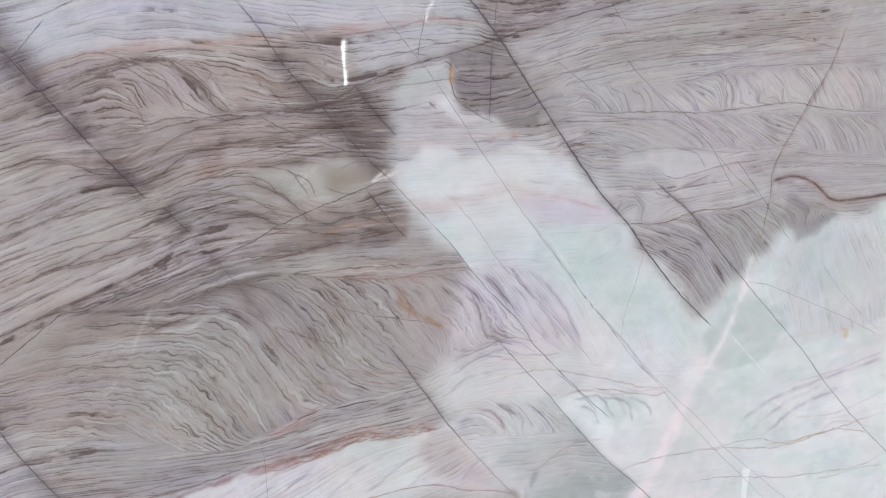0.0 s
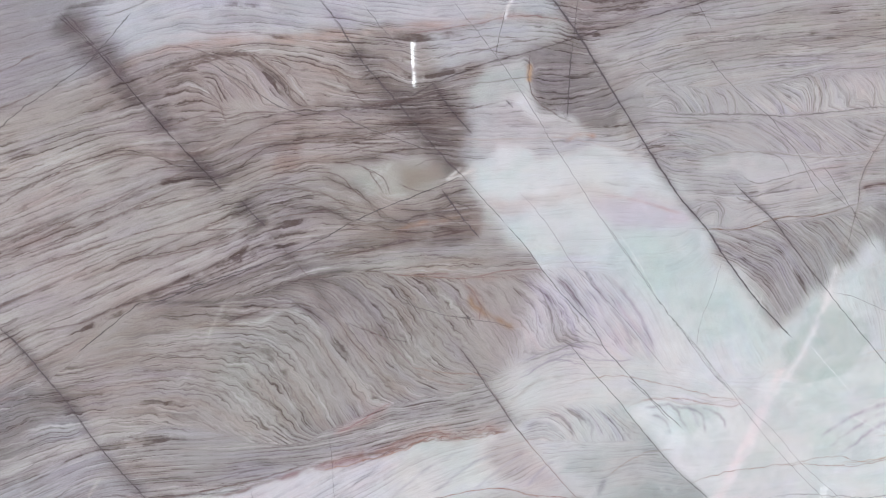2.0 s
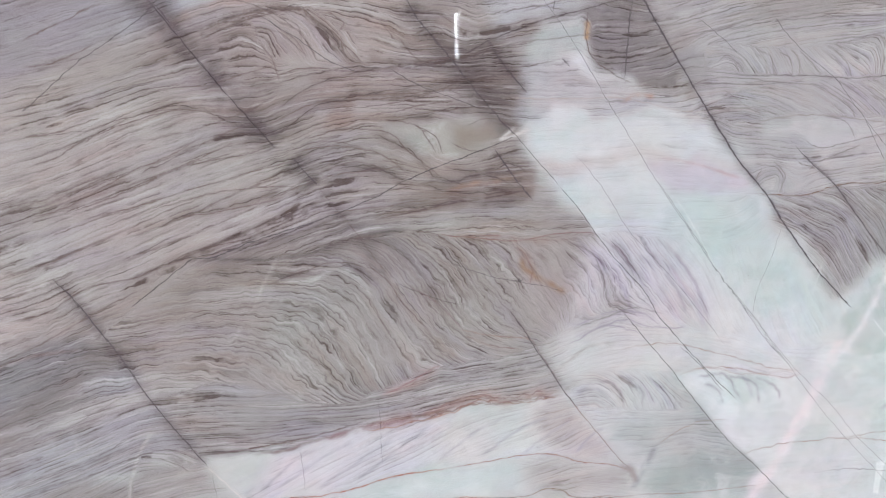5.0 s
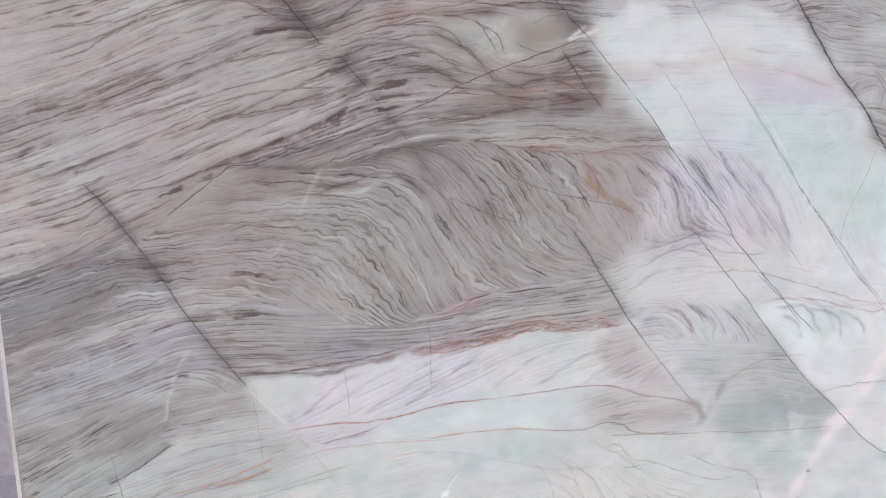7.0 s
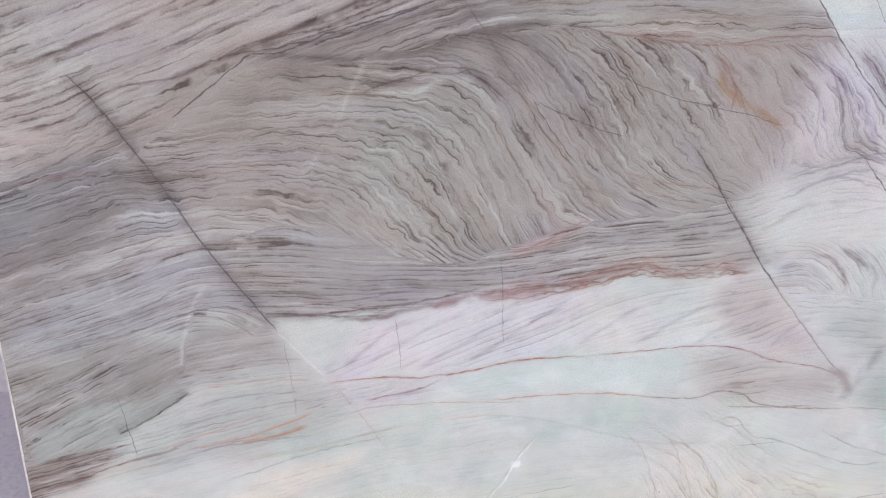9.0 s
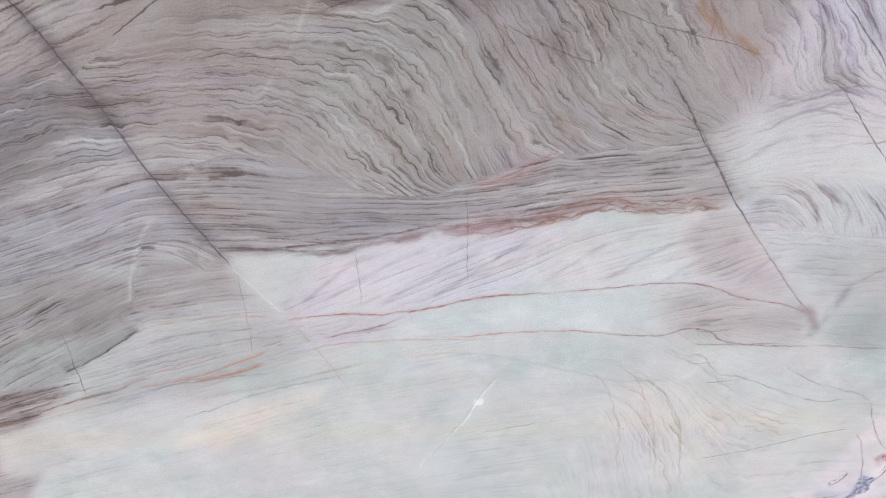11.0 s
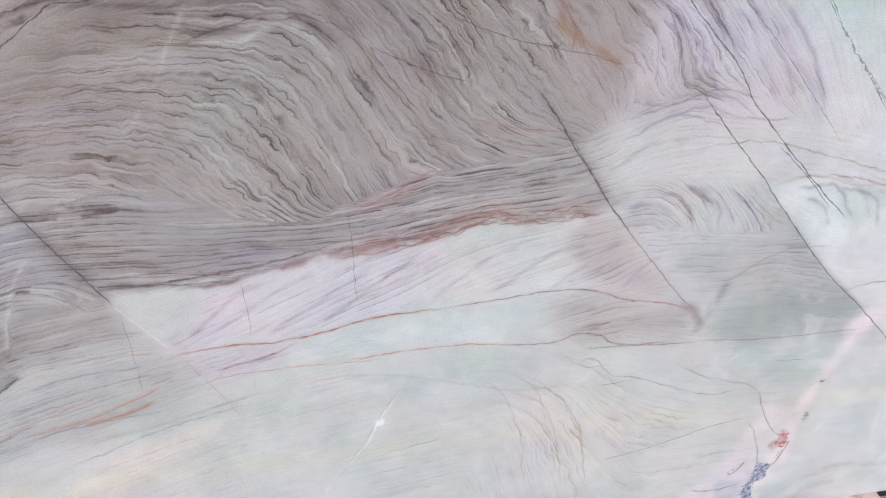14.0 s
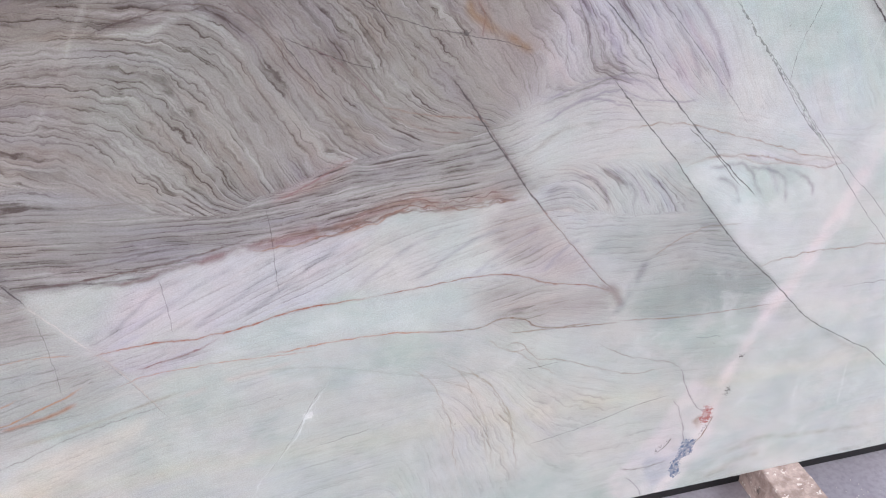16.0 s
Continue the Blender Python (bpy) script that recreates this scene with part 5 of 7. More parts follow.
vein((127, 116, 112), [(0.662, 1.076), (0.700, 1.049), (0.725, 1.004), (0.726, 0.941)], 0.0018, 0.32, wobble=0.003)
vein((127, 116, 112), [(0.598, 1.094), (0.635, 1.077), (0.659, 1.033)], 0.0018, 0.32, wobble=0.003)
vein((127, 116, 112), [(0.415, 0.867), (0.359, 0.888), (0.331, 0.917)], 0.0018, 0.32, wobble=0.003)
vein((127, 116, 112), [(0.389, 0.829), (0.333, 0.860), (0.305, 0.890)], 0.0018, 0.32, wobble=0.003)
vein((125, 116, 114), [(0.775, 1.693), (0.857, 1.680), (0.943, 1.689), (1.060, 1.706)], 0.0018, 0.5, wobble=0.002)
vein((125, 116, 114), [(0.787, 1.656), (0.885, 1.665), (1.001, 1.678)], 0.0018, 0.5, wobble=0.002)
vein((125, 116, 114), [(1.000, 1.640), (1.151, 1.690), (1.308, 1.722)], 0.0018, 0.5, wobble=0.002)
vein((125, 116, 114), [(0.898, 1.597), (1.060, 1.652), (1.151, 1.664)], 0.0018, 0.5, wobble=0.002)
vein((125, 116, 114), [(1.014, 1.575), (1.182, 1.617), (1.309, 1.635)], 0.0018, 0.5, wobble=0.002)
vein((125, 116, 114), [(1.527, 1.631), (1.686, 1.650), (1.832, 1.684)], 0.0018, 0.5, wobble=0.002)
vein((125, 116, 114), [(1.443, 1.577), (1.616, 1.616), (1.742, 1.628)], 0.0018, 0.5, wobble=0.002)
vein((125, 116, 114), [(1.151, 1.571), (1.310, 1.588), (1.512, 1.576), (1.707, 1.592)], 0.0018, 0.5, wobble=0.002)
vein((125, 116, 114), [(1.278, 1.516), (1.360, 1.524), (1.478, 1.549), (1.654, 1.551), (1.840, 1.550)], 0.0018, 0.5, wobble=0.002)
vein((125, 116, 114), [(0.937, 1.428), (1.042, 1.449), (1.182, 1.435), (1.312, 1.422)], 0.0018, 0.5, wobble=0.002)
vein((125, 116, 114), [(0.996, 1.375), (1.072, 1.380), (1.166, 1.381)], 0.0018, 0.5, wobble=0.002)
vein((125, 116, 114), [(1.247, 1.307), (1.313, 1.281), (1.467, 1.306), (1.573, 1.314)], 0.0018, 0.5, wobble=0.002)
vein((125, 116, 114), [(1.150, 1.278), (1.214, 1.259), (1.314, 1.259)], 0.0018, 0.5, wobble=0.002)
vein((125, 116, 114), [(1.134, 1.251), (1.198, 1.232), (1.215, 1.188)], 0.0018, 0.5, wobble=0.002)
vein((125, 116, 114), [(1.281, 1.146), (1.367, 1.108), (1.420, 1.043)], 0.0018, 0.5, wobble=0.002)
vein((125, 116, 114), [(1.400, 1.157), (1.472, 1.113), (1.509, 1.049)], 0.0018, 0.5, wobble=0.002)
vein((125, 116, 114), [(1.506, 1.163), (1.562, 1.105)], 0.0018, 0.5, wobble=0.002)
vein((125, 116, 114), [(1.669, 1.202), (1.727, 1.167), (1.710, 1.122)], 0.0018, 0.5, wobble=0.002)
vein((125, 116, 114), [(1.647, 1.279), (1.759, 1.287), (1.992, 1.268)], 0.0018, 0.5, wobble=0.002)
vein((125, 116, 114), [(1.687, 1.224), (1.820, 1.221)], 0.0018, 0.5, wobble=0.002)
vein((111, 98, 94), [(-0.167, 1.675), (-0.095, 1.700), (-0.032, 1.731)], 0.0018, 0.55, wobble=0.002)
vein((111, 98, 94), [(-0.033, 1.625), (0.037, 1.602), (0.108, 1.555)], 0.0018, 0.55, wobble=0.002)
vein((111, 98, 94), [(0.058, 1.590), (0.099, 1.572), (0.106, 1.533)], 0.0018, 0.55, wobble=0.002)
vein((111, 98, 94), [(0.121, 1.577), (0.174, 1.553), (0.193, 1.506)], 0.0018, 0.55, wobble=0.002)
vein((111, 98, 94), [(0.003, 1.570), (0.065, 1.557), (0.115, 1.510)], 0.0018, 0.55, wobble=0.002)
vein((111, 98, 94), [(-0.214, 1.444), (-0.143, 1.456), (-0.072, 1.458)], 0.0018, 0.55, wobble=0.002)
vein((111, 98, 94), [(0.201, 1.597), (0.256, 1.584), (0.299, 1.537)], 0.0018, 0.55, wobble=0.002)
vein((111, 98, 94), [(0.315, 1.594), (0.386, 1.592), (0.456, 1.549)], 0.0018, 0.55, wobble=0.002)
vein((111, 98, 94), [(0.333, 1.518), (0.429, 1.508), (0.505, 1.523)], 0.0018, 0.55, wobble=0.002)
vein((111, 98, 94), [(0.087, 1.333), (0.155, 1.340), (0.223, 1.323)], 0.0018, 0.55, wobble=0.002)
vein((111, 98, 94), [(0.127, 1.277), (0.209, 1.294), (0.290, 1.262)], 0.0018, 0.55, wobble=0.002)
vein((111, 98, 94), [(0.215, 1.220), (0.312, 1.236), (0.387, 1.248)], 0.0018, 0.55, wobble=0.002)
vein((111, 98, 94), [(0.405, 1.327), (0.466, 1.304), (0.519, 1.318)], 0.0018, 0.55, wobble=0.002)
vein((111, 98, 94), [(0.400, 1.437), (0.473, 1.421), (0.549, 1.402)], 0.0018, 0.55, wobble=0.002)
vein((111, 98, 94), [(0.445, 1.361), (0.496, 1.376), (0.560, 1.353)], 0.0018, 0.55, wobble=0.002)
vein((111, 98, 94), [(0.509, 1.589), (0.586, 1.605), (0.664, 1.597)], 0.0018, 0.55, wobble=0.002)
vein((111, 98, 94), [(0.523, 1.624), (0.613, 1.635), (0.692, 1.631)], 0.0018, 0.55, wobble=0.002)
vein((111, 98, 94), [(0.507, 1.565), (0.572, 1.578), (0.624, 1.583)], 0.0018, 0.55, wobble=0.002)
vein((111, 98, 94), [(0.733, 1.645), (0.787, 1.641), (0.814, 1.624)], 0.0018, 0.55, wobble=0.002)
vein((111, 98, 94), [(0.665, 1.621), (0.746, 1.630)], 0.0018, 0.55, wobble=0.002)
vein((133, 126, 123), [(-0.572, 0.697), (-0.476, 0.724), (-0.362, 0.760), (-0.274, 0.806)], 0.0018, 0.4, wobble=0.002)
vein((133, 126, 123), [(-0.558, 0.676), (-0.424, 0.711), (-0.308, 0.757)], 0.0018, 0.4, wobble=0.002)
vein((133, 126, 123), [(-0.278, 0.776), (-0.195, 0.788), (-0.123, 0.790), (0.003, 0.765)], 0.0018, 0.4, wobble=0.002)
vein((133, 126, 123), [(-0.127, 0.740), (-0.036, 0.731), (0.057, 0.737), (0.150, 0.728)], 0.0018, 0.4, wobble=0.002)
vein((133, 126, 123), [(-0.129, 0.719), (-0.019, 0.715), (0.075, 0.726)], 0.0018, 0.4, wobble=0.002)
vein((133, 126, 123), [(-0.564, 0.557), (-0.444, 0.595), (-0.327, 0.623)], 0.0018, 0.4, wobble=0.002)
vein((133, 126, 123), [(-0.591, 0.513), (-0.470, 0.552), (-0.370, 0.581)], 0.0018, 0.4, wobble=0.002)
vein((133, 126, 123), [(-0.526, 0.452), (-0.421, 0.504), (-0.337, 0.546)], 0.0018, 0.4, wobble=0.002)
vein((133, 126, 123), [(-0.283, 0.599), (-0.214, 0.617), (-0.146, 0.636)], 0.0018, 0.4, wobble=0.002)
vein((133, 126, 123), [(-0.276, 0.576), (-0.188, 0.594), (-0.102, 0.596)], 0.0018, 0.4, wobble=0.002)
vein((133, 126, 123), [(0.336, 0.772), (0.447, 0.792), (0.593, 0.827)], 0.0018, 0.4, wobble=0.002)
vein((133, 126, 123), [(0.243, 0.745), (0.336, 0.762), (0.475, 0.786)], 0.0018, 0.4, wobble=0.002)
vein((133, 126, 123), [(-0.304, 0.510), (-0.205, 0.528), (-0.108, 0.529)], 0.0018, 0.4, wobble=0.002)
vein((133, 126, 123), [(-0.349, 0.466), (-0.228, 0.495), (-0.089, 0.516)], 0.0018, 0.4, wobble=0.002)
vein((133, 126, 123), [(-0.400, 0.385), (-0.255, 0.425), (-0.095, 0.441)], 0.0018, 0.4, wobble=0.002)
vein((133, 126, 123), [(-0.264, 0.352), (-0.098, 0.405), (0.045, 0.433)], 0.0018, 0.4, wobble=0.002)
vein((168, 164, 175), [(-0.005, 0.578), (0.091, 0.634), (0.175, 0.672)], 0.004, 0.35, wobble=0.002)
vein((168, 164, 175), [(0.081, 0.562), (0.178, 0.620), (0.265, 0.669)], 0.004, 0.35, wobble=0.002)
vein((168, 164, 175), [(0.172, 0.573), (0.281, 0.646), (0.350, 0.687)], 0.004, 0.35, wobble=0.002)
vein((168, 164, 175), [(-0.040, 0.573), (0.041, 0.643), (0.096, 0.664)], 0.004, 0.35, wobble=0.002)
vein((168, 164, 175), [(0.353, 0.591), (0.453, 0.662), (0.532, 0.692)], 0.004, 0.35, wobble=0.002)
vein((168, 164, 175), [(0.460, 0.596), (0.562, 0.656), (0.633, 0.678)], 0.004, 0.35, wobble=0.002)
vein((168, 164, 175), [(0.561, 0.591), (0.633, 0.635), (0.695, 0.670)], 0.004, 0.35, wobble=0.002)
vein((168, 164, 175), [(0.698, 0.581), (0.739, 0.620), (0.771, 0.637)], 0.004, 0.35, wobble=0.002)
vein((111, 100, 96), [(0.003, 1.065), (0.062, 1.063), (0.121, 1.081), (0.180, 1.077), (0.223, 1.041), (0.258, 0.983), (0.295, 0.918)], 0.002, 0.32, wobble=0.004, patchy=0.5)
vein((111, 100, 96), [(-0.050, 1.036), (0.018, 1.043), (0.086, 1.032), (0.145, 0.996), (0.188, 0.931), (0.215, 0.865)], 0.002, 0.32, wobble=0.004, patchy=0.5)
vein((111, 100, 96), [(0.070, 1.059), (0.138, 1.057), (0.197, 1.020), (0.241, 0.957), (0.269, 0.891)], 0.002, 0.32, wobble=0.004, patchy=0.5)
vein((111, 100, 96), [(0.239, 1.104), (0.282, 1.078), (0.318, 1.025), (0.365, 0.962), (0.403, 0.905), (0.451, 0.875)], 0.002, 0.32, wobble=0.004, patchy=0.5)
vein((111, 100, 96), [(0.265, 1.112), (0.316, 1.085), (0.353, 1.024), (0.400, 0.970), (0.421, 0.914)], 0.002, 0.32, wobble=0.004, patchy=0.5)
vein((111, 100, 96), [(0.214, 1.088), (0.266, 1.036), (0.311, 0.973), (0.349, 0.907), (0.388, 0.849), (0.426, 0.828)], 0.002, 0.32, wobble=0.004, patchy=0.5)
vein((111, 100, 96), [(0.357, 1.126), (0.401, 1.100), (0.438, 1.048), (0.496, 0.985), (0.547, 0.919)], 0.002, 0.32, wobble=0.004, patchy=0.5)
vein((111, 100, 96), [(0.015, 0.991), (0.066, 0.971), (0.099, 0.916), (0.124, 0.849), (0.142, 0.799)], 0.002, 0.32, wobble=0.004, patchy=0.5)
vein((111, 100, 96), [(-0.041, 0.930), (0.011, 0.909), (0.053, 0.851), (0.078, 0.802)], 0.002, 0.32, wobble=0.004, patchy=0.5)
vein((111, 100, 96), [(0.067, 0.998), (0.118, 0.961), (0.152, 0.895), (0.179, 0.827)], 0.002, 0.32, wobble=0.004, patchy=0.5)
vein((111, 100, 96), [(0.137, 1.013), (0.179, 0.959), (0.215, 0.884), (0.233, 0.815)], 0.002, 0.32, wobble=0.004, patchy=0.5)
vein((111, 100, 96), [(-0.171, 0.934), (-0.092, 0.941), (-0.024, 0.920), (0.018, 0.872)], 0.002, 0.32, wobble=0.004, patchy=0.5)
vein((111, 100, 96), [(-0.208, 0.980), (-0.122, 0.991), (-0.045, 0.984)], 0.002, 0.32, wobble=0.004, patchy=0.5)
vein((111, 100, 96), [(-0.243, 0.909), (-0.155, 0.915), (-0.078, 0.894)], 0.002, 0.32, wobble=0.004, patchy=0.5)
vein((111, 100, 96), [(0.007, 0.834), (0.059, 0.793), (0.123, 0.765), (0.178, 0.763)], 0.002, 0.32, wobble=0.004, patchy=0.5)
vein((111, 100, 96), [(0.477, 1.106), (0.524, 1.063), (0.565, 1.000), (0.608, 0.935)], 0.002, 0.32, wobble=0.004, patchy=0.5)
vein((111, 100, 96), [(0.547, 1.096), (0.587, 1.044), (0.621, 0.981), (0.646, 0.925)], 0.002, 0.32, wobble=0.004, patchy=0.5)
vein((111, 100, 96), [(0.685, 1.092), (0.735, 1.057), (0.761, 1.003), (0.761, 0.949)], 0.002, 0.32, wobble=0.004, patchy=0.5)
vein((111, 100, 96), [(0.326, 1.060), (0.344, 1.033), (0.370, 1.024)], 0.002, 0.32, wobble=0.004, patchy=0.5)
vein((111, 100, 96), [(-0.098, 0.866), (-0.046, 0.845), (0.005, 0.805)], 0.002, 0.32, wobble=0.004, patchy=0.5)
vein((198, 197, 194), [(0.019, 1.056), (0.086, 1.045), (0.155, 1.069), (0.197, 1.046), (0.232, 0.993)], 0.006, 0.5, patchy=0.5)

vein((158, 136, 124), [(1.115, 0.522), (1.234, 0.534), (1.376, 0.535), (1.505, 0.519), (1.659, 0.496), (1.798, 0.509), (2.043, 0.536)], 0.0022, 0.6, wobble=0.004)
vein((158, 136, 124), [(1.376, 0.532), (1.561, 0.534), (1.678, 0.503), (1.859, 0.512), (2.031, 0.464)], 0.002, 0.55, wobble=0.004)
vein((120, 116, 114), [(1.332, 0.447), (1.489, 0.436), (1.643, 0.404), (1.804, 0.391), (1.951, 0.381), (2.052, 0.406)], 0.0016, 0.6, wobble=0.004)
vein((158, 136, 124), [(0.904, 0.573), (1.000, 0.617), (1.098, 0.622)], 0.0022, 0.4, wobble=0.004)
vein((158, 136, 124), [(0.803, 0.825), (0.925, 0.831), (1.051, 0.797), (1.182, 0.754), (1.285, 0.726)], 0.0022, 0.5, wobble=0.004)
vein((158, 136, 124), [(0.986, 0.763), (1.116, 0.750), (1.233, 0.715), (1.302, 0.720)], 0.0024, 0.5, wobble=0.004)
vein((180, 173, 184), [(1.551, 0.557), (1.674, 0.625), (1.811, 0.656)], 0.006, 0.5, wobble=0.004, patchy=0.6)
vein((180, 173, 184), [(1.590, 0.539), (1.714, 0.601), (1.872, 0.643)], 0.006, 0.5, wobble=0.004, patchy=0.6)
vein((180, 173, 184), [(1.644, 0.641), (1.790, 0.673), (2.031, 0.705)], 0.006, 0.5, wobble=0.004, patchy=0.6)
vein((180, 173, 184), [(1.522, 0.596), (1.634, 0.643), (1.750, 0.666)], 0.006, 0.5, wobble=0.004, patchy=0.6)
vein((160, 152, 163), [(1.005, 0.740), (1.083, 0.737), (1.129, 0.668)], 0.0036, 0.4, wobble=0.004, patchy=0.5)
vein((160, 152, 163), [(1.086, 0.736), (1.162, 0.708), (1.182, 0.646)], 0.0036, 0.4, wobble=0.004, patchy=0.5)
vein((160, 152, 163), [(1.166, 0.726), (1.225, 0.693), (1.237, 0.649)], 0.0036, 0.4, wobble=0.004, patchy=0.5)
vein((160, 152, 163), [(0.801, 0.767), (0.861, 0.724), (0.867, 0.678)], 0.0036, 0.4, wobble=0.004, patchy=0.5)
vein((160, 152, 163), [(0.742, 0.763), (0.800, 0.734), (0.821, 0.679)], 0.0036, 0.4, wobble=0.004, patchy=0.5)
vein((160, 152, 163), [(0.877, 0.755), (0.930, 0.708), (0.945, 0.664)], 0.0036, 0.4, wobble=0.004, patchy=0.5)
vein((160, 152, 163), [(1.026, 0.719), (1.066, 0.700), (1.085, 0.660)], 0.0036, 0.4, wobble=0.004, patchy=0.5)
vein((180, 173, 184), [(0.768, 1.096), (0.839, 1.015), (0.896, 0.915)], 0.005, 0.55, wobble=0.004, patchy=0.6)
vein((180, 173, 184), [(0.812, 1.094), (0.883, 1.009), (0.942, 0.894)], 0.005, 0.55, wobble=0.004, patchy=0.6)
vein((180, 173, 184), [(0.856, 1.089), (0.928, 0.990), (0.988, 0.885)], 0.005, 0.55, wobble=0.004, patchy=0.6)
vein((180, 173, 184), [(0.915, 1.080), (0.990, 0.978), (1.036, 0.878)], 0.005, 0.55, wobble=0.004, patchy=0.6)
vein((180, 173, 184), [(0.725, 1.076), (0.794, 0.999), (0.843, 0.908)], 0.005, 0.55, wobble=0.004, patchy=0.6)
vein((160, 152, 163), [(0.689, 0.888), (0.762, 0.917), (0.851, 0.914), (0.911, 0.877)], 0.003, 0.55, wobble=0.004)
vein((160, 152, 163), [(0.702, 0.865), (0.806, 0.902), (0.895, 0.872), (0.988, 0.866)], 0.003, 0.55, wobble=0.004)
vein((160, 152, 163), [(0.673, 0.851), (0.776, 0.886), (0.864, 0.862)], 0.003, 0.55, wobble=0.004)
vein((168, 158, 146), [(0.504, 0.431), (0.550, 0.378), (0.579, 0.285), (0.594, 0.174)], 0.002, 0.42, wobble=0.005, patchy=0.6)
vein((168, 158, 146), [(0.547, 0.415), (0.605, 0.347), (0.644, 0.238), (0.661, 0.123)], 0.002, 0.42, wobble=0.005, patchy=0.6)
vein((168, 158, 146), [(0.443, 0.424), (0.498, 0.370), (0.526, 0.263), (0.533, 0.166)], 0.002, 0.42, wobble=0.005, patchy=0.6)
vein((168, 158, 146), [(0.595, 0.460), (0.641, 0.420), (0.693, 0.421)], 0.002, 0.42, wobble=0.005, patchy=0.6)
vein((168, 158, 146), [(0.618, 0.434), (0.674, 0.404), (0.735, 0.348)], 0.002, 0.42, wobble=0.005, patchy=0.6)
vein((205, 200, 197), [(0.005, 0.427), (0.123, 0.458), (0.261, 0.476)], 0.005, 0.5, wobble=0.004, patchy=0.9)
vein((88, 75, 72), [(0.005, 1.334), (0.081, 1.380), (0.140, 1.415), (0.244, 1.434), (0.401, 1.454), (0.566, 1.471)], 0.0018, 0.6, wobble=0.004, patchy=0.5, halo=(118, 103, 98), halo_width=0.012, halo_amount=0.45)
vein((88, 75, 72), [(-0.061, 1.457), (0.045, 1.459), (0.134, 1.482), (0.272, 1.488), (0.404, 1.497), (0.505, 1.522)], 0.0018, 0.6, wobble=0.004, patchy=0.5, halo=(118, 103, 98), halo_width=0.012, halo_amount=0.45)
vein((88, 75, 72), [(0.216, 1.377), (0.323, 1.379), (0.410, 1.398), (0.510, 1.397)], 0.0018, 0.6, wobble=0.004, patchy=0.5, halo=(118, 103, 98), halo_width=0.012, halo_amount=0.45)
vein((88, 75, 72), [(0.238, 1.354), (0.318, 1.312), (0.369, 1.258), (0.437, 1.234)], 0.0018, 0.6, wobble=0.004, patchy=0.5, halo=(118, 103, 98), halo_width=0.012, halo_amount=0.45)
vein((88, 75, 72), [(0.129, 1.298), (0.231, 1.277), (0.325, 1.245), (0.436, 1.218), (0.552, 1.216)], 0.0018, 0.6, wobble=0.004, patchy=0.5, halo=(118, 103, 98), halo_width=0.012, halo_amount=0.45)
vein((88, 75, 72), [(0.389, 1.276), (0.464, 1.262), (0.542, 1.276), (0.587, 1.249)], 0.0018, 0.6, wobble=0.004, patchy=0.5, halo=(118, 103, 98), halo_width=0.012, halo_amount=0.45)
vein((88, 75, 72), [(0.425, 1.244), (0.489, 1.251), (0.566, 1.219)], 0.0018, 0.6, wobble=0.004, patchy=0.5, halo=(118, 103, 98), halo_width=0.012, halo_amount=0.45)
vein((88, 75, 72), [(0.188, 1.180), (0.309, 1.189), (0.434, 1.197), (0.591, 1.190)], 0.0018, 0.6, wobble=0.004, patchy=0.5, halo=(118, 103, 98), halo_width=0.012, halo_amount=0.45)
vein((88, 75, 72), [(-0.218, 1.406), (-0.157, 1.419), (-0.097, 1.409), (-0.018, 1.372)], 0.0018, 0.6, wobble=0.004, patchy=0.5, halo=(118, 103, 98), halo_width=0.012, halo_amount=0.45)
vein((88, 75, 72), [(-0.233, 1.286), (-0.148, 1.324), (-0.062, 1.356), (0.024, 1.355)], 0.0018, 0.6, wobble=0.004, patchy=0.5, halo=(118, 103, 98), halo_width=0.012, halo_amount=0.45)
vein((88, 75, 72), [(-0.248, 1.164), (-0.152, 1.199), (-0.045, 1.216), (0.056, 1.242)], 0.0018, 0.6, wobble=0.004, patchy=0.5, halo=(118, 103, 98), halo_width=0.012, halo_amount=0.45)
vein((88, 75, 72), [(-0.259, 1.073), (-0.173, 1.108), (-0.065, 1.124), (0.070, 1.150), (0.188, 1.174)], 0.0018, 0.6, wobble=0.004, patchy=0.5, halo=(118, 103, 98), halo_width=0.012, halo_amount=0.45)
vein((88, 75, 72), [(0.015, 1.048), (0.097, 1.071), (0.179, 1.073), (0.247, 1.023)], 0.0018, 0.6, wobble=0.004, patchy=0.5, halo=(118, 103, 98), halo_width=0.012, halo_amount=0.45)
vein((88, 75, 72), [(0.101, 1.116), (0.184, 1.131), (0.266, 1.109), (0.335, 1.044), (0.392, 0.944)], 0.0018, 0.6, wobble=0.004, patchy=0.5, halo=(118, 103, 98), halo_width=0.012, halo_amount=0.45)
vein((88, 75, 72), [(-0.111, 1.563), (-0.037, 1.588), (0.038, 1.604), (0.113, 1.611)], 0.0018, 0.6, wobble=0.004, patchy=0.5, halo=(118, 103, 98), halo_width=0.012, halo_amount=0.45)
vein((88, 75, 72), [(0.112, 1.594), (0.163, 1.553), (0.193, 1.506), (0.226, 1.493)], 0.0018, 0.6, wobble=0.004, patchy=0.5, halo=(118, 103, 98), halo_width=0.012, halo_amount=0.45)
vein((88, 75, 72), [(-0.207, 1.497), (-0.136, 1.521), (-0.054, 1.528)], 0.0018, 0.6, wobble=0.004, patchy=0.5, halo=(118, 103, 98), halo_width=0.012, halo_amount=0.45)
vein((132, 104, 96), [(0.404, 1.126), (0.494, 1.121), (0.587, 1.103), (0.697, 1.100)], 0.0018, 0.5, wobble=0.004, patchy=0.5, halo=(160, 132, 120), halo_width=0.01, halo_amount=0.4)
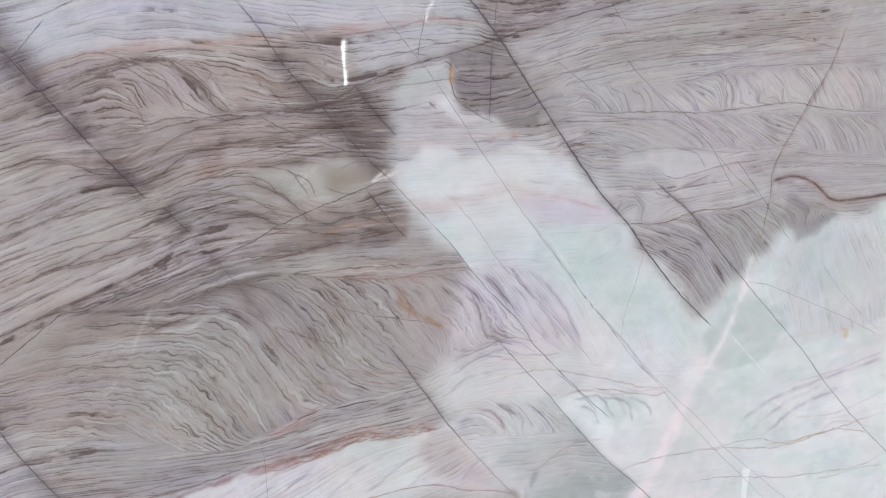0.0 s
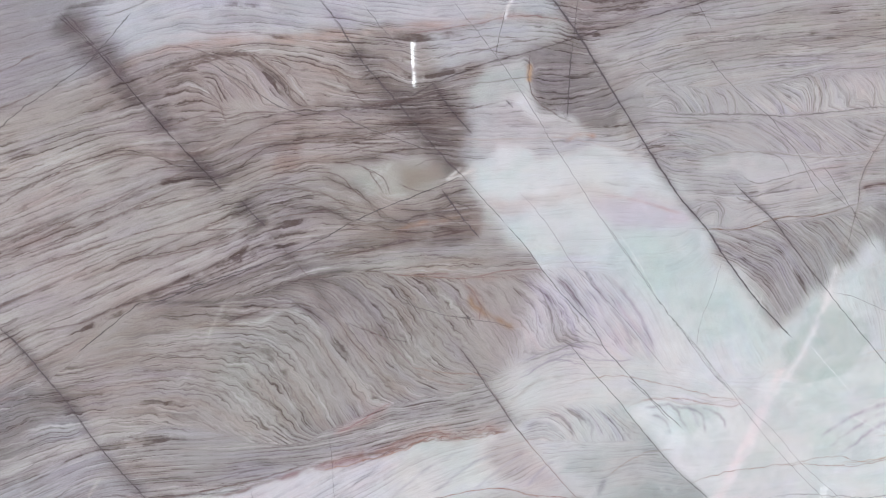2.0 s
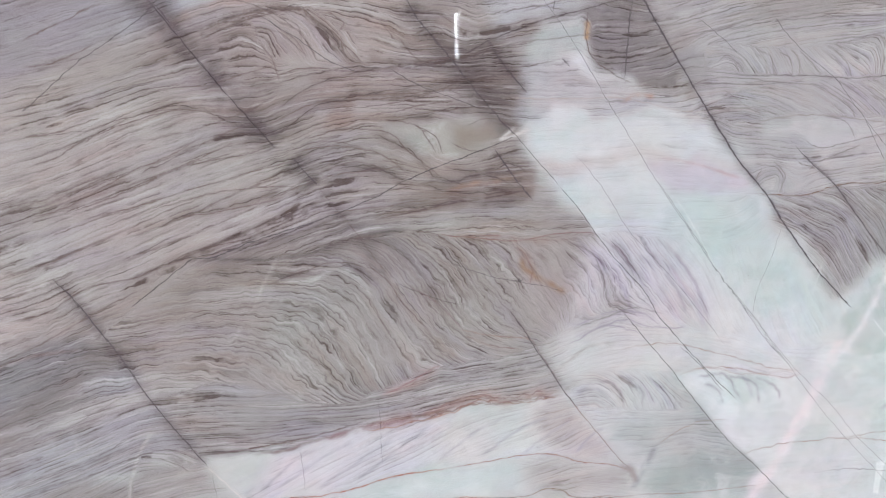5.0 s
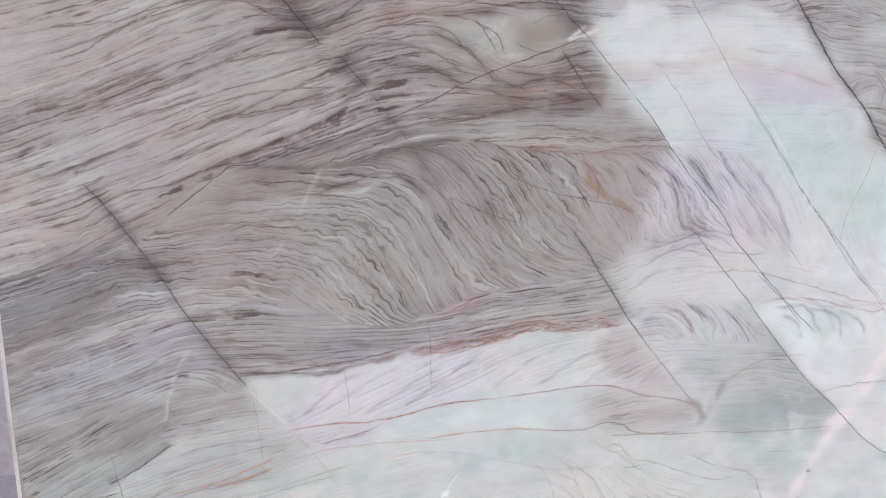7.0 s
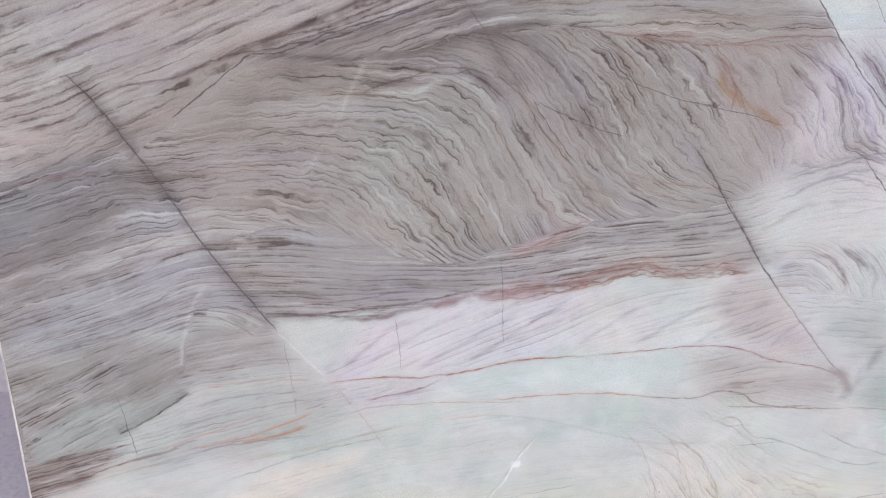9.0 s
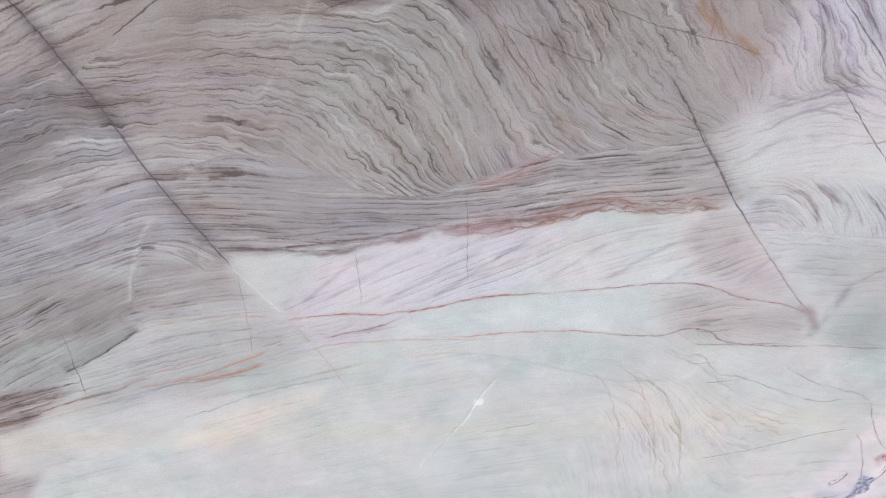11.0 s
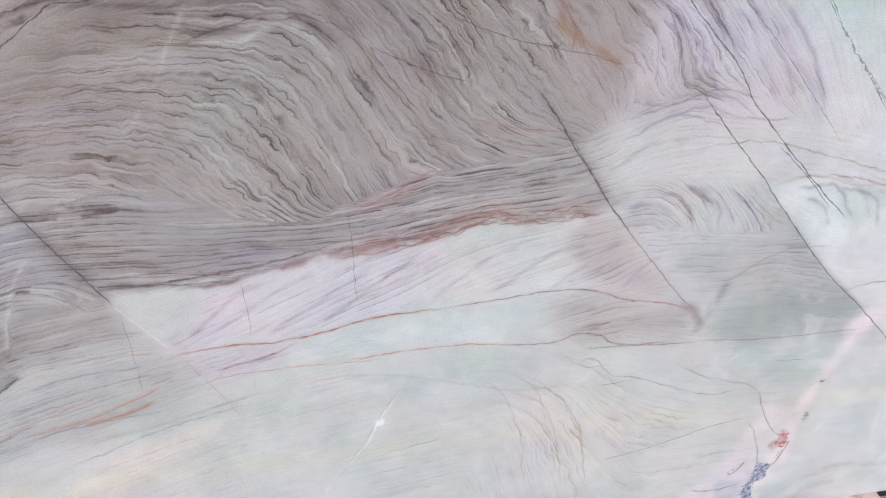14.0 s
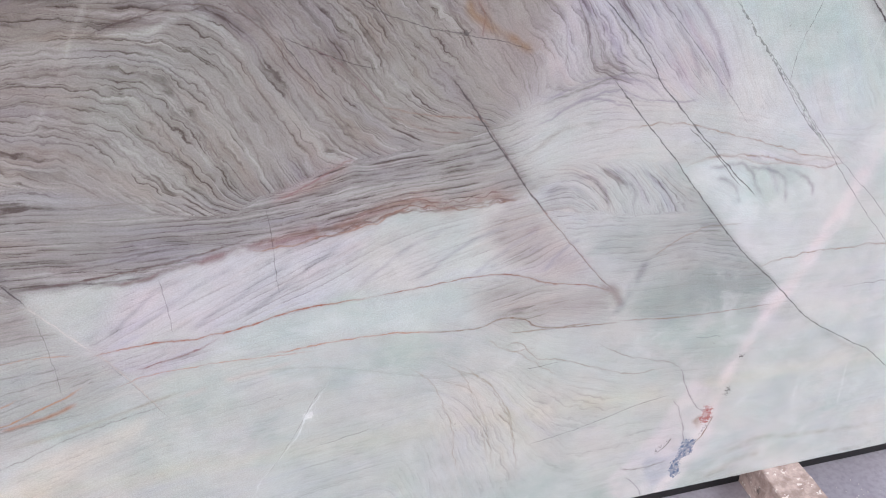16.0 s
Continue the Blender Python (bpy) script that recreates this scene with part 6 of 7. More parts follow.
vein((132, 104, 96), [(0.240, 0.776), (0.318, 0.796), (0.372, 0.827)], 0.0018, 0.5, wobble=0.004, patchy=0.5, halo=(160, 132, 120), halo_width=0.01, halo_amount=0.4)
vein((132, 104, 96), [(0.546, 1.103), (0.584, 1.052), (0.588, 0.998)], 0.0018, 0.5, wobble=0.004, patchy=0.5, halo=(160, 132, 120), halo_width=0.01, halo_amount=0.4)
seams_along = len(lines)

# old healed fractures and stains across the layers
vein((83, 74, 76), [(-0.242, 1.681), (-0.192, 1.629), (-0.141, 1.564), (-0.079, 1.480), (-0.015, 1.398), (0.041, 1.329)], 0.0019, 0.6, halo=(88, 77, 76), halo_width=0.033, halo_amount=0.8, taper=0.02)
vein((83, 74, 76), [(-0.224, 1.682), (-0.183, 1.629), (-0.141, 1.570)], 0.0019, 0.6, halo=(114, 101, 101), halo_width=0.03, halo_amount=0.55, taper=0.1)
vein((83, 74, 76), [(0.072, 1.311), (0.096, 1.280), (0.120, 1.250)], 0.0019, 0.6, halo=(92, 80, 79), halo_width=0.03, halo_amount=0.75)
vein(BROWN, [(0.120, 1.250), (0.150, 1.209), (0.207, 1.129), (0.272, 1.032)], 0.002, 0.4, halo=(112, 100, 97), halo_width=0.018, halo_amount=0.5)
vein((83, 74, 76), [(0.317, 1.623), (0.349, 1.576), (0.410, 1.503), (0.497, 1.395), (0.551, 1.336)], 0.0019, 0.6, halo=(88, 76, 74), halo_width=0.032, halo_amount=0.65, taper=0.06)
vein(GREY, [(0.246, 1.731), (0.286, 1.675), (0.323, 1.617)], 0.002, 0.45)
vein((83, 74, 76), [(0.487, 1.542), (0.528, 1.486), (0.579, 1.425)], 0.002, 0.8, halo=(108, 96, 94), halo_width=0.012, halo_amount=0.5)
vein((83, 74, 76), [(0.503, 1.310), (0.554, 1.239), (0.594, 1.190)], 0.002, 0.7, halo=(110, 92, 88), halo_width=0.012, halo_amount=0.4)
vein((84, 78, 86), [(0.750, 1.736), (0.835, 1.630), (0.931, 1.487), (1.011, 1.370), (1.095, 1.255), (1.166, 1.178), (1.218, 1.108)], 0.0024, 0.6, halo=(132, 126, 128), halo_width=0.012, halo_amount=0.45, taper=0.02)
vein((84, 78, 86), [(1.218, 1.108), (1.308, 0.995), (1.396, 0.905)], 0.002, 0.6, halo=(140, 140, 140), halo_width=0.016, halo_amount=0.45, one_side=-1)
vein((99, 90, 92), [(1.255, 1.271), (1.357, 1.183), (1.437, 1.087), (1.520, 0.994)], 0.0022, 0.6, halo=(136, 130, 132), halo_width=0.01, halo_amount=0.4)
vein((99, 90, 92), [(0.811, 1.618), (0.810, 1.543), (0.803, 1.447)], 0.0018, 0.6, halo=(120, 112, 114), halo_width=0.014, halo_amount=0.35)
vein((83, 74, 76), [(-0.415, 1.091), (-0.383, 1.051), (-0.333, 0.971), (-0.289, 0.892), (-0.243, 0.804), (-0.185, 0.712), (-0.143, 0.647)], 0.0018, 0.55, halo=(104, 92, 94), halo_width=0.014, halo_amount=0.5, taper=0.06)
vein((219, 212, 207), [(-0.143, 0.647), (-0.111, 0.607), (-0.067, 0.553)], 0.002, 0.45, taper=0.05)
vein((194, 176, 164), [(-0.067, 0.553), (-0.031, 0.508), (0.024, 0.416)], 0.0016, 0.4)
vein((119, 104, 103), [(0.537, 0.947), (0.592, 0.864), (0.621, 0.818), (0.662, 0.748)], 0.002, 0.5, halo=(138, 128, 124), halo_width=0.01, halo_amount=0.3, taper=0.08)
vein((148, 119, 112), [(0.662, 0.748), (0.705, 0.685), (0.750, 0.629), (0.809, 0.552), (0.839, 0.521)], 0.0016, 0.6)
vein((148, 129, 123), [(0.810, 0.534), (0.839, 0.518), (0.860, 0.478)], 0.01, 0.4, patchy=0.8, wobble=0.004)
vein((150, 148, 155), [(0.908, 0.578), (0.879, 0.523), (0.859, 0.484), (0.838, 0.464)], 0.008, 0.35, patchy=0.9, wobble=0.004)
vein((222, 221, 222), [(1.157, 0.421), (1.252, 0.506), (1.313, 0.592), (1.338, 0.675), (1.408, 0.767), (1.478, 0.867), (1.529, 0.985), (1.554, 1.067)], 0.009, 0.7, patchy=0.5, wobble=0.004, halo=(214, 212, 213), halo_width=0.022, halo_amount=0.5, taper=0.04)
vein((172, 166, 163), [(1.554, 1.067), (1.579, 1.134), (1.604, 1.207), (1.610, 1.282), (1.662, 1.368), (1.732, 1.461), (1.793, 1.554), (1.834, 1.655), (1.860, 1.698)], 0.006, 0.75, halo=(188, 182, 178), halo_width=0.01, halo_amount=0.6, taper=0.03)
vein((105, 98, 96), [(1.571, 1.089), (1.599, 1.205), (1.607, 1.275), (1.636, 1.332), (1.696, 1.425), (1.784, 1.543), (1.834, 1.648)], 0.0014, 0.7, wobble=0.003, taper=0.03)
vein((226, 220, 221), [(0.965, -0.025), (1.056, 0.122), (1.095, 0.230), (1.123, 0.308), (1.164, 0.381), (1.225, 0.474), (1.292, 0.588), (1.353, 0.708), (1.405, 0.802)], 0.014, 0.72, patchy=0.5, wobble=0.003, halo=(219, 217, 219), halo_width=0.02, halo_amount=0.5, taper=0.02)
stain((218, 213, 215), [(0.866, 0.062), (0.971, 0.185), (1.038, 0.269), (1.113, 0.240), (1.095, 0.128), (1.052, 0.047), (0.993, -0.032), (0.884, -0.004)], soft=0.012, amount=0.8)
stain((177, 180, 192), [(0.929, 0.077), (0.994, 0.088), (1.020, 0.145), (1.049, 0.124), (1.027, 0.022), (0.962, 0.007)], soft=0.01, amount=0.6, rag=2)
stain((172, 141, 126), [(1.053, 0.170), (1.073, 0.180), (1.079, 0.154), (1.065, 0.132)], soft=0.004, amount=0.7)
mineral(0, [(1.023, 0.137), (1.058, 0.124), (1.055, 0.089), (1.026, 0.081), (1.039, 0.043), (1.013, 0.032), (0.996, 0.064), (1.013, 0.102)])
mineral(1, [(1.072, 0.209), (1.095, 0.210), (1.099, 0.180), (1.085, 0.169), (1.073, 0.160), (1.064, 0.168), (1.072, 0.186)])
mineral(2, [(1.053, 0.126), (1.077, 0.165), (1.087, 0.171), (1.068, 0.134)])
mineral(2, [(1.106, 0.228), (1.120, 0.256), (1.129, 0.251), (1.117, 0.225)])
mineral(2, [(1.129, 0.323), (1.140, 0.332), (1.145, 0.320), (1.132, 0.314)])
mineral(2, [(0.963, 0.105), (1.001, 0.143), (1.004, 0.137), (0.971, 0.103)])
stain((196, 198, 207), [(0.932, 0.046), (0.994, 0.088), (1.020, 0.145), (1.050, 0.116), (1.027, 0.022), (0.964, -0.009)], soft=0.012, amount=0.6, rag=2)
stain((124, 113, 108), [(-0.001, 1.105), (0.211, 1.172), (0.387, 1.248), (0.491, 1.283), (0.557, 1.309), (0.565, 1.199), (0.384, 1.204), (0.221, 1.146), (0.063, 1.078)], soft=0.03, amount=0.5, rag=1.5)
stain((131, 119, 115), [(-0.645, 0.751), (-0.377, 0.916), (-0.267, 0.976), (-0.130, 1.102), (0.022, 1.150), (0.175, 1.199), (0.240, 1.153), (0.019, 1.095), (-0.112, 1.057), (-0.237, 0.952), (-0.364, 0.846), (-0.544, 0.742)], soft=0.03, amount=0.5, rag=1.5)
vein((119, 110, 112), [(0.966, 0.109), (0.984, 0.121), (0.999, 0.141)], 0.002, 0.7)
vein((140, 132, 136), [(1.001, 0.318), (1.020, 0.259), (1.052, 0.210), (1.080, 0.197)], 0.002, 0.6, wobble=0.003)
vein((140, 132, 136), [(0.990, 0.245), (1.015, 0.190), (1.031, 0.113)], 0.0022, 0.5, wobble=0.003)
vein((139, 130, 128), [(0.884, 0.085), (0.929, 0.077), (0.994, 0.084)], 0.003, 0.5, wobble=0.003)
vein((140, 136, 145), [(0.898, 0.061), (0.927, 0.031), (0.943, -0.004)], 0.003, 0.5)
vein((134, 105, 92), [(1.091, 0.180), (1.074, 0.140), (1.054, 0.115)], 0.002, 0.7)
vein((150, 152, 150), [(0.934, 0.773), (0.973, 0.720), (1.041, 0.634), (1.097, 0.567), (1.185, 0.480)], 0.0012, 0.4, halo=(168, 175, 173), halo_width=0.04, halo_amount=0.55, one_side=-1)
vein((184, 184, 177), [(1.066, 0.036), (1.144, 0.072), (1.209, 0.095), (1.295, 0.083), (1.398, 0.073), (1.544, 0.067)], 0.006, 0.45, patchy=0.7, wobble=0.004)
vein((160, 156, 154), [(1.426, 0.006), (1.500, 0.013), (1.570, 0.038)], 0.005, 0.45, patchy=0.8, wobble=0.004)
vein((182, 180, 173), [(1.083, 0.008), (1.161, 0.044), (1.230, 0.052)], 0.008, 0.35, patchy=0.8, wobble=0.005)
vein((222, 226, 226), [(1.290, 0.262), (1.283, 0.191), (1.295, 0.083)], 0.004, 0.35, patchy=0.6)
vein((222, 226, 226), [(1.402, 0.254), (1.399, 0.137)], 0.003, 0.3, patchy=0.6)
vein((149, 140, 133), [(0.818, 0.405), (0.880, 0.367), (0.968, 0.338), (1.002, 0.311)], 0.0018, 0.5, wobble=0.003)
vein((222, 226, 226), [(0.148, 0.199), (0.173, 0.246), (0.231, 0.310), (0.261, 0.365), (0.306, 0.423)], 0.002, 0.55, patchy=0.5, wobble=0.003)
stain((236, 238, 238), [(0.254, 0.365), (0.268, 0.364), (0.265, 0.350), (0.251, 0.353)], soft=0.002, rag=0.6, amount=0.65)
vein((195, 190, 185), [(0.034, 1.110), (0.002, 1.052), (-0.028, 0.992), (-0.071, 0.931), (-0.133, 0.877)], 0.0035, 0.3, patchy=0.6)
vein((200, 196, 192), [(-0.250, 0.745), (-0.279, 0.700), (-0.300, 0.643), (-0.314, 0.578)], 0.0035, 0.3, patchy=0.6)
vein((196, 194, 192), [(-0.413, 0.772), (-0.402, 0.731), (-0.410, 0.711)], 0.0035, 0.25)
vein((216, 212, 210), [(0.553, 1.354), (0.519, 1.329), (0.593, 1.351)], 0.004, 0.5, patchy=0.5)
vein((214, 222, 218), [(0.932, 1.185), (0.992, 1.096), (1.053, 0.996), (1.157, 0.872), (1.259, 0.735)], 0.0024, 0.5, taper=0.05)
vein((214, 222, 218), [(1.334, 1.007), (1.284, 0.862), (1.182, 0.815)], 0.0018, 0.3)
vein((228, 232, 232), [(1.478, 0.851), (1.564, 0.760), (1.612, 0.712)], 0.002, 0.5)
vein((226, 232, 230), [(1.595, 0.657), (1.734, 0.584), (1.896, 0.592)], 0.002, 0.4, wobble=0.004)
vein((184, 160, 142), [(1.581, 0.510), (1.778, 0.509), (1.858, 0.538), (2.030, 0.482)], 0.002, 0.45, wobble=0.004)
vein((149, 140, 131), [(1.784, 0.369), (1.930, 0.376), (2.055, 0.370)], 0.0016, 0.5, wobble=0.003)
vein((187, 170, 161), [(1.695, 0.574), (1.856, 0.564), (2.038, 0.604)], 0.003, 0.4)
vein((203, 190, 178), [(1.647, 0.812), (1.763, 0.813), (2.025, 0.795)], 0.003, 0.5)
vein((188, 161, 170), [(1.691, 0.675), (1.849, 0.693), (2.030, 0.726)], 0.003, 0.5)
vein((232, 232, 232), [(0.680, 1.718), (0.664, 1.694), (0.657, 1.670)], 0.004, 0.8)
stain((230, 231, 232), [(0.963, 0.751), (1.002, 0.745), (1.083, 0.717), (1.124, 0.641), (1.107, 0.597), (1.165, 0.547), (1.132, 0.542)], soft=0.016, amount=0.6, rag=0.6)
stain((233, 236, 234), [(1.535, 0.452), (1.560, 0.450), (1.547, 0.361), (1.532, 0.364)], soft=0.002, rag=0.2, amount=0.9)

# open hairline cracks
crack(0, [(-0.241, 1.691), (-0.191, 1.631), (-0.141, 1.564), (-0.079, 1.480), (-0.015, 1.398), (0.041, 1.329)], 0.001, 0.6, taper=0.03)
crack(1, [(0.072, 1.311), (0.096, 1.280), (0.120, 1.250)], 0.0012, 0.9)
crack(2, [(-0.266, 1.018), (-0.204, 1.065), (-0.143, 1.109)], 0.0011, 0.95, taper=0.01)
crack(2, [(-0.143, 1.109), (-0.099, 1.111), (-0.020, 1.137), (0.071, 1.162), (0.165, 1.189), (0.238, 1.216), (0.313, 1.251), (0.389, 1.281), (0.466, 1.304), (0.551, 1.334)], 0.0012, 0.95, taper=0.02)
crack(0, [(0.250, 1.720), (0.286, 1.675), (0.317, 1.626), (0.349, 1.576), (0.410, 1.503), (0.497, 1.395), (0.551, 1.339), (0.596, 1.287), (0.654, 1.220)], 0.001, 0.8, taper=0.02)
crack(0, [(0.654, 1.220), (0.700, 1.167), (0.740, 1.109), (0.809, 1.025), (0.860, 0.970), (0.903, 0.900), (0.964, 0.830), (1.066, 0.720), (1.115, 0.673)], 0.0012, 0.85, taper=0.03)
crack(1, [(0.810, 0.923), (0.861, 0.856), (0.934, 0.773), (0.973, 0.720), (1.041, 0.634), (1.097, 0.567), (1.185, 0.480), (1.280, 0.384), (1.390, 0.310), (1.455, 0.270), (1.569, 0.163)], 0.0011, 0.85, taper=0.03)
crack(3, [(0.535, 1.719), (0.588, 1.653), (0.637, 1.592), (0.694, 1.516), (0.752, 1.424), (0.819, 1.323), (0.896, 1.209), (0.961, 1.120), (1.053, 0.996), (1.157, 0.872), (1.216, 0.795), (1.375, 0.597), (1.546, 0.416), (1.626, 0.331)], 0.0008, 0.55, taper=0.02)
crack(4, [(1.133, 0.905), (1.199, 0.821), (1.268, 0.741), (1.393, 0.618), (1.487, 0.511), (1.706, 0.314)], 0.0008, 0.5, taper=0.04)
crack(4, [(0.888, 1.223), (0.954, 1.135), (1.037, 1.019)], 0.0008, 0.6)
crack(3, [(0.750, 1.736), (0.835, 1.630), (0.931, 1.487), (1.011, 1.370), (1.095, 1.255), (1.166, 1.178), (1.218, 1.105), (1.308, 0.995), (1.391, 0.909), (1.424, 0.874)], 0.0017, 1, taper=0.03)
crack(0, [(1.231, 1.294), (1.289, 1.239), (1.357, 1.183), (1.437, 1.087), (1.520, 0.994), (1.625, 0.879), (1.726, 0.769), (1.832, 0.636), (1.965, 0.493), (2.080, 0.383)], 0.0012, 0.85, taper=0.03)
crack(1, [(1.121, 1.716), (1.166, 1.644)], 0.0008, 0.6)
crack(1, [(1.143, 1.605), (1.198, 1.543), (1.254, 1.494), (1.336, 1.435), (1.396, 1.368), (1.485, 1.276), (1.596, 1.185)], 0.0009, 0.65)
crack(4, [(1.484, 1.320), (1.539, 1.257), (1.605, 1.169), (1.674, 1.079)], 0.001, 0.75)
crack(3, [(1.405, 1.361), (1.450, 1.293), (1.486, 1.239)], 0.0009, 0.6)
crack(4, [(0.970, 1.583), (1.028, 1.542), (1.081, 1.494)], 0.0008, 0.5)
crack(2, [(0.831, 1.717), (0.821, 1.643), (0.810, 1.556), (0.803, 1.447)], 0.001, 0.8)
crack(4, [(0.662, 1.694), (0.646, 1.640), (0.637, 1.592)], 0.0009, 0.7)
crack(4, [(0.347, 1.702), (0.390, 1.650), (0.430, 1.609)], 0.0008, 0.5)
crack(1, [(0.024, 1.593), (0.096, 1.547), (0.159, 1.502), (0.230, 1.472)], 0.001, 0.8)
crack(1, [(0.277, 1.485), (0.340, 1.450), (0.411, 1.422), (0.472, 1.396)], 0.001, 0.7)
crack(1, [(0.491, 1.542), (0.528, 1.486), (0.579, 1.425)], 0.0012, 0.8)
crack(1, [(0.503, 1.310), (0.554, 1.239), (0.594, 1.190)], 0.0011, 0.8)
crack(4, [(0.678, 1.307), (0.758, 1.208), (0.826, 1.106), (0.928, 0.997), (1.036, 0.867), (1.083, 0.807)], 0.0008, 0.5)
crack(5, [(0.956, 0.827), (1.034, 0.747), (1.082, 0.694)], 0.0009, 0.7)
crack(5, [(0.659, 1.498), (0.675, 1.479)], 0.002, 0.6)
crack(2, [(-0.431, 1.415), (-0.382, 1.457), (-0.321, 1.509), (-0.257, 1.550), (-0.196, 1.592), (-0.157, 1.634), (-0.108, 1.687)], 0.001, 0.75, taper=0.02)
crack(0, [(-0.415, 1.091), (-0.383, 1.051), (-0.333, 0.971), (-0.289, 0.892), (-0.243, 0.804), (-0.185, 0.712), (-0.143, 0.647)], 0.0009, 0.9, taper=0.03)
crack(1, [(-0.429, 0.539), (-0.420, 0.475), (-0.411, 0.410)], 0.0008, 0.6)
crack(1, [(-0.137, 0.636), (-0.129, 0.558), (-0.125, 0.478)], 0.0007, 0.3)
crack(1, [(0.232, 0.771), (0.235, 0.683), (0.234, 0.605)], 0.0007, 0.45)
crack(4, [(0.054, 0.670), (0.058, 0.616), (0.060, 0.560)], 0.0007, 0.4)
crack(4, [(-0.049, 0.532), (-0.013, 0.472), (0.033, 0.398)], 0.0006, 0.25)
crack(0, [(0.532, 0.952), (0.564, 0.904), (0.592, 0.859), (0.621, 0.813), (0.662, 0.748), (0.705, 0.688)], 0.0013, 0.9)
crack(0, [(0.705, 0.688), (0.750, 0.629), (0.809, 0.552), (0.839, 0.521)], 0.0007, 0.3)
crack(5, [(0.283, 1.027), (0.330, 1.002), (0.379, 0.981), (0.430, 0.965)], 0.0009, 0.6)
crack(5, [(0.389, 1.071), (0.438, 1.048), (0.501, 1.024), (0.555, 1.011), (0.619, 0.994), (0.676, 0.974)], 0.0008, 0.7)
crack(5, [(0.546, 1.012), (0.564, 1.009), (0.557, 1.016)], 0.0022, 0.9)
crack(5, [(0.275, 1.035), (0.293, 1.004), (0.330, 0.949), (0.358, 0.916)], 0.0009, 0.6)
crack(4, [(0.675, 0.195), (0.806, 0.218), (0.915, 0.246), (0.989, 0.255)], 0.0007, 0.6)
crack(5, [(0.243, 0.281), (0.311, 0.294), (0.375, 0.305)], 0.0006, 0.5)
crack(5, [(0.671, 0.376), (0.705, 0.378), (0.739, 0.381)], 0.0007, 0.5)
crack(2, [(1.025, 0.380), (1.088, 0.375)], 0.0007, 0.5)
crack(5, [(1.215, 1.101), (1.190, 1.024), (1.157, 0.939), (1.146, 0.873)], 0.0007, 0.5)
crack(5, [(1.520, 0.991), (1.603, 0.969), (1.719, 0.916), (1.882, 0.839), (2.027, 0.760)], 0.0008, 0.55)
crack(2, [(1.772, 1.022), (1.878, 0.897), (2.009, 0.780)], 0.0008, 0.4)
crack(4, [(0.173, 0.239), (0.208, 0.283), (0.243, 0.338), (0.279, 0.398), (0.306, 0.419)], 0.0007, 0.35)
crack(3, [(1.023, 1.031), (1.069, 0.973), (1.125, 0.901), (1.192, 0.813), (1.245, 0.754)], 0.0009, 0.6)


draw_layers()
for paint in stains:
    zone(*paint[0], **paint[1])
draw_veins()
draw_cracks()
drift = clouds(0.22, 4, 0.6)[..., None] * np.array([-0.022, 0.008, 0.008], np.float32) + clouds(0.12, 4, 0.6)[..., None] * np.array([0.006, -0.008, 0.018], np.float32)
pale = np.clip((stone.mean(-1) - 0.40) / 0.15, 0, 1)[..., None]
mottle = np.tanh(2.5 * clouds(0.11, 5, 0.6))[..., None] * np.array([-0.020, 0.004, 0.000], np.float32) + np.tanh(2.5 * clouds(0.07, 5, 0.6))[..., None] * np.array([-0.042, -0.038, -0.032], np.float32)
stone *= 1 + drift + pale * (0.085 + mottle)
stone *= (1 + 0.035 * clouds(0.3, 3) + 0.02 * clouds(0.02, 3))[..., None]


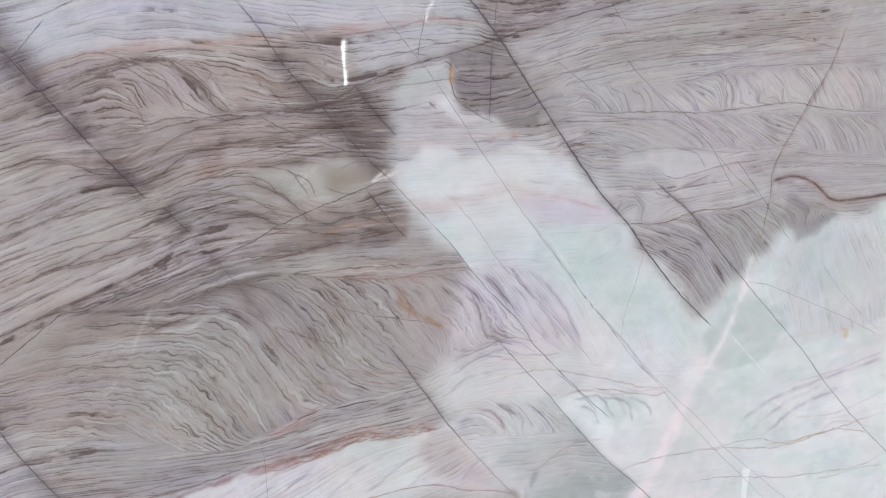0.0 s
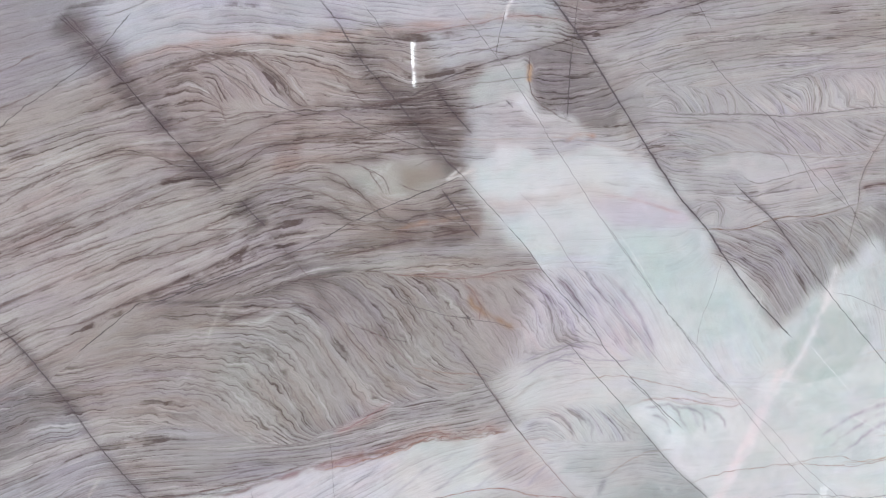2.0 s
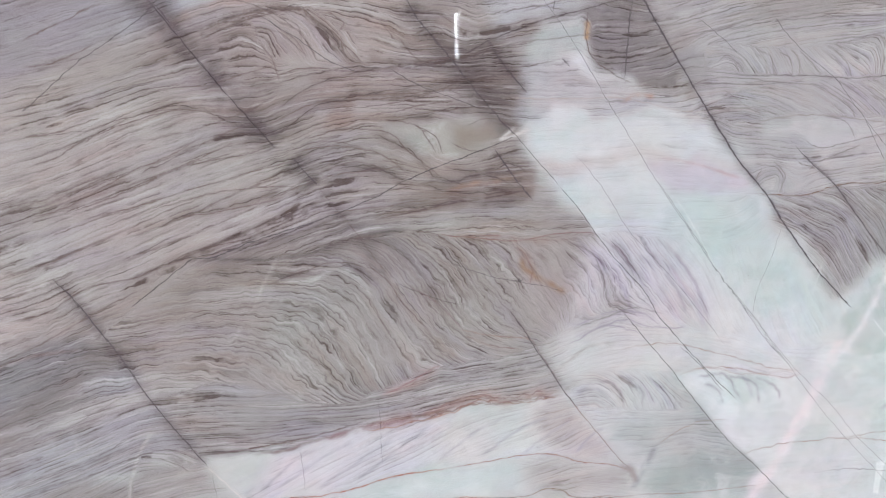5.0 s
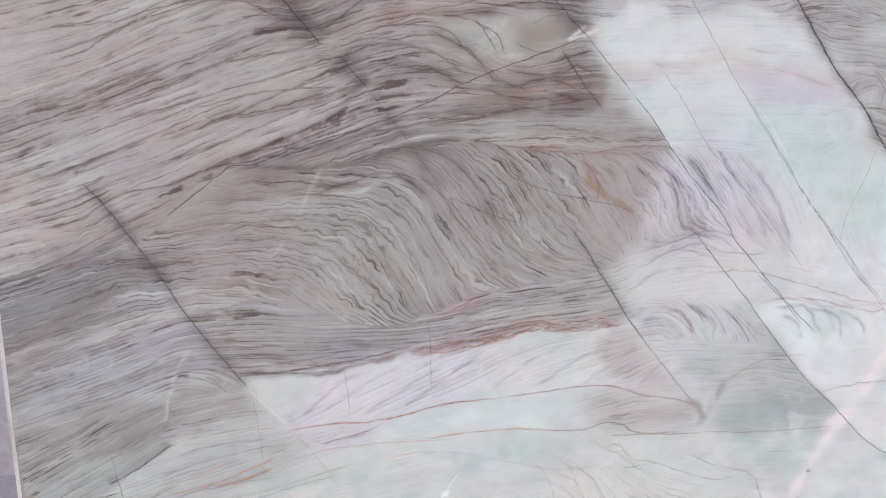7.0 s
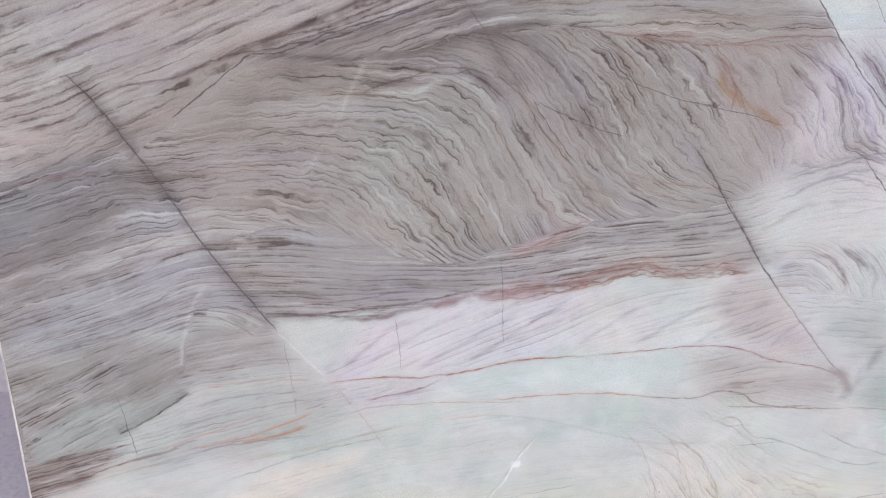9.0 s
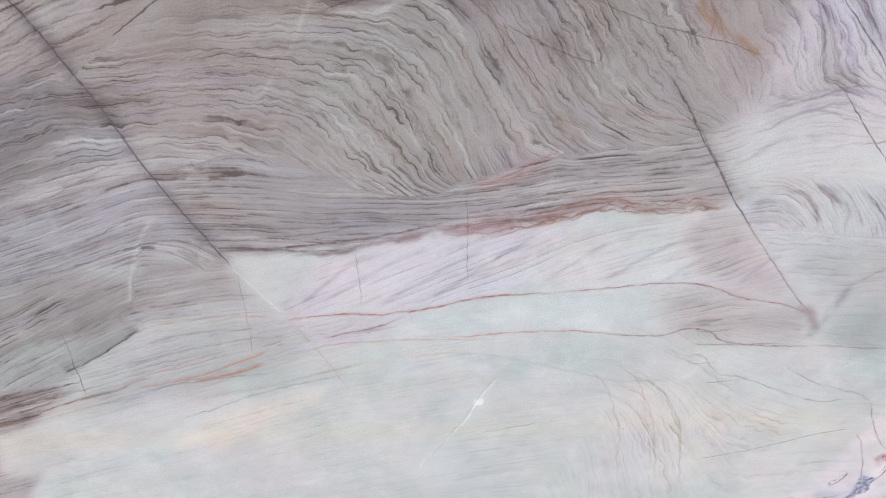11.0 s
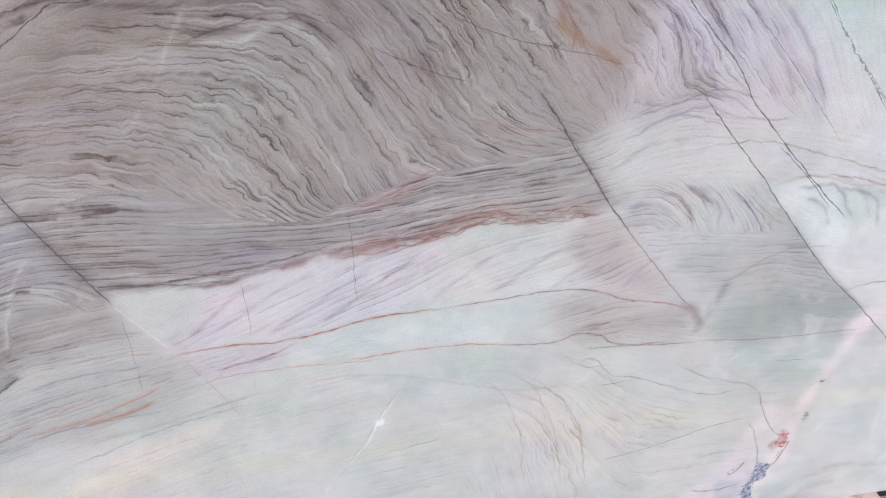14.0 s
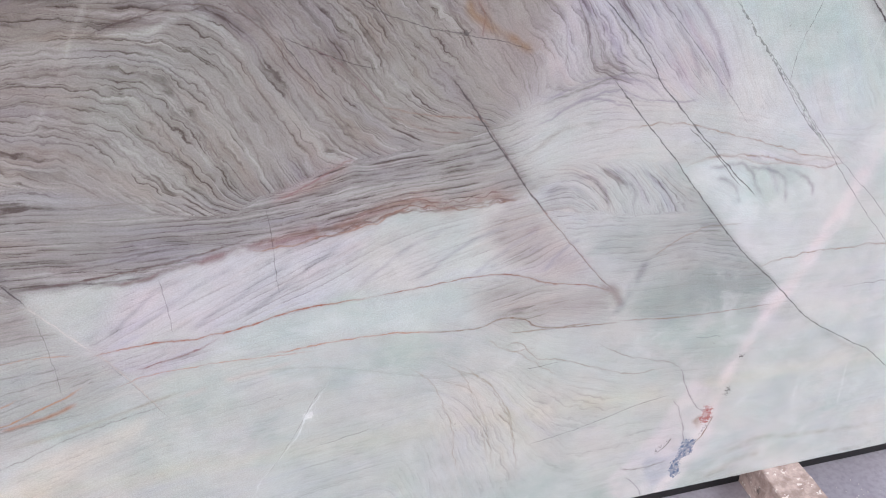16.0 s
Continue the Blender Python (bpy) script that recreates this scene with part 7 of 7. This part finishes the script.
# ---- materials ----
def polished_stone():
    m = Nodes("polished_quartzite")
    colour = m.add("ShaderNodeAttribute", {"attribute_name": "stone"}).outputs["Color"]
    place = m.add("ShaderNodeTexCoord").outputs["Object"]
    parts = m.add("ShaderNodeSeparateXYZ", Vector=m.add("ShaderNodeAttribute", {"attribute_name": "layers"}).outputs["Vector"]).outputs
    bed, waver, band = parts[0], parts[1], parts[2]
    at = m.add("ShaderNodeSeparateXYZ", Vector=place).outputs

    def along(count, times, reach, detail=2.0, rough=0.55):
        """Noise in streaks along the layers: so many to a bed, so long in metres."""
        spot = m.add("ShaderNodeCombineXYZ", X=m.math("MULTIPLY", count, times), Y=m.math("DIVIDE", at[0], reach), Z=m.math("DIVIDE", at[1], reach)).outputs[0]
        return m.noise(1.0, detail, spot, rough)

    grain = m.noise(420.0, 3.0, place, 0.7)
    sugar = m.noise(1500.0, 2.0, place, 0.6)
    cloud = m.noise(26.0, 6.0, place, 0.65, 0.4)
    sway = m.math("SUBTRACT", m.noise(13.0, 2.0, place, 0.5), 0.5)
    crinkle = m.math("SUBTRACT", m.noise(34.0, 2.0, place, 0.5), 0.5)
    fray = m.math("ADD", m.math("SUBTRACT", m.noise(230.0, 2.0, place, 0.6), 0.5), m.math("SUBTRACT", m.noise(800.0, 2.0, place, 0.6), 0.5))
    count = m.math("ADD", bed, m.math("MULTIPLY", waver, m.math("ADD", m.math("MULTIPLY", sway, 0.9), m.math("MULTIPLY", crinkle, 1.5))))
    count = m.math("ADD", count, m.math("MULTIPLY", fray, 0.26))
    tone = along(count, 0.33, 0.5, 3.0)
    streak = along(count, 1.7, 0.16, 3.0, 0.65)
    hair = along(count, 4.5, 0.10, 2.0, 0.6)

    def edge(times, shift, sharp, fade):
        """Laminae with a dark sharp foot that fades upwards, each of its own strength, coming and going along their length."""
        x = m.math("ADD", m.math("MULTIPLY", count, times), m.math("MULTIPLY", along(count, 0.45, 0.6, 2.0), shift))
        foot = m.math("FRACT", x)
        own = m.add("ShaderNodeTexWhiteNoise", {"noise_dimensions": "1D"}, W=m.math("FLOOR", x)).outputs[0]
        there = m.ramp(m.noise(15.0, 3.0, m.add("ShaderNodeCombineXYZ", X=at[0], Y=at[1], Z=m.math("MULTIPLY", own, 40.0)).outputs[0], 0.6), 0.40, 0.60)
        line = m.math("MAXIMUM", m.ramp(foot, 0.0, sharp, 1.0, 0.0), m.ramp(foot, 1.0 - 0.45 * sharp, 1.0))
        both = m.math("ADD", m.math("MULTIPLY", line, 0.72), m.math("MULTIPLY", m.ramp(foot, 0.0, fade, 1.0, 0.0), 0.30))
        return m.math("MULTIPLY", both, m.math("MULTIPLY", there, m.math("ADD", m.math("MULTIPLY", own, 0.75), 0.25)))

    wide, narrow = edge(0.62, 3.0, 0.17, 0.8), edge(1.35, 2.0, 0.25, 0.8)
    strands = m.ramp(m.math("ABSOLUTE", m.math("SUBTRACT", streak, 0.5)), 0.0, 0.045, 1.0, 0.0)
    dark = m.math("MAXIMUM", m.math("MULTIPLY", wide, 1.35), m.math("MULTIPLY", narrow, 1.15))
    dark = m.math("ADD", dark, m.math("MULTIPLY", strands, 0.10))
    dark = m.math("ADD", dark, m.ramp(hair, 0.52, 0.74, 0.0, 0.32))
    dark = m.math("ADD", dark, m.ramp(tone, 0.50, 0.70, 0.0, 0.22))
    patchy = m.ramp(m.noise(7.0, 4.0, place, 0.6), 0.34, 0.60, 0.55, 1.3)
    dark = m.math("MULTIPLY", m.math("MULTIPLY", dark, patchy), band, clamp=True)
    light = m.math("MULTIPLY", m.math("ADD", m.ramp(streak, 0.50, 0.78, 0.0, 0.40), m.ramp(tone, 0.48, 0.30, 0.0, 0.28)), band, clamp=True)
    tint = m.math("MINIMUM", m.math("ADD", m.math("MULTIPLY", band, 0.75), 0.2), 0.9)
    hue = along(count, 0.42, 0.22, 3.0, 0.6)
    colour = m.mix(m.math("MULTIPLY", m.ramp(hue, 0.50, 0.68), tint), colour, m.mix(1.0, colour, (1.03, 0.975, 0.945, 1), "MULTIPLY"))
    colour = m.mix(m.math("MULTIPLY", m.ramp(hue, 0.48, 0.32), tint), colour, m.mix(1.0, colour, (0.985, 0.985, 1.06, 1), "MULTIPLY"))
    colour = m.mix(light, colour, (0.70, 0.69, 0.675, 1))
    bright = m.add("ShaderNodeRGBToBW", Color=colour).outputs[0]
    shade_of_line = m.mix(m.ramp(bright, 0.36, 0.66), (0.325, 0.272, 0.252, 1), (0.61, 0.585, 0.59, 1))
    colour = m.mix(dark, colour, m.mix(1.0, colour, shade_of_line, "MULTIPLY"))
    colour = m.mix(m.ramp(grain, 0.34, 0.66, 0.0, 0.60), colour, m.mix(1.0, colour, (0.70, 0.66, 0.65, 1), "MULTIPLY"))
    colour = m.mix(m.ramp(sugar, 0.54, 0.76, 0.0, 0.28), colour, (0.72, 0.71, 0.70, 1))
    colour = m.mix(m.ramp(cloud, 0.30, 0.62, 0.14, 0.0), colour, m.mix(1.0, colour, (0.74, 0.71, 0.71, 1), "MULTIPLY"))
    clear = m.ramp(band, 0.12, 0.60, 1.0, 0.15)
    lean = m.add("ShaderNodeMapping", i0=place, i2=(0.0, 0.0, radians(-30)), i3=(0.55, 1.0, 1.0)).outputs[0]
    green, milk = m.noise(8.0, 6.0, lean, 0.62, 0.6), m.noise(17.0, 6.0, lean, 0.66, 0.8)
    colour = m.mix(m.math("MULTIPLY", m.ramp(green, 0.44, 0.66, 0.0, 0.9), clear), colour, m.mix(1.0, colour, (0.86, 0.93, 0.915, 1), "MULTIPLY"))
    colour = m.mix(m.math("MULTIPLY", m.ramp(milk, 0.50, 0.76, 0.0, 0.32), clear), colour, (0.78, 0.79, 0.80, 1))
    colour = m.mix(m.math("MULTIPLY", m.ramp(m.math("ABSOLUTE", m.math("SUBTRACT", milk, 0.47)), 0.0, 0.012, 0.22, 0.0), clear), colour, m.mix(1.0, colour, (0.80, 0.79, 0.78, 1), "MULTIPLY"))
    speck = m.ramp(m.noise(95.0, 2.0, place, 0.5), 0.755, 0.775)
    colour = m.mix(m.math("MULTIPLY", speck, 0.45), colour, (0.16, 0.13, 0.12, 1))
    jitter = m.math("ADD", m.math("MULTIPLY", m.math("SUBTRACT", m.noise(190.0, 4.0, place, 0.7), 0.5), 0.0036), m.math("MULTIPLY", m.math("SUBTRACT", m.noise(48.0, 2.0, place, 0.5), 0.5), 0.0060))
    gaps = m.ramp(m.noise(75.0, 4.0, place, 0.65), 0.34, 0.52, 0.45, 1.0)
    swell = m.ramp(m.noise(60.0, 4.0, place, 0.65), 0.32, 0.68, 0.5, 1.45)

    def line(k):
        parts = m.add("ShaderNodeSeparateXYZ", Vector=m.add("ShaderNodeAttribute", {"attribute_name": "fissure_%d" % k}).outputs["Vector"]).outputs
        off = m.math("ABSOLUTE", m.math("ADD", parts[0], jitter))
        return m.math("MULTIPLY", m.ramp(m.math("DIVIDE", off, m.math("MULTIPLY", m.math("MAXIMUM", parts[2], 0.0003), swell)), 0.35, 1.35, 1.0, 0.0), m.math("MULTIPLY", parts[1], gaps))

    broken = m.ramp(m.noise(27.0, 4.0, place, 0.65), 0.36, 0.58, 0.45, 1.0)
    for k in range(SEAMS):
        colour = m.mix(m.math("MULTIPLY", line(CHANNELS + k), broken), colour, m.add("ShaderNodeAttribute", {"attribute_name": "seam_%d" % k}).outputs["Color"])
    depth = line(0)
    for k in range(1, CHANNELS):
        depth = m.math("MAXIMUM", depth, line(k))
    colour = m.mix(depth, colour, (0.050, 0.037, 0.037, 1))
    spots = m.add("ShaderNodeSeparateXYZ", Vector=m.add("ShaderNodeAttribute", {"attribute_name": "grains"}).outputs["Vector"]).outputs
    crystals = m.math("MULTIPLY", m.math("SUBTRACT", m.noise(190.0, 5.0, place, 0.7), 0.5), 2.4)
    shade = m.ramp(m.noise(110.0, 3.0, place, 0.6), 0.35, 0.65, 0.45, 0.92)
    for k, tone in enumerate(((0.085, 0.135, 0.26, 1), (0.40, 0.11, 0.10, 1), (0.11, 0.09, 0.09, 1))):
        colour = m.mix(m.math("MULTIPLY", m.ramp(m.math("ADD", spots[k], crystals), 0.48, 0.60), shade), colour, tone)
    polish = m.ramp(m.noise(9.0, 4.0, place), 0.3, 0.7, 0.012, 0.03)
    rough = m.math("ADD", polish, m.math("MULTIPLY", depth, 0.4))
    height = m.math("SUBTRACT", m.math("MULTIPLY", m.noise(2.2, 2.0, place), 0.4), m.math("MULTIPLY", depth, 0.25))
    return m.finish(colour, rough, height, 0.5, 0.0012, Specular_IOR_Level=0.7)


polished = polished_stone()
sawn = worn("sawn_stone_edge", (0.80, 0.77, 0.75), (0.60, 0.57, 0.56), 14.0, 0.75, 0.5, 0.002)


def crusted_timber():
    m = Nodes("dust_crusted_timber")
    lumps, flakes, stains = m.noise(30.0, 6.0, None, 0.65), m.noise(75.0, 4.0, None, 0.6), m.noise(12.0, 5.0, None, 0.7)
    colour = m.mix(m.ramp(lumps, 0.35, 0.65), (0.36, 0.27, 0.24, 1), (0.62, 0.50, 0.47, 1))
    colour = m.mix(m.ramp(flakes, 0.60, 0.66), colour, (0.86, 0.80, 0.77, 1))
    colour = m.mix(m.ramp(stains, 0.60, 0.68, 0.0, 0.85), colour, (0.035, 0.03, 0.03, 1))
    rough = m.ramp(flakes, 0.58, 0.66, 0.75, 0.25)
    return m.finish(colour, rough, m.math("ADD", lumps, m.math("MULTIPLY", flakes, 0.6)), 0.8, 0.006)


dusty_timber = crusted_timber()
# near-black for the bar that imitates the deep shade under the slabs
gap_black = worn("under_slab_shade_black", (0.022, 0.021, 0.023), (0.013, 0.012, 0.013), 9.0, 0.55)
floor_paint = worn("grey_floor_paint", (0.42, 0.40, 0.465), (0.34, 0.325, 0.385), 3.5, 0.38, 0.25, 0.002)
yellow_paint = worn("yellow_line_paint", (0.86, 0.68, 0.08), (0.78, 0.60, 0.07), 6.0, 0.5)
plaster = worn("pale_lilac_wall_paint", (0.62, 0.59, 0.64), (0.52, 0.49, 0.54), 1.6, 0.7)
cladding = worn("grey_cladding", (0.34, 0.34, 0.36), (0.26, 0.26, 0.28), 0.7, 0.6)


# ---- the slab ----
SLAB_TOP, SLAB_RIGHT, THICK = 1.86, 2.16, 0.02


def ripple(s, seed):
    """A sawn edge's unevenness, with small chips."""
    low = noise.noise((s * 9.0, seed, 0.3)) * 0.0009 + noise.noise((s * 60.0, seed, 1.7)) * 0.0006
    chip = max(0.0, noise.noise((s * 34.0, seed, 5.1)) - 0.42) * 0.012
    return low + chip


def left_edge(w):
    return -0.593 + 0.040 * (w - 0.803) + ripple(w, 2.0)


def lower_edge(u):
    return ripple(u, 8.0)


def sampled(field, u, w):
    """A field of the stone at any places, between its grid points."""
    x, y = np.clip((u - U0) / STEP, 0, NU - 1.01), np.clip((w - W0) / STEP, 0, NW - 1.01)
    i, j = x.astype(np.int32), y.astype(np.int32)
    fx, fy = (x - i)[:, None].astype(np.float32), (y - j)[:, None].astype(np.float32)
    return (field[j, i] * (1 - fx) + field[j, i + 1] * fx) * (1 - fy) + (field[j + 1, i] * (1 - fx) + field[j + 1, i + 1] * fx) * fy


def face_mesh(columns, rows):
    us = np.linspace(0, 1, columns + 1)
    ws = np.linspace(0, 1, rows + 1)
    bottom = np.array([lower_edge(-0.62 + s * (SLAB_RIGHT + 0.62)) for s in us])
    w = bottom[None, :] + ws[:, None] * (SLAB_TOP - bottom[None, :])
    left = np.array([left_edge(s * SLAB_TOP) for s in ws])[:, None]
    u = left + us[None, :] * (SLAB_RIGHT - left)
    u, w = u.ravel(), w.ravel()
    me = bpy.data.meshes.new("polished_face")
    count = len(u)
    me.vertices.add(count)
    me.vertices.foreach_set("co", np.stack([u, w, np.zeros(count)], 1).astype(np.float32).ravel())
    first = (np.arange(rows)[:, None] * (columns + 1) + np.arange(columns)[None, :]).ravel()
    quads = np.stack([first, first + 1, first + columns + 2, first + columns + 1], 1).astype(np.int32)
    me.loops.add(quads.size)
    me.loops.foreach_set("vertex_index", quads.ravel())
    me.polygons.add(len(quads))
    me.polygons.foreach_set("loop_start", np.arange(0, quads.size, 4, dtype=np.int32))
    me.update()
    layer = me.attributes.new("stone", "FLOAT_COLOR", "POINT")
    layer.data.foreach_set("color", np.concatenate([sampled(stone, u, w), np.ones((count, 1), np.float32)], 1).astype(np.float32).ravel())
    for k in range(CHANNELS + SEAMS):
        layer = me.attributes.new("fissure_%d" % k, "FLOAT_VECTOR", "POINT")
        layer.data.foreach_set("vector", sampled(fissure[k], u, w).astype(np.float32).ravel())
    for k in range(SEAMS):
        tint = np.concatenate([sampled(seam_colour[k], u, w), np.ones((count, 1), np.float32)], 1).astype(np.float32)
        me.attributes.new("seam_%d" % k, "FLOAT_COLOR", "POINT").data.foreach_set("color", tint.ravel())
    drawn = sampled(layers, u, w).astype(np.float32)
    me.attributes.new("layers", "FLOAT_VECTOR", "POINT").data.foreach_set("vector", drawn.ravel())
    me.attributes.new("grains", "FLOAT_VECTOR", "POINT").data.foreach_set("vector", sampled(grains, u, w).astype(np.float32).ravel())
    me.materials.append(polished)
    return me


def slab_body(material, back=0.0, lower=lower_edge, side=left_edge, top=SLAB_TOP, right=SLAB_RIGHT):
    """The sawn block of a slab: its rim follows the uneven edges."""
    rim = [(side(top * k / 120), top * k / 120) for k in range(120, 0, -1)]
    rim += [(-0.62 + (right + 0.62) * k / 260, lower(-0.62 + (right + 0.62) * k / 260)) for k in range(261)]
    rim += [(right, top * k / 10) for k in range(1, 11)]
    bm = bmesh.new()
    front = [bm.verts.new((u, w, back - 0.0004)) for u, w in rim]
    rear = [bm.verts.new((u, w, back - THICK + 0.0006 * noise.noise((u * 20, w * 20, 3)))) for u, w in rim]
    for a, b, c, d in zip(front, front[1:] + front[:1], rear[1:] + rear[:1], rear):
        bm.faces.new((a, d, c, b))
    bm.faces.new(front)
    bm.faces.new(rear[::-1])
    return bm


slab = part("stone_slab", slab_body(sawn), sawn)
slab.matrix_world = SLAB
tagged(slab, "large polished quartzite slab, grey-brown and pale green, dark cracks", "stone slab")
face = new("polished_face", face_mesh(1310, 880))
face.parent = slab
face["label"] = "polished banded face with rust veins and cracks"

rear_slab = part("stone_slab", slab_body(sawn, -THICK - 0.004, lambda u: lower_edge(u) - 0.004 - 0.012 * max(0.0, 1.2 - u) ** 0.5 + 0.003 * noise.noise((u * 7, 4, 1)), lambda w: left_edge(w) - 0.016), sawn)
rear_slab.matrix_world = SLAB
tagged(rear_slab, "second pale stone slab leaning behind the first", "stone slab")

# ---- what it stands on ----
def rough_block(x0, x1, y0, y1, z0, z1, seed):
    """A squared timber with worn arrises and a lumpy crust."""
    bm = box(bmesh.new(), x0, x1, y0, y1, z0, z1, 0.004, 2)
    bmesh.ops.subdivide_edges(bm, edges=[e for e in bm.edges if e.calc_length() > 0.03], cuts=14, use_grid_fill=True)
    for v in bm.verts:
        if v.co.z > z0 + 0.01:
            n = noise.noise_vector(v.co * 38 + Vector((seed, 0, 0)))
            v.co += Vector((n.x * 0.0022, n.y * 0.001, min(0.0, n.z * 0.0022 - 0.0008)))
    return bm


timber = part("timber_block", rough_block(1.234, 1.332, -0.46, 0.22, 0.0, 0.1, 3.0), dusty_timber)
tagged(timber, "square timber bearer crusted with pale stone dust", "timber block")
# an added black bar: the shadow gap below the slabs, built as a shape
rail = part("gap_shade_bar", box(bmesh.new(), -0.4, 2.3, 0.058, 0.128, 0.0, 0.085, 0.003), gap_black)
tagged(rail, "black bar on the floor, standing in for the shade under the slabs", "rail")

# ---- the yard ----
ground = part("ground", box(bmesh.new(), -80, 80, -80, 80, -0.3, 0.0), floor_paint)
tagged(ground, "smooth grey-lilac painted concrete floor", "floor", kind="structure")
line = part("floor_marking", box(bmesh.new(), -6.0, 8.0, -0.03, 0.03, 0.0, 0.003), yellow_paint)
line.matrix_world = pose(1.65, -0.54, 0.0, 0, 0, 1.9)
tagged(line, "yellow painted safety line on the floor", "floor marking", kind="structure")
wall = part("wall_back", box(bmesh.new(), -14, 16, 0.90, 1.14, 0.0, 4.2), plaster)
tagged(wall, "pale lilac painted wall behind the slabs", "wall", kind="structure")


def far_wall(x0, x1, y0, y1, top, holes):
    """A wall with openings right through it, built of the pieces between them."""
    bm = bmesh.new()
    xs = sorted({x0, x1, *[h[0] for h in holes], *[h[1] for h in holes]})
    for a, b in zip(xs, xs[1:]):
        cuts = sorted((h[2], h[3]) for h in holes if h[0] <= a and b <= h[1])
        z = 0.0
        for low, high in cuts:
            box(bm, a, b, y0, y1, z, low)
            z = high
        box(bm, a, b, y0, y1, z, top)
    return bm


OPENINGS = [(3.36, 3.43, 3.13, 3.20), (3.34, 3.44, 3.25, 3.53), (3.34, 3.44, 3.56, 4.02), (3.44, 3.66, 3.97, 4.02), (-4.60, -3.00, 4.25, 5.30)]
opposite = part("wall_opposite", far_wall(-22, 24, -12.3, -12.0, 7.0, OPENINGS), cladding)
tagged(opposite, "grey clad hall wall with narrow bright openings", "wall", kind="structure")
glow = Nodes("bright_sky_outside")
glow.finish((0, 0, 0, 1), 1.0, Emission_Color=(0.95, 0.97, 1.0, 1), Emission_Strength=22.0)
sky_beyond = part("backdrop", box(bmesh.new(), -6, 5, -13.1, -13.0, 2.6, 5.6), glow.material)
tagged(sky_beyond, "overexposed white daylight outside the openings", "sky", kind="structure")


# ---- pale bits added by the timber, standing in for tiny glints on the floor ----
def glint_lump(seed):
    bm = bmesh.new()
    bmesh.ops.create_icosphere(bm, subdivisions=2, radius=0.5)
    for v in bm.verts:
        v.co *= 0.75 + 0.5 * noise.noise(v.co * 2.1 + Vector((seed, seed * 2, 0)))
        v.co.z = max(v.co.z, -0.22)
    return bm


chips = [part("glint_bit", glint_lump(float(k)), sawn) for k in range(3)]
for ob in chips:
    tagged(ob, "small pale bit on the floor, standing in for a glint", "stone chip", "chips on the floor")
spread = random.Random(5)
for k in range(14):
    size = spread.uniform(0.0018, 0.0045)
    ob = chips[k] if k < 3 else copy_thing(chips[k % 3], Matrix())
    ob.matrix_world = pose(spread.gauss(1.47, 0.035), spread.gauss(-0.05, 0.02), 0.22 * size, 0, 0, spread.uniform(0, 360)) @ Matrix.Diagonal((size, size * spread.uniform(0.6, 1), size, 1))
